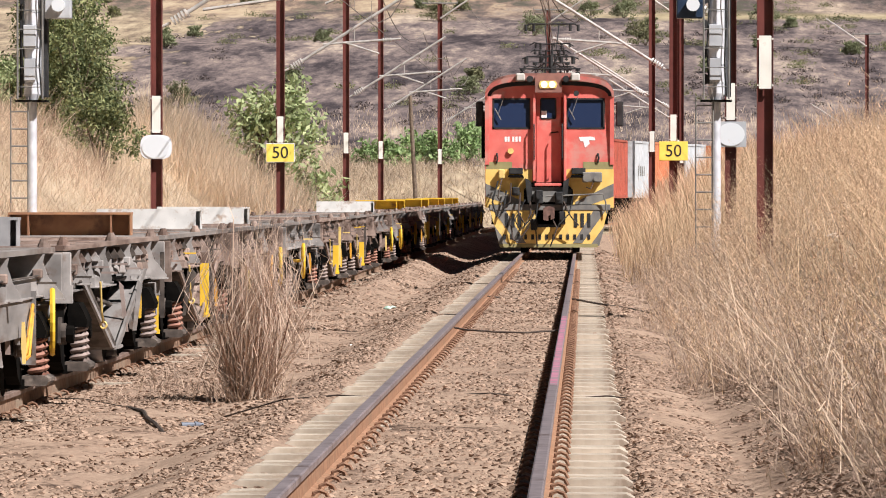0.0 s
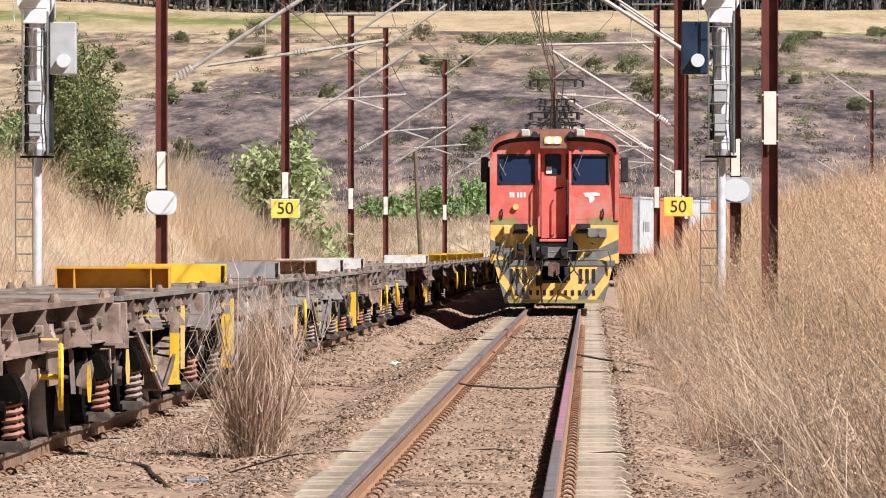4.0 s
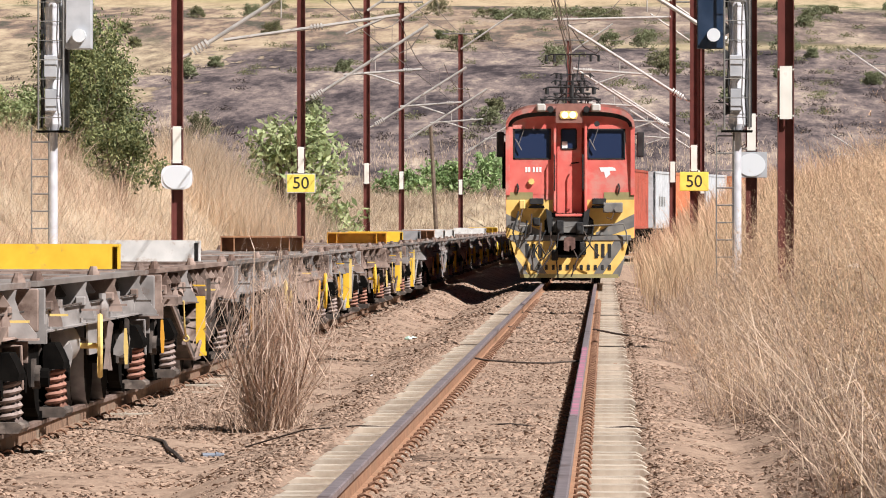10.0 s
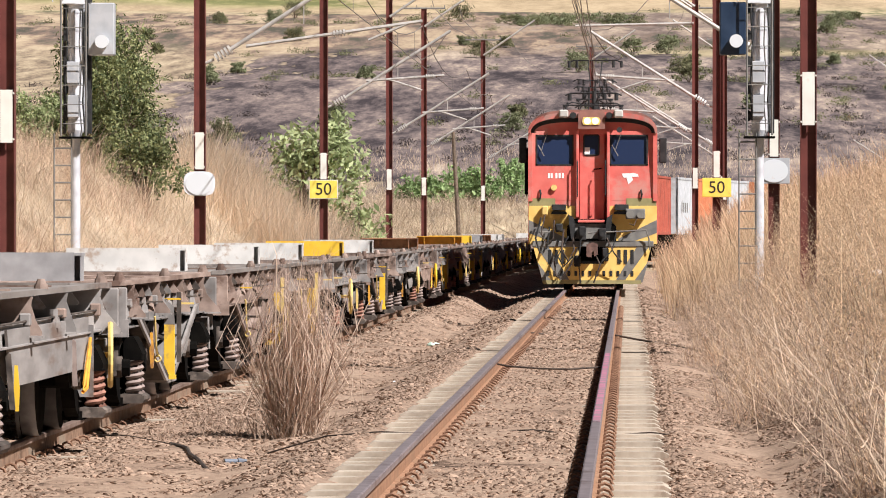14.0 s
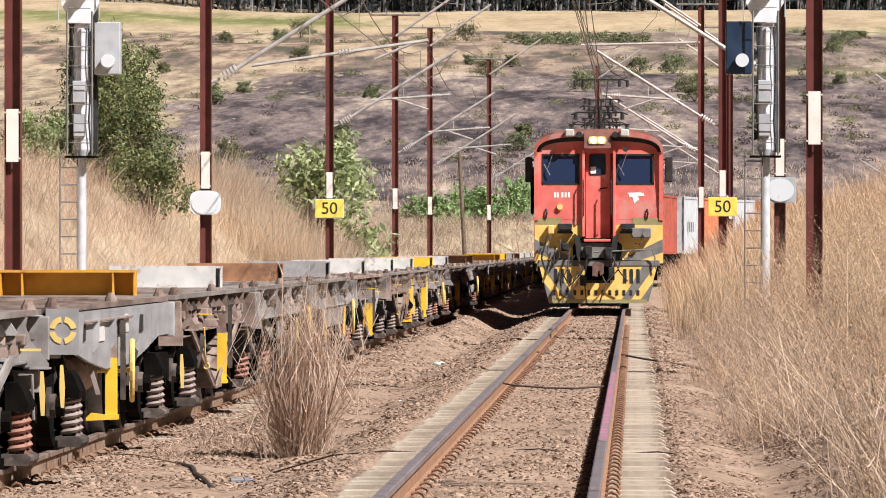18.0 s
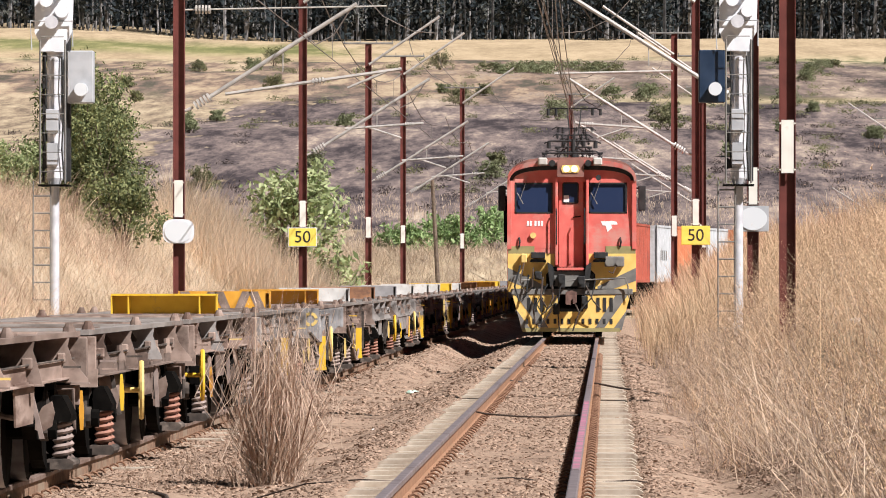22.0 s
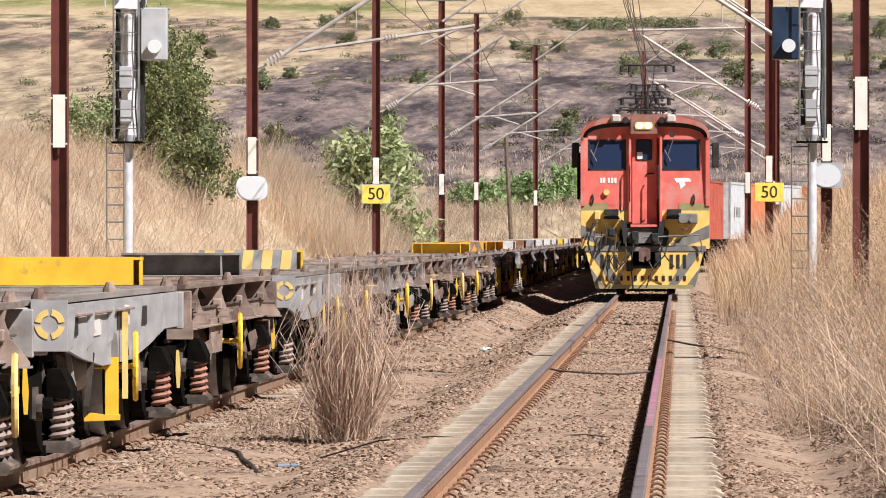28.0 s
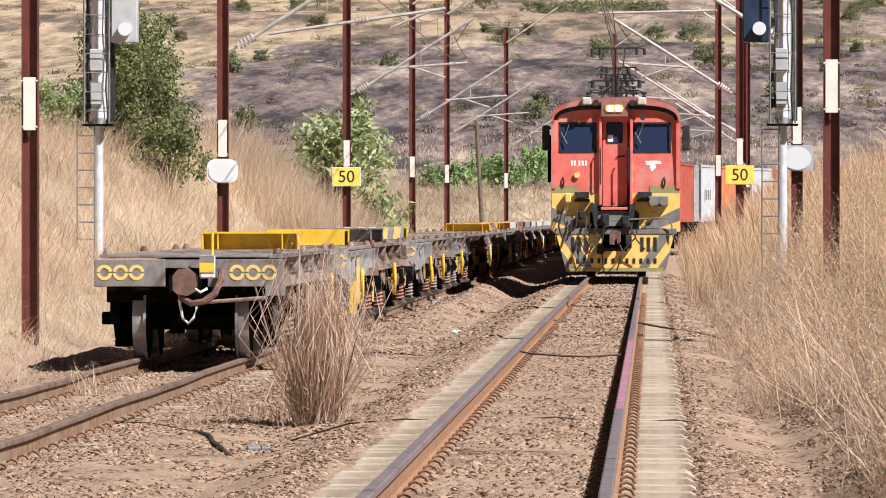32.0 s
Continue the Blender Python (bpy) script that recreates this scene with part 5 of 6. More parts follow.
    for y, z, w in ((3.4, 4.43, 0.44), (4.6, 4.10, 0.62), (8.0, 4.70, 0.50), (11.0, 4.52, 0.36)):
        bm = bmesh.new()
        tube(bm, [(-w, y, z - 0.05), (-w * 0.8, y, z + 0.01), (-w * 0.3, y + 0.3, z - 0.02), (w * 0.3, y + 0.3, z), (w * 0.8, y, z - 0.01), (w, y, z - 0.07)], 0.014, 6)
        rod(bm, (rr.uniform(-0.12, 0.12), y, 3.8), (rr.uniform(-0.12, 0.12), y, z), 0.022, 6)
        rod(bm, (w * 0.5, y, z), (rr.uniform(-0.1, 0.3), y + 0.6, z - 0.32), 0.012, 5)
        bar = part("roof_conductor", bm, "black", L, "dark bent roof conductor")
        for q in range(5):
            x = -w + 2 * w * (q + rr.uniform(0.1, 0.8)) / 5
            bm = bmesh.new()
            h0 = rr.uniform(0.07, 0.14)
            for e in range(3):
                rod(bm, (x, y, z - h0 + e * h0 / 3), (x, y, z - h0 + (e + 0.6) * h0 / 3), 0.036, 8)
            rod(bm, (x, y, z - h0 - 0.02), (x, y, z + 0.01), 0.012, 5)
            part("insulator", bm, "black", bar)
    for yb, top in ((2.6, 4.27), (9.4, 5.18)):
        bm = bmesh.new()
        for s in (-1, 1):
            tube(bm, [(s * 0.40, yb, 3.95), (s * 0.10, yb - 0.9, 3.95 + (top - 3.95) * 0.5), (s * 0.16, yb, top - 0.03)], 0.015, 6)
        rod(bm, (-0.5, yb - 0.1, 4.00), (0.5, yb - 0.1, 4.00), 0.016, 6)
        rod(bm, (0.02, yb - 0.5, 3.9), (0.02, yb - 0.5, 4.30), 0.045, 8)
        pan = part("pantograph", bm, "black", L, "dark pantograph frame")
        for dy in (0, 0.3):
            bm = bmesh.new()
            tube(bm, [(-0.62, yb + dy, top - 0.05), (-0.5, yb + dy, top), (0.5, yb + dy, top), (0.62, yb + dy, top - 0.05)], 0.014, 6)
            part("collector_bow", bm, "black", pan)
        for x in ((-0.60, -0.42, 0.42, 0.60) if top > 5 else (-0.52, -0.2, 0.24, 0.5)):
            bm = bmesh.new()
            rod(bm, (x, yb - 0.05, top - (0.17 if top > 5 else 0.11 + 0.1 * abs(x))), (x, yb - 0.05, top - 0.02), 0.034 if top > 5 else 0.045, 8)
            part("bow_spring", bm, "black", pan)
    return L


loco()


# ---- container train behind the locomotive, on the bend ----
def container(s, length, paint, label, top=3.62):
    x, y, a = line_at(s, 0.0)
    c = tagged(new("container"), label, "container", "containers on the train")
    c.matrix_basis = pose(x, y, 0, 0, 0, -a)
    bm = bmesh.new()
    n = 26
    prof = []
    for i in range(n):
        y0 = length * i / n
        prof += [(1.2, y0), (1.2, y0 + length / n * 0.45), (1.17, y0 + length / n * 0.5), (1.17, y0 + length / n * 0.95)]
    pts = prof + [(1.2, length), (-1.2, length), (-1.2, 0)]
    prism(bm, pts, 1.08, top, "z")
    body = part("box", bm, paint, c, "corrugated steel sides")
    bm = bmesh.new()
    for yy in (0.0, length - 0.12):
        for xx in (-1.22, 1.10):
            box(bm, xx, xx + 0.12, yy, yy + 0.12, 1.05, top + 0.02)
    for xx in (-1.22, 1.10):
        box(bm, xx, xx + 0.12, 0.12, length - 0.12, top - 0.08, top + 0.02)
        box(bm, xx, xx + 0.12, 0.12, length - 0.12, 1.05, 1.18)
    part("frame", bm, paint, c)
    bm = bmesh.new()
    box(bm, -1.1, 1.1, -0.1, length + 0.1, 0.8, 1.04)
    part("wagon_frame", bm, "dark", c)
    for yy in (0.9, length - 0.9):
        bm = bmesh.new()
        for dy in (-0.6, 0.6):
            for xx in (-0.567, 0.567):
                rod(bm, (xx - 0.06, yy + dy, 0.43), (xx + 0.06, yy + dy, 0.43), 0.43, 14)
        box(bm, -0.95, 0.95, yy - 0.9, yy + 0.9, 0.4, 0.7)
        part("bogie", bm, "dark", c)
    if paint == "c_white":
        for i in range(4):
            bm = bmesh.new()
            box(bm, 1.2, 1.212, length * 0.25 + i * 0.75, length * 0.25 + i * 0.75 + 0.3, 2.05, 2.5)
            part("letter_bar", bm, "lgrey", c, "dark bar of faded lettering")
    return c


M["c_red"] = surf("container red", (0.36, 0.07, 0.045), (0.46, 0.11, 0.07), 3, 0.65, 0.05, c3=(0.25, 0.06, 0.04), s3=0.8)
M["c_white"] = surf("container off-white", (0.45, 0.465, 0.485), (0.57, 0.585, 0.605), 3, 0.6, 0.05, c3=(0.34, 0.31, 0.29), s3=0.7, t3=0.6)
M["c_orange"] = surf("container orange", (0.52, 0.17, 0.08), (0.62, 0.23, 0.11), 3, 0.6, 0.05, c3=(0.45, 0.14, 0.06), s3=0.8, t3=0.62)
s_at = 146.6
for i in range(9):
    container(s_at, 12.2, "c_red", "dull red shipping container on a flat wagon")
    s_at += 13.4
for s_at, paint, lab in ((266.6, "c_white", "off-white short shipping container with faded lettering"), (273.9, "c_orange", "orange short shipping container on a flat wagon"), (284.0, "c_white", "off-white short shipping container with faded lettering"),
                         (293.3, "c_orange", "orange short shipping container on a flat wagon"), (300.3, "c_white", "off-white short shipping container with faded lettering"), (308.0, "c_orange", "orange short shipping container on a flat wagon"), (315.2, "c_white", "off-white short shipping container with faded lettering")):
    container(s_at, 6.06, paint, lab)

# ---- overhead line ----
MAST_Y = [69.0, 99.0, 139.0, 177.0, 206.0, 245.0]
LEFT_X = [-6.505, -6.42, -6.40, -6.39, -6.35, -5.24]
RIGHT_X = [2.89, 3.23, 2.87, 2.80, 4.0, 4.8]


def mast(x, y, side, arms=True, board=None, top=8.4, tilt=0.0, low=0.0, arm_low=0.0):
    """An H-section steel mast; side -1 stands left of the line and reaches to the right."""
    zb = float(height(x, y)) - 0.1
    m = tagged(new("catenary_mast"), "oxide red steel catenary mast with a white band" + (" and a board" if board else ""), "catenary mast", "masts of the overhead line")
    m.matrix_basis = pose(x, y, 0, 0, tilt, 0)
    bm = bmesh.new()
    prism(bm, [(-0.095, -0.08), (-0.084, -0.08), (-0.084, 0.0), (0.087, 0.0), (0.087, -0.08), (0.095, -0.08), (0.095, 0.11), (0.082, 0.11), (0.082, 0.01), (-0.082, 0.01), (-0.082, 0.11), (-0.095, 0.11)], zb, top, "z")
    part("post", bm, "mast", m, "oxide red H-section post")
    bm = bmesh.new()
    box(bm, -0.072, 0.072, -0.092, -0.082, 2.52 - low, 3.14 - low)
    for zz in (2.56 - low, 3.10 - low):
        for xx in (-0.085, 0.085):
            rod(bm, (xx, -0.10, zz), (xx, -0.08, zz), 0.012, 6)
    part("band", bm, "band_white", m, "white painted plate")
    d = -side
    if arms:
        held = []
        bm = bmesh.new()
        rod(bm, (d * 0.10, 0, 4.18), (d * 0.24, 0, 4.24), 0.025, 6)
        for k in range(5):
            a = 0.27 + 0.055 * k
            rod(bm, (d * a, 0, 4.245 + (a - 0.24) * 0.62), (d * (a + 0.03), 0, 4.245 + (a - 0.21) * 0.62), 0.075, 10)
        held.append(part("insulator", bm, "porcelain", m))
        bm = bmesh.new()
        rod(bm, (d * 0.50, 0, 4.40), (d * 3.0, 0, 5.98), 0.036, 8)
        held.append(part("cantilever_tube", bm, "arm", m, "pale sloping cantilever tube"))
        long = y < 120
        reach = (((0.78, 4.46), (3.75, 4.88), 0.029, "registration_arm"), ((2.84, 4.56), (3.55, 4.86), 0.024, "steady_arm")) if long else (((1.0, 4.80), (2.85, 4.93), 0.030, "registration_arm"), ((1.56, 4.83), (2.33, 4.58), 0.024, "steady_arm"))
        if side > 0 and long:
            reach = ()
        for p, q, r_, nm in (*reach, ((1.75, 4.84), (1.75, 5.20), 0.010, "hanger")):
            bm = bmesh.new()
            rod(bm, (d * p[0], 0, p[1]), (d * q[0], 0, q[1]), r_, 7)
            held.append(part(nm, bm, "arm", m))
        bm = bmesh.new()
        for k in range(4):
            a = (2.25 if long else 2.42) + 0.055 * k
            za = 4.665 + (a - 2.25) * 0.14 if long else 4.90
            rod(bm, (d * a, 0, za), (d * (a + 0.03), 0, za + 0.004), 0.055, 10)
        if reach:
            held.append(part("small_insulator", bm, "porcelain", m))
        else:
            bm.free()
        if side < 0 and long:
            bm = bmesh.new()
            rod(bm, (0.1, -0.02, 5.80), (3.5, -0.02, 5.86), 0.013, 6)
            for k in range(5):
                rod(bm, (0.28 + 0.055 * k, -0.02, 5.805), (0.31 + 0.055 * k, -0.02, 5.805), 0.075, 10)
            part("head_stay", bm, "porcelain", m, "level stay with a ribbed insulator")
        if side > 0 and 170 < y < 180:
            bm = bmesh.new()
            rod(bm, (d * 0.05, -0.02, 7.48), (d * 3.6, -0.02, 7.40), 0.040, 8)
            part("level_arm", bm, "arm", m, "long level arm near the mast top")
        bm = bmesh.new()
        tube(bm, [(d * 2.9, 0, 5.9), (d * 2.6, 0.1, 5.45), (d * 2.3, 0.1, 5.3), (d * 2.1, 0.0, 5.5)], 0.012, 5)
        held.append(part("jumper_wire", bm, "wire", m))
        bm = bmesh.new()
        rod(bm, (-0.75, -0.02, top + 0.02), (0.75, -0.02, top + 0.02), 0.030, 6)
        for x_ in (-0.72, -0.25, 0.25, 0.72):
            rod(bm, (x_, -0.02, top + 0.02), (x_, -0.02, top + 0.13), 0.016, 6)
        part("cross_arm", bm, "lgrey", m, "thin cross arm with pin insulators")
        bm = bmesh.new()
        rod(bm, (d * 0.02, -0.06, top - 0.62), (d * 2.15, -0.06, top + 0.83), 0.039, 8)
        part("upper_tube", bm, "arm", m, "pale sloping upper cantilever tube")
        bm = bmesh.new()
        tube(bm, [(d * 1.2, -0.03, top + 0.18), (d * 1.35, 0, top - 0.35), (d * 1.9, 0, top - 0.95), (d * 2.6, 0, top - 1.3), (d * 3.2, 0, top - 1.35)], 0.011, 5)
        part("feeder_loop", bm, "wire", m)
        for p in held:
            p.matrix_basis = pose(0, 0, -arm_low)
    if board:
        bw, bh = (0.34, 0.225) if board == "speed limit" else (0.26, 0.215)
        cz = 2.28 - low
        bm = bmesh.new()
        box(bm, -bw, bw, -0.135, -0.118, cz - bh, cz + bh, 0.004)
        if board == "speed limit":
            b = part("speed_board", bm, "board_yellow" if side > 0 else "signal_white", m, "board with black figures")
            bm = bmesh.new()
            box(bm, -bw + 0.015, bw - 0.015, -0.139, -0.1355, cz - bh + 0.015, cz + bh - 0.015)
            part("face", bm, "board_yellow", b)
            text("50", 0.40, pose(0, -0.141, cz - 0.005, 90, 0, 0), b, "speed_figure", "letter")
        else:
            if side < 0:
                bm.free()
                bm = bmesh.new()
                prism(bm, [(math.copysign(abs(math.cos(a)) ** 0.6, math.cos(a)) * 0.265, cz + math.copysign(abs(math.sin(a)) ** 0.6, math.sin(a)) * 0.205) for a in (i * 0.2618 + 0.13 for i in range(24))], -0.135, -0.118)
            b = part("disc_board", bm, "signal_white" if side < 0 else "signal_grey", m, "board with a pale disc")
            bm = bmesh.new()
            prism(bm, [(math.cos(a) * 0.235, cz + math.sin(a) * 0.195) for a in (i * 0.3142 for i in range(20))], -0.150, -0.1355)
            part("disc", bm, "lens", b)
    return m


for i, y in enumerate(MAST_Y):
    board = {1: "white disc", 2: "speed limit"}.get(i)
    mast(LEFT_X[i], y, -1, i > 0, board, top=(9.5, 8.4, 8.4, 8.3, 9.0, 9.15)[i], low=(0.20, 0.21, 0.04, 0.04, 0.04, 0.04)[i], arm_low=0.08 if i == 1 else 0.0)
    mast(RIGHT_X[i], y, 1, i > 0, board, top=(9.5, 8.4, 8.4, 8.6, 9.0, 9.15)[i])

mast(-1.0, 288.0, -1, True, top=10.2, low=-0.6)
mast(15.6, 310.0, 1, True, top=9.6, low=-0.6)


def wire(name, pts, r, label, mat="wire"):
    bm = bmesh.new()
    tube(bm, pts, r, 5)
    return tagged(part(name, bm, mat), label, "wire", "wires of the overhead line")


def overhead(xoff):
    ys = MAST_Y
    for (y0, y1) in zip(ys, ys[1:]):
        n = 8
        hi = [(xoff, y0 + (y1 - y0) * i / n, 6.1 - 0.9 * 4 * (i / n) * (1 - i / n) * ((y1 - y0) / 45) ** 2) for i in range(n + 1)]
        wire("catenary_wire", hi, 0.010, "dark messenger wire between two masts")
        wire("contact_wire", [(xoff, y0, 5.15), (xoff, y1, 5.15)], 0.009, "dark contact wire over the track")
        bm = bmesh.new()
        for p in hi[1:-1:2]:
            rod(bm, p, (xoff, p[1], 5.15), 0.005, 4)
        tagged(part("droppers", bm, "wire"), "thin droppers between the two wires", "wire", kind="stuff")


overhead(-0.1), overhead(LOOP[0] + 0.15)
for xa, za, xb, zb_ in ((-0.22, 5.15, -0.05, 5.12), (-0.55, 6.2, -0.02, 5.2), (0.12, 5.5, 0.02, 5.15), (-0.36, 5.7, 0.05, 5.25)):
    wire("contact_wire", [(xa, 60.0, za), ((xa + xb) / 2, 100.0, (za + zb_) / 2 - 0.06), (xb, 134.0, zb_)], 0.008, "dark wire running down to the pantograph")


# ---- colour light signals ----
def signal(x, y, side, label, box_mat):
    zb = float(height(x, y)) - 0.1
    s = tagged(new("railway_signal"), label, "railway signal", "signals by the line")
    s.matrix_basis = pose(x, y, 0)
    bm = bmesh.new()
    rod(bm, (0, 0, zb), (0, 0, 2.72), 0.075, 14)
    rod(bm, (0, 0, 2.72), (0, 0, 2.85), 0.075, 14, 0.125)
    rod(bm, (0, 0, 2.85), (0, 0, 5.4), 0.125, 14)
    pole = part("pole", bm, "galv", s, "galvanised tubular pole", smooth=True)
    for k in range(9):
        bm = bmesh.new()
        rod(bm, (0, 0, 3.0 + 0.28 * k), (0, 0, 3.025 + 0.28 * k), 0.131, 14)
        part("pole_band", bm, "signal_grey", pole)
    # cabinet behind, small box, platform
    bm = bmesh.new()
    box(bm, 0.02, 0.21, 0.10, 0.28, 2.82, 5.10, 0.01)
    part("cabinet", bm, "signal_grey", s, "tall grey relay cabinet")
    for x0, x1 in ((0.185, 0.235), (-0.200, -0.178)):
        bm = bmesh.new()
        box(bm, x0, x1, 0.06, 0.30, 2.80, 5.12)
        part("cabinet_edge", bm, "black", s)
    for k in range(5):
        bm = bmesh.new()
        zz = 2.98 + 0.42 * k
        prism(bm, [(-0.18, zz), (-0.125, zz + 0.03), (-0.125, zz + 0.15), (-0.18, zz + 0.19)], -0.06, 0.06)
        part("cage_bracket", bm, "black", s)
    for x0, pts in ((0.14, ((4.75, -0.12), (4.3, -0.17), (3.9, -0.13), (3.3, -0.15), (2.8, -0.10))), (-0.13, ((4.85, -0.12), (4.2, -0.15), (3.6, -0.24), (3.0, -0.14)))):
        bm = bmesh.new()
        tube(bm, [(x0 + 0.02 * math.sin(z * 5), y_, z) for z, y_ in pts], 0.014, 5)
        part("cable", bm, "black", s)
    bm = bmesh.new()
    box(bm, -0.12, 0.08, -0.25, -0.11, 3.58, 3.92, 0.01)
    part("junction_box", bm, "signal_grey", s)
    bm = bmesh.new()
    box(bm, -0.11, 0.07, -0.22, -0.11, 3.05, 3.40, 0.01)
    part("junction_box", bm, "signal_grey", s)
    bm = bmesh.new()
    box(bm, -0.24, 0.24, -0.25, 0.30, 2.72, 2.75)
    part("platform", bm, "dark", s, "steel mesh platform")
    # ladder with hoops
    bm = bmesh.new()
    for xx in (-0.32, -0.05):
        rod(bm, (xx, -0.16, zb), (xx, -0.16, 2.8), 0.013, 6)
    k = zb + 0.2
    while k < 2.75:
        rod(bm, (-0.32, -0.16, k), (-0.05, -0.16, k), 0.012, 6)
        k += 0.27
    for xx in (-0.20, 0.19):
        rod(bm, (xx, -0.30, 2.76), (xx, -0.30, 5.0), 0.017, 6)
    for k in range(8):
        rod(bm, (-0.19, -0.30, 2.95 + 0.30 * k), (0.17, -0.30, 2.95 + 0.30 * k), 0.007, 6)
    part("ladder", bm, "lgrey", s, "narrow steel ladder")
    # side lamp unit
    a, b = sorted((side * 0.21, side * 0.62))
    bm = bmesh.new()
    box(bm, a, b, -0.18, 0.12, 4.02, 4.84, 0.015)
    u = part("lamp_unit", bm, box_mat, s, "box-shaped lamp unit")
    bm = bmesh.new()
    cx = (a + b) / 2 + (0.05 if side < 0 else 0.02)
    rod(bm, (cx, -0.30, 4.23), (cx, -0.17, 4.23), 0.105, 16)
    part("lens_hood", bm, "lens", u, "round white lens")
    bm = bmesh.new()
    rod(bm, (side * 0.05, 0, 4.3), (side * 0.25, 0, 4.3), 0.03, 6)
    part("bracket", bm, "signal_grey", u)
    # main head seen from behind, with hoods
    bm = bmesh.new()
    prism(bm, [(-0.30, 5.12), (-0.20, 4.92), (-0.20, 4.82), (0.17, 4.82), (0.17, 4.92), (0.28, 5.12), (0.30, 5.9), (-0.30, 5.9)], -0.16, 0.02)
    head = part("signal_head", bm, "signal_white", s, "white signal head")
    for hx, hz in ((-0.02, 5.28), (0.14, 5.45), (-0.10, 5.62), (0.10, 5.80)):
        bm = bmesh.new()
        rod(bm, (hx, -0.36, hz), (hx, -0.16, hz), 0.105, 14)
        part("hood", bm, "signal_white" if hz > 5.4 else "galv", head)
    bm = bmesh.new()
    tube(bm, [(-0.34, -0.22, 4.85), (-0.36, -0.22, 5.30), (0.30, -0.22, 5.30), (0.30, -0.22, 4.9)], 0.012, 6)
    part("guard_rail", bm, "signal_grey", s)
    return s


signal(-7.86, 92.0, 1, "silver-grey colour light signal with a ladder, above the dry grass", "signal_grey")
signal(2.83, 92.0, -1, "silver-grey colour light signal with a dark blue lamp box", "blue_dark")

M["leaf_grey"] = blades_mat("grey-green leaf", (0.055, 0.062, 0.060), (0.17, 0.18, 0.165), 0.15)
M["leaf_hill"] = blades_mat("dull green hill leaf", (0.15, 0.165, 0.088), (0.30, 0.32, 0.185), 0.3)
M["leaf_mid"] = blades_mat("fresh green leaf", (0.15, 0.24, 0.085), (0.40, 0.51, 0.24), 0.3)
M["leaf_olive"] = blades_mat("olive leaf", (0.11, 0.118, 0.06), (0.26, 0.25, 0.135), 0.25)

# ---- vegetation ----
def blades(name, x, y, z, h, w, lean, mat, label, category, seed, droop=0.25, kind="stuff", toward=None):
    """Many thin leaning blades, each a tapered strip of three faces."""
    r = np.random.default_rng(seed)
    n = len(x)
    a = r.random(n) * 6.283
    ca, sa = np.cos(a), np.sin(a)
    l = lean * (0.3 + r.random(n)) * h
    b = r.random(n) * 6.283
    dx, dy = np.cos(b) * l, np.sin(b) * l * 0.8
    if toward is not None:
        dx = dx + toward * h
    P = np.zeros((n, 7, 3))
    ww = w * (0.6 + 0.8 * r.random(n))
    for i, (f, wf) in enumerate(((0.0, 1.0), (0.45, 0.8), (0.8, 0.55))):
        px, py, pz = x + dx * f ** 1.6, y + dy * f ** 1.6, z + h * f * (1 - droop * f * f * 0.5)
        P[:, 2 * i, 0], P[:, 2 * i, 1], P[:, 2 * i, 2] = px - ca * ww * wf, py - sa * ww * wf, pz
        P[:, 2 * i + 1, 0], P[:, 2 * i + 1, 1], P[:, 2 * i + 1, 2] = px + ca * ww * wf, py + sa * ww * wf, pz
    P[:, 6, 0], P[:, 6, 1], P[:, 6, 2] = x + dx, y + dy, z + h * (1 - droop * 0.5)
    base = 7 * np.arange(n)[:, None]
    Q = np.concatenate([base + np.array([[0, 1, 3, 2]]), base + np.array([[2, 3, 5, 4]])])
    T = base + np.array([[4, 5, 6]])
    me = bpy.data.meshes.new(name)
    me.from_pydata(P.reshape(-1, 3).tolist(), [], Q.tolist() + T.tolist())
    me.materials.append(M[mat])
    return tagged(new(name, me), label, category, kind=kind)


def tuft_field(name, n_tufts, per, xr, yr, hr, spread, w, lean, mat, label, seed, dens=None, log=False, toward=None):
    r = np.random.default_rng(seed)
    tx = xr[0] + (xr[1] - xr[0]) * r.random(n_tufts)
    ty = yr[0] * (yr[1] / yr[0]) ** r.random(n_tufts) if log else yr[0] + (yr[1] - yr[0]) * r.random(n_tufts)
    th = hr[0] + (hr[1] - hr[0]) * r.random(n_tufts) ** 1.5
    if dens is not None:
        keep, scale = dens(tx, ty, r)
        tx, ty, th = tx[keep], ty[keep], (th * scale)[keep]
    k = len(tx)
    x = np.repeat(tx, per) + r.normal(0, spread, k * per)
    y = np.repeat(ty, per) + r.normal(0, spread, k * per)
    h = np.repeat(th, per) * (0.45 + 0.6 * r.random(k * per))
    return blades(name, x, y, height(x, y) - 0.02, h, w, lean, mat, label, "grass", seed + 1, toward=toward)


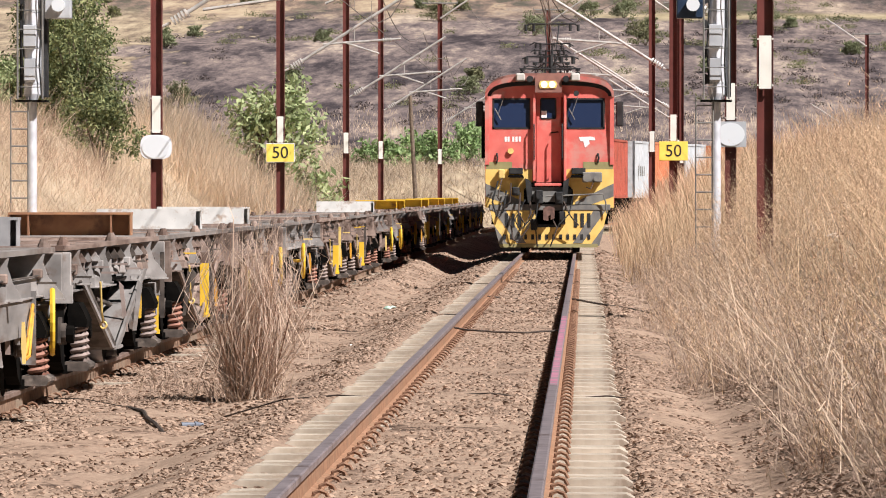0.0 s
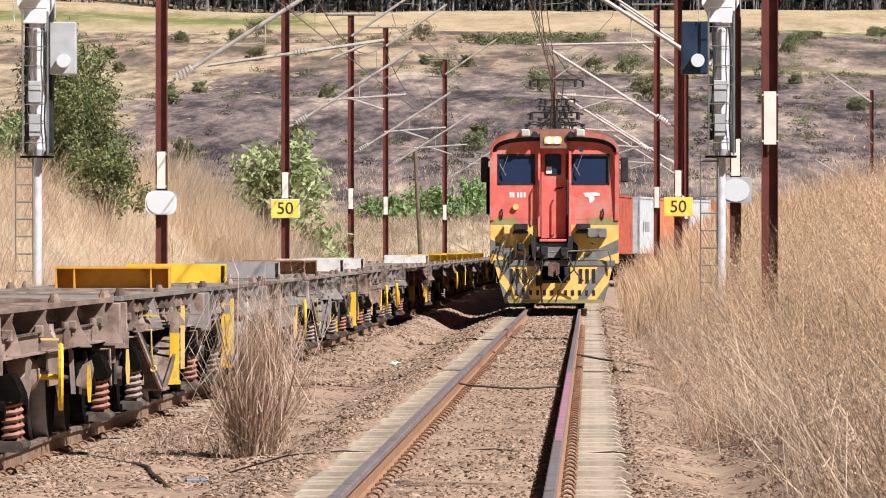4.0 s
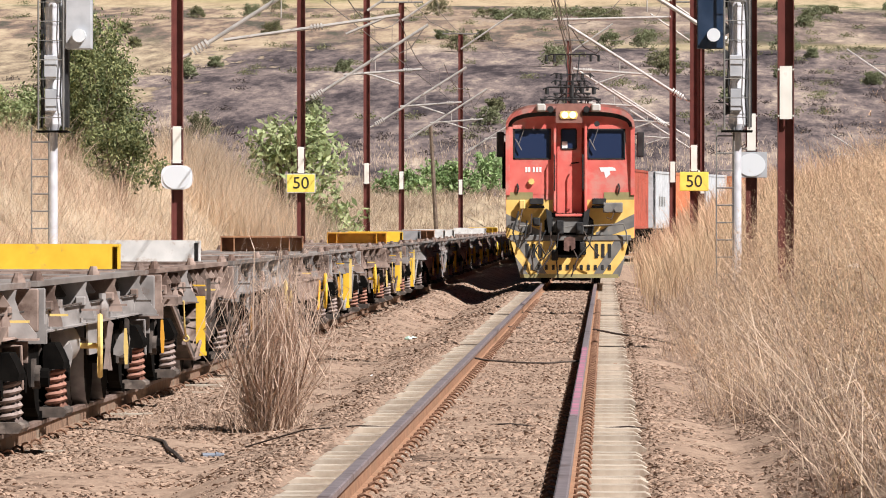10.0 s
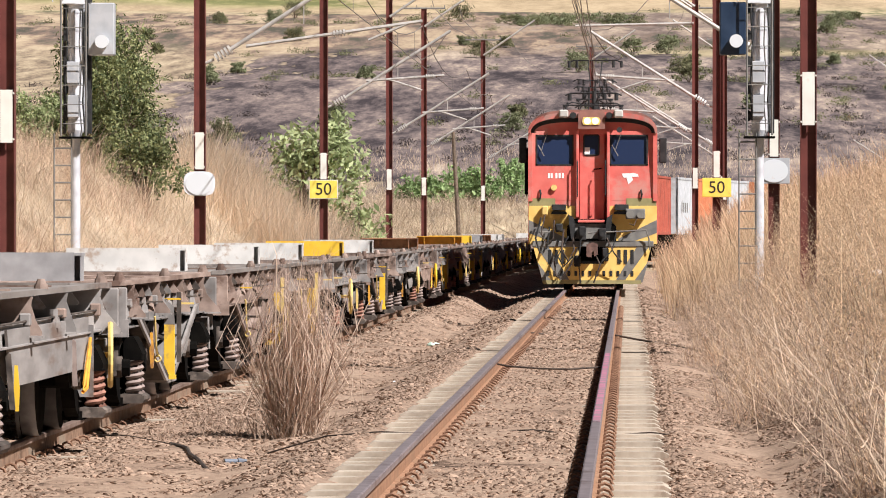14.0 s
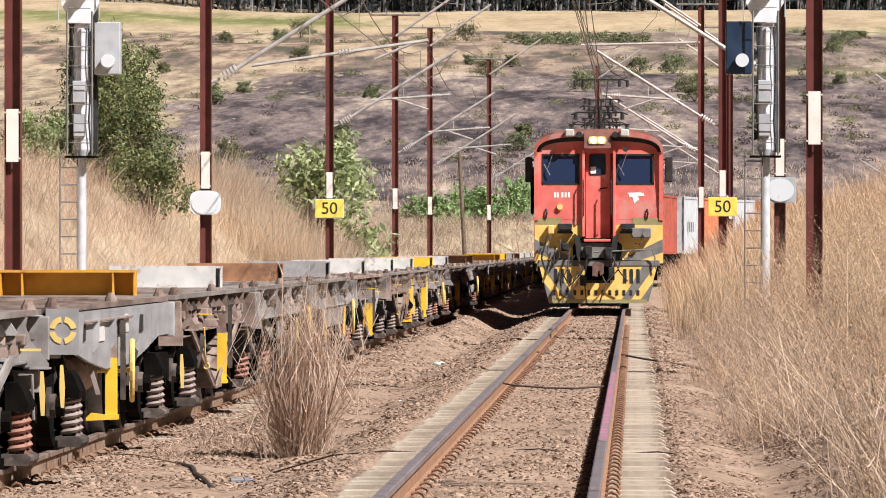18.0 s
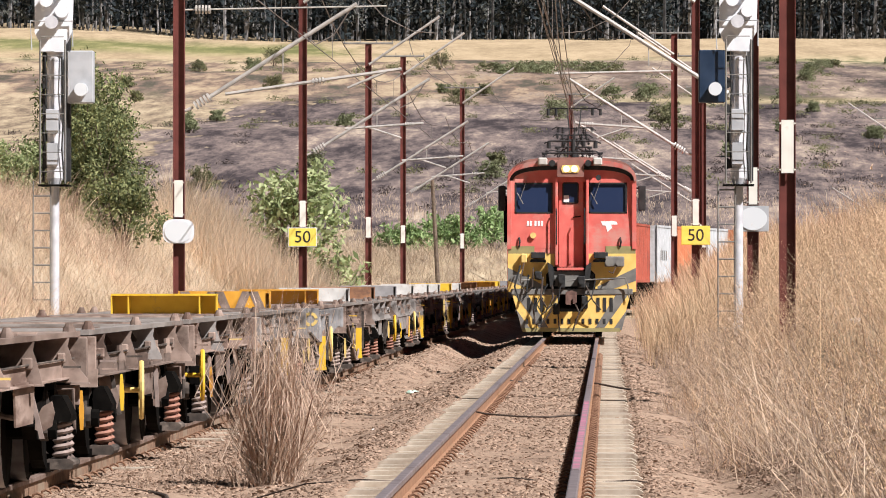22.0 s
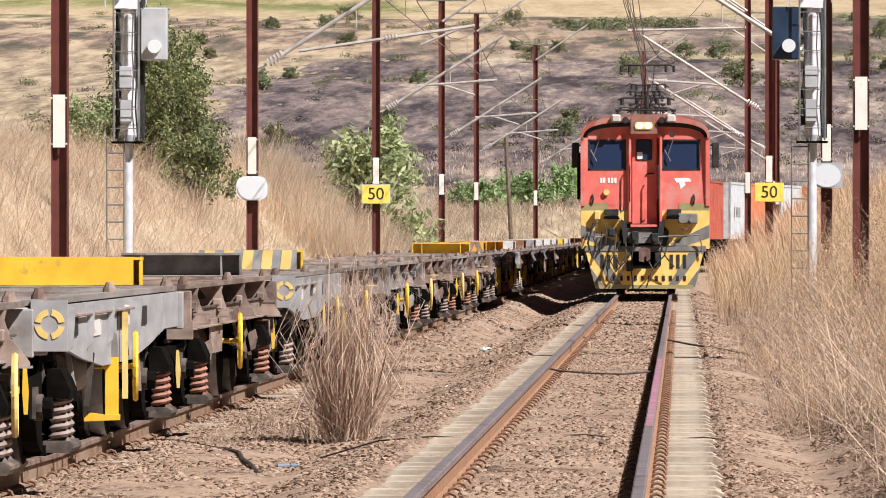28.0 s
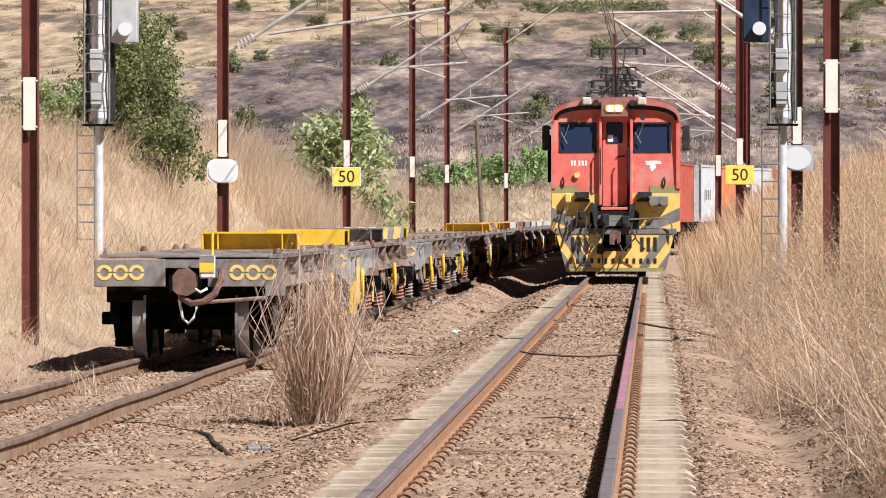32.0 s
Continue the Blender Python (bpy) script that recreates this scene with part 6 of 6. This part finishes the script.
def strands(name, p0, p1, w, mat, label, category, seed, sag=0.06, kind="stuff"):
    """Thin strips from p0 to p1 with a slight bow; arrays of points."""
    r = np.random.default_rng(seed)
    n = len(p0)
    a = r.random(n) * 6.283
    side = np.stack([np.cos(a), np.sin(a), np.zeros(n)], -1) * (w * (0.6 + 0.8 * r.random(n)))[:, None]
    L = np.linalg.norm(p1 - p0, axis=1)[:, None]
    mid = (p0 + p1) / 2 + r.normal(0, 1, (n, 3)) * L * sag
    P = np.stack([p0 - side, p0 + side, mid - side * 0.8, mid + side * 0.8, p1], 1).reshape(-1, 3)
    k = 5 * np.arange(n)[:, None]
    F = (k + np.array([[0, 1, 3, 2]])).tolist() + (k + np.array([[2, 3, 4]])).tolist()
    me = bpy.data.meshes.new(name)
    me.from_pydata(P.tolist(), [], F)
    me.materials.append(M[mat])
    return tagged(new(name, me), label, category, kind=kind)


def weeds(name, x, y, h, lean, per, w, mat, label, seed, drift=0.0, twig=0.28):
    """Upright dead stalks, each with many fine side twigs."""
    r = np.random.default_rng(seed)
    n = len(x)
    p0 = np.stack([x, y, height(x, y) - 0.03], -1)
    d = np.stack([r.normal(drift, lean, n), r.normal(0, lean, n), np.ones(n)], -1)
    p1 = p0 + d * h[:, None]
    f = 0.25 + 0.75 * r.random((n, per))
    b0 = (p0[:, None] + (p1 - p0)[:, None] * f[..., None]).reshape(-1, 3)
    bd = np.stack([r.normal(0, 0.9, n * per), r.normal(0, 0.9, n * per), 0.15 + 0.75 * r.random(n * per)], -1)
    b1 = b0 + bd * (twig * np.repeat(h, per) * (0.35 + 0.65 * r.random(n * per)))[:, None] * (1.15 - f.reshape(-1))[:, None]
    P0, P1 = np.concatenate([p0, b0]), np.concatenate([p1, b1])
    ww = np.concatenate([np.full(n, w), np.full(n * per, w * 0.75)])
    return strands(name, P0, P1, ww, mat, label, "grass", seed + 1, 0.15)


def plants(name, px, py, ph, stems, per, spread, lean, w, mat, label, seed, twig=0.30, drift=0.0):
    """Bushy dead plants: stems that fan out from one root, each with side twigs."""
    r = np.random.default_rng(seed)
    n = len(px)
    x, y = np.repeat(px, stems) + r.normal(0, spread, n * stems), np.repeat(py, stems) + r.normal(0, spread, n * stems)
    h = np.repeat(ph, stems) * (0.5 + 0.55 * r.random(n * stems))
    return weeds(name, x, y, h, lean, per, w, mat, label, seed + 1, drift, twig)


def right_edge(x, y):
    edge = 1.86 + 0.20 * np.sin(y * 0.35) + 0.14 * np.sin(y * 0.9 + 1) + 0.50 * np.exp(-((y - 30) / 12) ** 2)
    return x > edge, 0.45 + 0.55 * smooth(0.0, 0.9, x - edge)


def right_bank():
    for seed, n, mat, stems, per, hmin, hmax, spread, lean, w, drift, lab in (
            (21, 3000, "straw_red", 4, 22, 0.40, 1.20, 0.10, 0.42, 0.0030, -0.20, "bushy russet weeds with fine twigs on the bank"),
            (22, 2400, "straw", 4, 20, 0.40, 1.30, 0.11, 0.40, 0.0031, -0.20, "bushy straw-coloured dry grass on the bank"),
            (26, 900, "weed_dark", 4, 16, 0.35, 1.0, 0.10, 0.42, 0.0034, -0.16, "grey-brown dead weeds on the bank"),
            (24, 190, "straw_pale", 3, 5, 0.6, 1.4, 0.10, 0.30, 0.0042, -0.42, "pale leaning grass stalks on the bank")):
        r = np.random.default_rng(seed)
        x, y = 1.5 + 7.5 * r.random(n) ** 1.2, 25 * (125 / 25) ** r.random(n)
        keep, sc = right_edge(x, y)
        lump = vnoise(x * 4.2, y * 0.75, 5)
        keep &= lump + 1.5 * r.random(n) > 0.25
        h = (hmin + (hmax - hmin) * r.random(n) ** 1.2) * sc * (0.95 + 0.32 * lump)
        plants("tall_dry_grass", x[keep], y[keep], h[keep], stems, per, spread, lean, w, mat, lab, seed + 300, 0.22, drift)
    # fine seed heads among the tops
    for seed, mat, lab in ((35, "straw_red", "fine russet seed heads on the bank"), (36, "straw", "fine straw-coloured seed heads on the bank")):
        r = np.random.default_rng(seed)
        n = 3000
        x, y = 1.5 + 7.5 * r.random(n) ** 1.2, 25 * (125 / 25) ** r.random(n)
        keep, sc = right_edge(x, y)
        x, y, sc = x[keep], y[keep], sc[keep]
        C = np.stack([x, y, height(x, y) + sc * (0.2 + 0.75 * r.random(len(x)))], -1)
        V, F = leaf_cloud(r, C, 80000, np.array([0.09, 0.09, 0.12]), 0.0105)
        tagged(mesh_np("seed_heads", V, F, mat), lab, "grass", kind="stuff")
    # low twiggy weeds along the edge of the ballast
    r = np.random.default_rng(39)
    n = 1100
    x, y = 1.35 + 1.3 * r.random(n), 25 * (115 / 25) ** r.random(n)
    keep, sc = right_edge(x + 0.12, y)
    plants("edge_weeds", x[keep], y[keep], (0.16 + 0.5 * r.random(n))[keep], 6, 9, 0.08, 0.6, 0.0032, "weed_dark", "low grey-brown weeds along the ballast", 340, 0.45, -0.08)
    r = np.random.default_rng(29)
    n = 160
    y = 27 * (70 / 27) ** r.random(n)
    x = 2.0 + 0.5 * r.random(n)
    weeds("bent_grass", x, y, 0.35 + 0.7 * r.random(n), 0.35, 4, 0.0036, "straw_pale", "bent pale grass leaning over the ballast", 330, -0.45)


def leaf_cloud(r, centres, n, spread, size):
    c = centres[r.integers(0, len(centres), n)]
    p = c + r.normal(0, 1, (n, 3)) * spread
    d1 = r.normal(0, 1, (n, 3))
    d1 /= np.linalg.norm(d1, axis=1)[:, None]
    d2 = np.cross(d1, r.normal(0, 1, (n, 3)))
    d2 /= np.linalg.norm(d2, axis=1)[:, None]
    s = (size * (0.6 + 0.8 * r.random(n)))[:, None]
    V = np.stack([p - d1 * s, p + d2 * s * 0.4, p + d1 * s, p - d2 * s * 0.4], 1).reshape(-1, 3)
    F = (4 * np.arange(n)[:, None] + np.array([[0, 1, 2, 3]]))
    return V, F


right_bank()
tuft_field("tall_dry_grass", 500, 16, (1.75, 4.5), (100, 150), (0.9, 1.6), 0.15, 0.006, 0.4, "straw", "tall dry grass beside the locomotive", 38)
tuft_field("tall_dry_grass", 2200, 10, (2.0, 14.0), (105, 260), (0.9, 1.7), 0.15, 0.009, 0.35, "straw_red", "tall dry grass along the far bank", 23)


def left_edge(tx, ty, r):
    return tx < -6.0 - 0.25 * np.sin(ty * 0.3), 0.45 + 0.65 * smooth(0.0, 1.5, -6.0 - tx)


tuft_field("pale_dry_grass", 9500, 15, (-17.0, -5.8), (48, 150), (0.25, 0.75), 0.24, 0.0034, 1.1, "straw_soft", "pale dry grass covering the cutting slope", 31, left_edge, True)
tuft_field("pale_dry_grass", 9000, 7, (-40.0, -5.8), (120, 330), (0.5, 1.05), 0.35, 0.010, 0.8, "straw_soft", "pale dry grass in the field behind the line", 32, left_edge)
tuft_field("bank_grass", 1100, 12, (-10.0, -6.0), (140, 157), (1.5, 2.4), 0.22, 0.006, 0.4, "straw_soft", "tall pale grass before the leafy bushes", 37)
tuft_field("bank_grass", 4000, 6, (-12.0, 14.0), (262, 335), (0.4, 0.9), 0.4, 0.012, 1.0, "straw_dull", "dull dry grass on the rise beyond the bend", 34, lambda x, y, r: (off_line(x, y) < -7.5, 1.0))
tuft_field("field_grass", 4500, 5, (-45.0, 40.0), (300, 375), (0.3, 0.7), 0.6, 0.013, 0.5, "straw_pale", "dry grass at the foot of the hill", 33)


def slope_clumps(tx, ty, r):
    return (vnoise(tx * 0.8, ty * 0.12, 4) > 0.1) & (tx < -6.2), 0.8 + 0.5 * r.random(len(tx))


tuft_field("slope_tussocks", 420, 26, (-11.5, -6.2), (70, 128), (0.5, 1.15), 0.14, 0.0036, 0.75, "reed", "darker brown tussocks on the cutting slope", 52, slope_clumps)


def dead_bush():
    r = np.random.default_rng(5)
    cx, cy = -1.88, 46.8
    ob = tagged(new("dry_reed_clump"), "clump of dry grey-brown reed grass between the tracks", "grass clump")
    for nm, n, sp, h0, h1, lean, per, w, mat, sd in (("reed_stem", 380, 0.07, 0.6, 1.45, 0.10, 3, 0.0042, "reed", 6), ("straw_stem", 300, 0.08, 0.9, 1.70, 0.11, 3, 0.0038, "reed_pale", 8), ("leaning_stem", 46, 0.07, 1.0, 1.7, 0.10, 2, 0.0040, "reed_pale", 12), ("base_grass", 300, 0.14, 0.12, 0.42, 0.35, 1, 0.004, "weed_dark", 10)):
        x, y = cx + r.normal(0, sp, n), cy + r.normal(0, sp * 1.2, n)
        p = weeds(nm, x, y, h0 + (h1 - h0) * r.random(n), lean, per, w, mat, "", sd, 0.26 if nm == "leaning_stem" else 0.03, 0.12)
        p.parent = ob
        del p["category"]
    return ob


dead_bush()


def bush(name, x, y, h, w, mat, label, seed, n=2600, leaf=0.05, low=0.28, fork=(0.3, 0.5), z0=None, stems=6):
    """A shrub or small tree: stems that fork, and leaf clumps at their ends."""
    r = np.random.default_rng(seed)
    zb = float(height(x, y)) if z0 is None else z0
    t = tagged(new(name), label, "tree" if h > 2.5 else "bush")
    t.matrix_basis = pose(x, y, zb)
    bm = bmesh.new()
    ends = []
    for i in range(stems):
        a = 6.283 * i / stems + r.normal(0, 0.3)
        k = r.uniform(0.15, 0.5)
        p0 = Vector((r.normal(0, 0.04), r.normal(0, 0.04), -0.15))
        p1 = Vector((math.cos(a) * w * k * 0.5, math.sin(a) * w * k * 0.5, h * r.uniform(*fork)))
        rod(bm, p0, p1, 0.022 * h / 2 + 0.01, 6, 0.015 * h / 2)
        for j in range(5):
            b = a + r.normal(0, 1.1)
            p2 = p1 + Vector((math.cos(b) * w * r.uniform(0.05, 0.32), math.sin(b) * w * r.uniform(0.05, 0.32), h * r.uniform(0.0, 0.98 - fork[1])))
            rod(bm, p1, p2, 0.012 * h / 2, 5, 0.004)
            ends += [p2, (p1 + p2) / 2 + Vector((0, 0, 0.05))]
            p3 = p1 + Vector((math.cos(b + 1) * w * 0.35, math.sin(b + 1) * w * 0.35, -h * r.uniform(0.0, low)))
            ends.append(p3)
    part("trunk", bm, "bark", t)
    C = np.array([tuple(e) for e in ends])
    V, F = leaf_cloud(r, C, n, np.array([w * 0.06, w * 0.06, h * 0.045]), leaf)
    V[:, 2] = np.maximum(V[:, 2], 0.02)
    me = bpy.data.meshes.new("crown")
    me.from_pydata(V.tolist(), [], F.tolist())
    me.materials.append(M[mat])
    cr = new("crown", me)
    cr.parent = t
    return t


bush("acacia_tree", -10.55, 127.0, 3.5, 2.2, "leaf", "dark green feathery acacia tree in dry grass", 41, 30000, 0.046, stems=12)
bush("bush", -12.9, 131.0, 1.25, 1.9, "leaf", "dark green scrub beside the tree", 42, 4500, 0.046)
bush("bush", -9.9, 125.0, 2.8, 1.7, "leaf", "green scrub on the slope", 43, 9000, 0.046)
bush("bush", -9.25, 122.0, 2.0, 1.5, "leaf", "small green scrub at the foot of the slope", 48, 5000, 0.046)
bush("bush", -11.9, 126.0, 1.5, 1.5, "leaf_pale", "pale green scrub beside the tree", 49, 4500, 0.046)
bush("leafy_bush", -7.8, 160.0, 4.1, 3.1, "leaf_pale", "wide pale green broad-leaved bush behind the line", 44, 2600, 0.115, low=0.22, fork=(0.52, 0.72), stems=10)
bush("leafy_bush", -6.45, 158.0, 2.6, 1.6, "leaf_pale", "pale green broad-leaved bush behind the line", 45, 800, 0.12)
bush("leafy_bush", -5.95, 152.0, 1.6, 1.5, "leaf_pale", "low pale green bush beside the loop", 46, 1000, 0.075)
bush("leafy_bush", -5.35, 150.0, 1.3, 1.2, "leaf_pale", "low pale green bush beside the loop", 47, 900, 0.075)
for i, (x, y, h, w) in enumerate(((-10.4, 308, 1.5, 2.4), (-9.0, 306, 2.0, 2.2), (-7.7, 312, 1.8, 1.8), (-6.7, 309, 1.9, 1.8), (-5.4, 312, 2.4, 1.8), (-4.5, 315, 2.2, 1.8), (3.4, 290, 3.6, 2.6), (5.0, 296, 3.2, 2.6), (9.5, 312, 3.4, 3.5), (14.0, 312, 3.2, 3.0))):
    bush("shrub", x, y, h, w, "leaf_mid", "green shrub at the foot of the hill", 60 + i, 1000, 0.13)
r_ = np.random.default_rng(90)
for i in range(34):
    y = r_.uniform(380, 690)
    x = r_.uniform(-0.085, 0.055) * y
    s = r_.uniform(0.8, 1.9) * (0.6 + y / 900)
    bush("hill_shrub", x, y, s, s * 1.25, "leaf_hill" if i % 3 else "leaf_olive", "low green shrub scattered on the hillside", 100 + i, 2200, 0.085, stems=8)


for i in range(26):
    x = r_.uniform(-15, 2) if i < 16 else r_.choice([21.0, 23.5, 26.0, 35.0, 38.0]) + r_.normal(0, 1.2)
    y = 628 + 0.4 * x + r_.normal(0, 9) + (25 if i >= 16 else 0)
    s = r_.uniform(0.7, 1.4)
    bush("hill_shrub", x, y, s, s * 2.0, ("leaf_hill", "leaf_olive", "leaf_hill")[i % 3], "low green shrub in a belt across the hillside", 160 + i, 1200, 0.10, stems=6)


M["char"] = blades_mat("charred stubble", (0.03, 0.025, 0.025), (0.12, 0.09, 0.08), 0.1)


def hill_scrub(n, mat, label, seed, y0, y1, size, count):
    """Low tussocks and scrub strewn over the slope."""
    r = np.random.default_rng(seed)
    y = y0 + (y1 - y0) * r.random(n)
    x = (-0.11 + 0.17 * r.random(n)) * y
    keep = vnoise(x * 0.07, y * 0.02, seed) + 0.5 * r.random(n) > 0.15
    x, y = x[keep], y[keep]
    C = np.stack([x, y, height(x, y) + size * 0.25], -1)
    V, F = leaf_cloud(r, C, count, np.array([size * 0.7, size * 1.2, size * 0.28]), size * 0.15)
    return tagged(mesh_np("hill_scrub", V, F, mat), label, "scrub", kind="stuff")


hill_scrub(300, "leaf_olive", "olive green scrub strewn over the hillside", 201, 380, 720, 0.6, 30000)
hill_scrub(300, "char", "charred stubble on burnt ground", 204, 360, 500, 0.5, 20000)


def plantation():
    """The dark wood along the crest: bare pale trunks, and crowns with haze and shade in their colour."""
    r = np.random.default_rng(77)
    n = 620
    y = 905 + 85 * r.random(n) ** 1.3
    x = (-0.115 + 0.20 * r.random(n)) * y
    hh = 17 + 9 * r.random(n)
    z = height(x, y)
    w = 0.08 + 0.26 * r.random(n) ** 1.6
    V, F = [], []
    for i in range(n):
        k = len(V)
        dx = r.normal(0, 0.9)
        for q in range(5):
            a = 1.2566 * q
            V.append((x[i] + w[i] * math.cos(a), y[i] + w[i] * math.sin(a), z[i] - 0.5))
            V.append((x[i] + dx + 0.4 * w[i] * math.cos(a), y[i] + 0.4 * w[i] * math.sin(a), z[i] + hh[i]))
        F += [(k + 2 * q, k + (2 * q + 2) % 10, k + (2 * q + 3) % 10, k + 2 * q + 1) for q in range(5)]
    me = bpy.data.meshes.new("wood_trunks")
    me.from_pydata(V, [], F)
    me.materials.append(M["bark_pale"])
    wood = tagged(new("plantation", me), "dark plantation of tall trees along the crest of the hill", "wood", kind="stuff")
    lo = np.stack([x, y, z + hh * 0.45], -1)
    C = np.concatenate([lo + np.stack([np.zeros(n), np.zeros(n), hh * f], -1) for f in (-0.28, -0.12, 0.05, 0.2, 0.35, 0.5)])
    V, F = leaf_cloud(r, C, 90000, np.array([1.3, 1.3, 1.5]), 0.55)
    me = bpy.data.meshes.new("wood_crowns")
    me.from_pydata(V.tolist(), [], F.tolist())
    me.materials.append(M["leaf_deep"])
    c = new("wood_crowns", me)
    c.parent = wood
    pick = r.integers(0, n, 260)
    G_ = np.stack([x[pick], y[pick] - 2.0, z[pick] + hh[pick] * (0.12 + 0.45 * r.random(260))], -1)
    V, F = leaf_cloud(r, G_, 17000, np.array([0.9, 0.9, 1.1]), 0.34)
    c = mesh_np("pale_crowns", V, F, "leaf_grey")
    c.parent = wood
    # an upright near-black sheet closes the wood, painted as the shade inside it
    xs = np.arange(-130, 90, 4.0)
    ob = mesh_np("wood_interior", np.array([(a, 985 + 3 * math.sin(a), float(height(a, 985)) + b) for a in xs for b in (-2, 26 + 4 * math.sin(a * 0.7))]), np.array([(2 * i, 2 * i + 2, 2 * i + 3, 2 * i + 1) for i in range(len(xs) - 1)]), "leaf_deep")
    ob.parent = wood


plantation()

# ---- small things by the track ----
def ground_cable(pts, r, label, lift=None):
    """A cable through points; with lift its heights follow the ground."""
    bm = bmesh.new()
    if lift is not None:
        pts = [(x, y, float(height(x, y)) + lift * k) for x, y, k in pts]
    tube(bm, pts, r, 6)
    return tagged(part("bond_cable", bm, "cable", smooth=True), label, "cable", "cables across the track")


ground_cable([(-0.53, 59.2, -0.05), (-0.42, 59.15, -0.07), (-0.1, 59.0, -0.09), (0.2, 58.95, -0.095), (0.52, 59.3, -0.08)], 0.010, "dark bond cable between the two rails")
# not a cable: a thin dark line in place of a shadow line
ground_cable([(-3.62, 47.8, -0.36), (-3.2, 46.9, -0.34), (-2.77, 45.7, -0.36)], 0.004, "thin black line drawn as a shadow on the ballast")
ground_cable([(-2.77, 45.7, 0.2), (-2.62, 44.6, 0.9), (-2.50, 43.8, 1.2), (-2.42, 43.0, 1.0), (-2.30, 42.2, 1.0), (-2.18, 41.4, 0.2)], 0.015, "black rubber hose half buried in the ballast", 0.03)
ground_cable([(-1.85, 43.0, -0.33), (-1.4, 42.6, -0.19), (-1.0, 42.5, -0.155), (-0.62, 42.4, -0.17), (-0.3, 42.5, -0.160), (0.1, 42.35, -0.135), (0.35, 42.3, -0.160), (0.6, 42.4, -0.18), (0.95, 42.4, -0.155), (1.4, 42.1, -0.20)], 0.006, "thin black cable lying across the track")
ground_cable([(0.62, 78.0, -0.10), (0.9, 77.2, -0.14), (1.3, 76.0, -0.18), (1.7, 75.5, -0.25)], 0.014, "dark bond cable running into the grass")
ground_cable([(-0.55, 81.0, -0.12), (-0.2, 81.2, -0.16), (0.25, 81.0, -0.16), (0.52, 81.3, -0.12)], 0.012, "dark bond cable between the two rails")


M["litter_green"] = plain("pale green plastic", (0.45, 0.60, 0.50), 0.4)
M["bottle_plastic"] = plain("cloudy plastic", (0.16, 0.18, 0.22), 0.25)


def bottle():
    x, y = -2.07, 42.6
    b = tagged(new("plastic_bottle"), "crushed clear plastic bottle lying on the ballast", "bottle")
    b.matrix_basis = pose(x, y, float(height(x, y)) + 0.012, 0, 0, 20)
    bm = bmesh.new()
    rod(bm, (-0.07, 0, 0), (0.03, 0, 0.005), 0.024, 10, 0.017)
    rod(bm, (0.03, 0, 0.005), (0.08, 0, 0.008), 0.026, 10, 0.010)
    part("body", bm, "bottle_plastic", b)
    bm = bmesh.new()
    rod(bm, (0.08, 0, 0.008), (0.095, 0, 0.008), 0.012, 8)
    part("cap", bm, "blue_dark", b)


bottle()


def tufts_on_loop():
    r = np.random.default_rng(13)
    for cx, cy, n, sp, h, mat, lab in ((-4.62, 56.0, 60, 0.10, 0.32, "straw_pale", "pale dry tuft between the rails of the loop"), (-4.2, 56.5, 26, 0.06, 0.26, "straw_pale", "pale dry tuft between the rails of the loop"),
                                   (-2.45, 48.0, 110, 0.22, 0.18, "weed_dark", "low dead weeds beside the reed clump"), (-2.9, 46.6, 22, 0.12, 0.22, "reed", "small dry weed beside the loop"), (-2.75, 49.5, 40, 0.14, 0.26, "weed_dark", "small dead weed beside the loop")):
        x, y = cx + r.normal(0, sp, n), cy + r.normal(0, sp * 2, n)
        ob = weeds("dry_tuft", x, y, h * (0.4 + 0.8 * r.random(n)), 0.45, 3, 0.0035, mat, lab, int(900 + cx * 10 + cy), 0.0, 0.5)
        tagged(ob, lab, "grass clump", kind="stuff")


tufts_on_loop()


def litter(x, y, s, mat, label, seed):
    r = random.Random(seed)
    bm = bmesh.new()
    bmesh.ops.create_icosphere(bm, subdivisions=2, radius=s)
    for v in bm.verts:
        v.co = Vector((v.co.x * r.uniform(0.6, 1.4), v.co.y * r.uniform(0.6, 1.4), v.co.z * r.uniform(0.2, 0.6)))
    ob = part("litter", bm, mat, None)
    ob.matrix_basis = pose(x, y, float(height(x, y)) + s * 0.3, 0, 0, 30)
    tagged(ob, label, "litter")


litter(-2.1, 87.0, 0.10, "litter_green", "crumpled pale green plastic bag on the ballast", 1)
litter(-2.35, 60.5, 0.03, "letter_white", "scrap of white paper on the ballast", 2)
litter(-1.75, 64.0, 0.025, "letter_white", "scrap of white paper on the ballast", 3)
litter(3.4, 62.0, 0.07, "letter_white", "white plastic scrap caught in the dry grass", 4)


def wooden_pole():
    x, y = -5.9, 236.0
    bm = bmesh.new()
    rod(bm, (x, y, float(height(x, y)) - 0.3), (x - 0.32, y, 5.2), 0.10, 8, 0.07)
    tagged(part("wooden_pole", bm, "bark"), "thin weathered wooden pole leaning in the field", "pole")


wooden_pole()


def paint_mark():
    bm = bmesh.new()
    box(bm, 0.542, 0.594, 40.0, 62.0, 0.001, 0.003)
    tagged(part("paint_mark", bm, "pink"), "faded pink paint on the rail head", "paint mark")


M["pink"] = surf("pink marking paint", (0.36, 0.13, 0.19), (0.50, 0.20, 0.28), 6, 0.6, 0.05, c3=(0.24, 0.18, 0.195), s3=2.5, t3=0.5)
paint_mark()
motions()
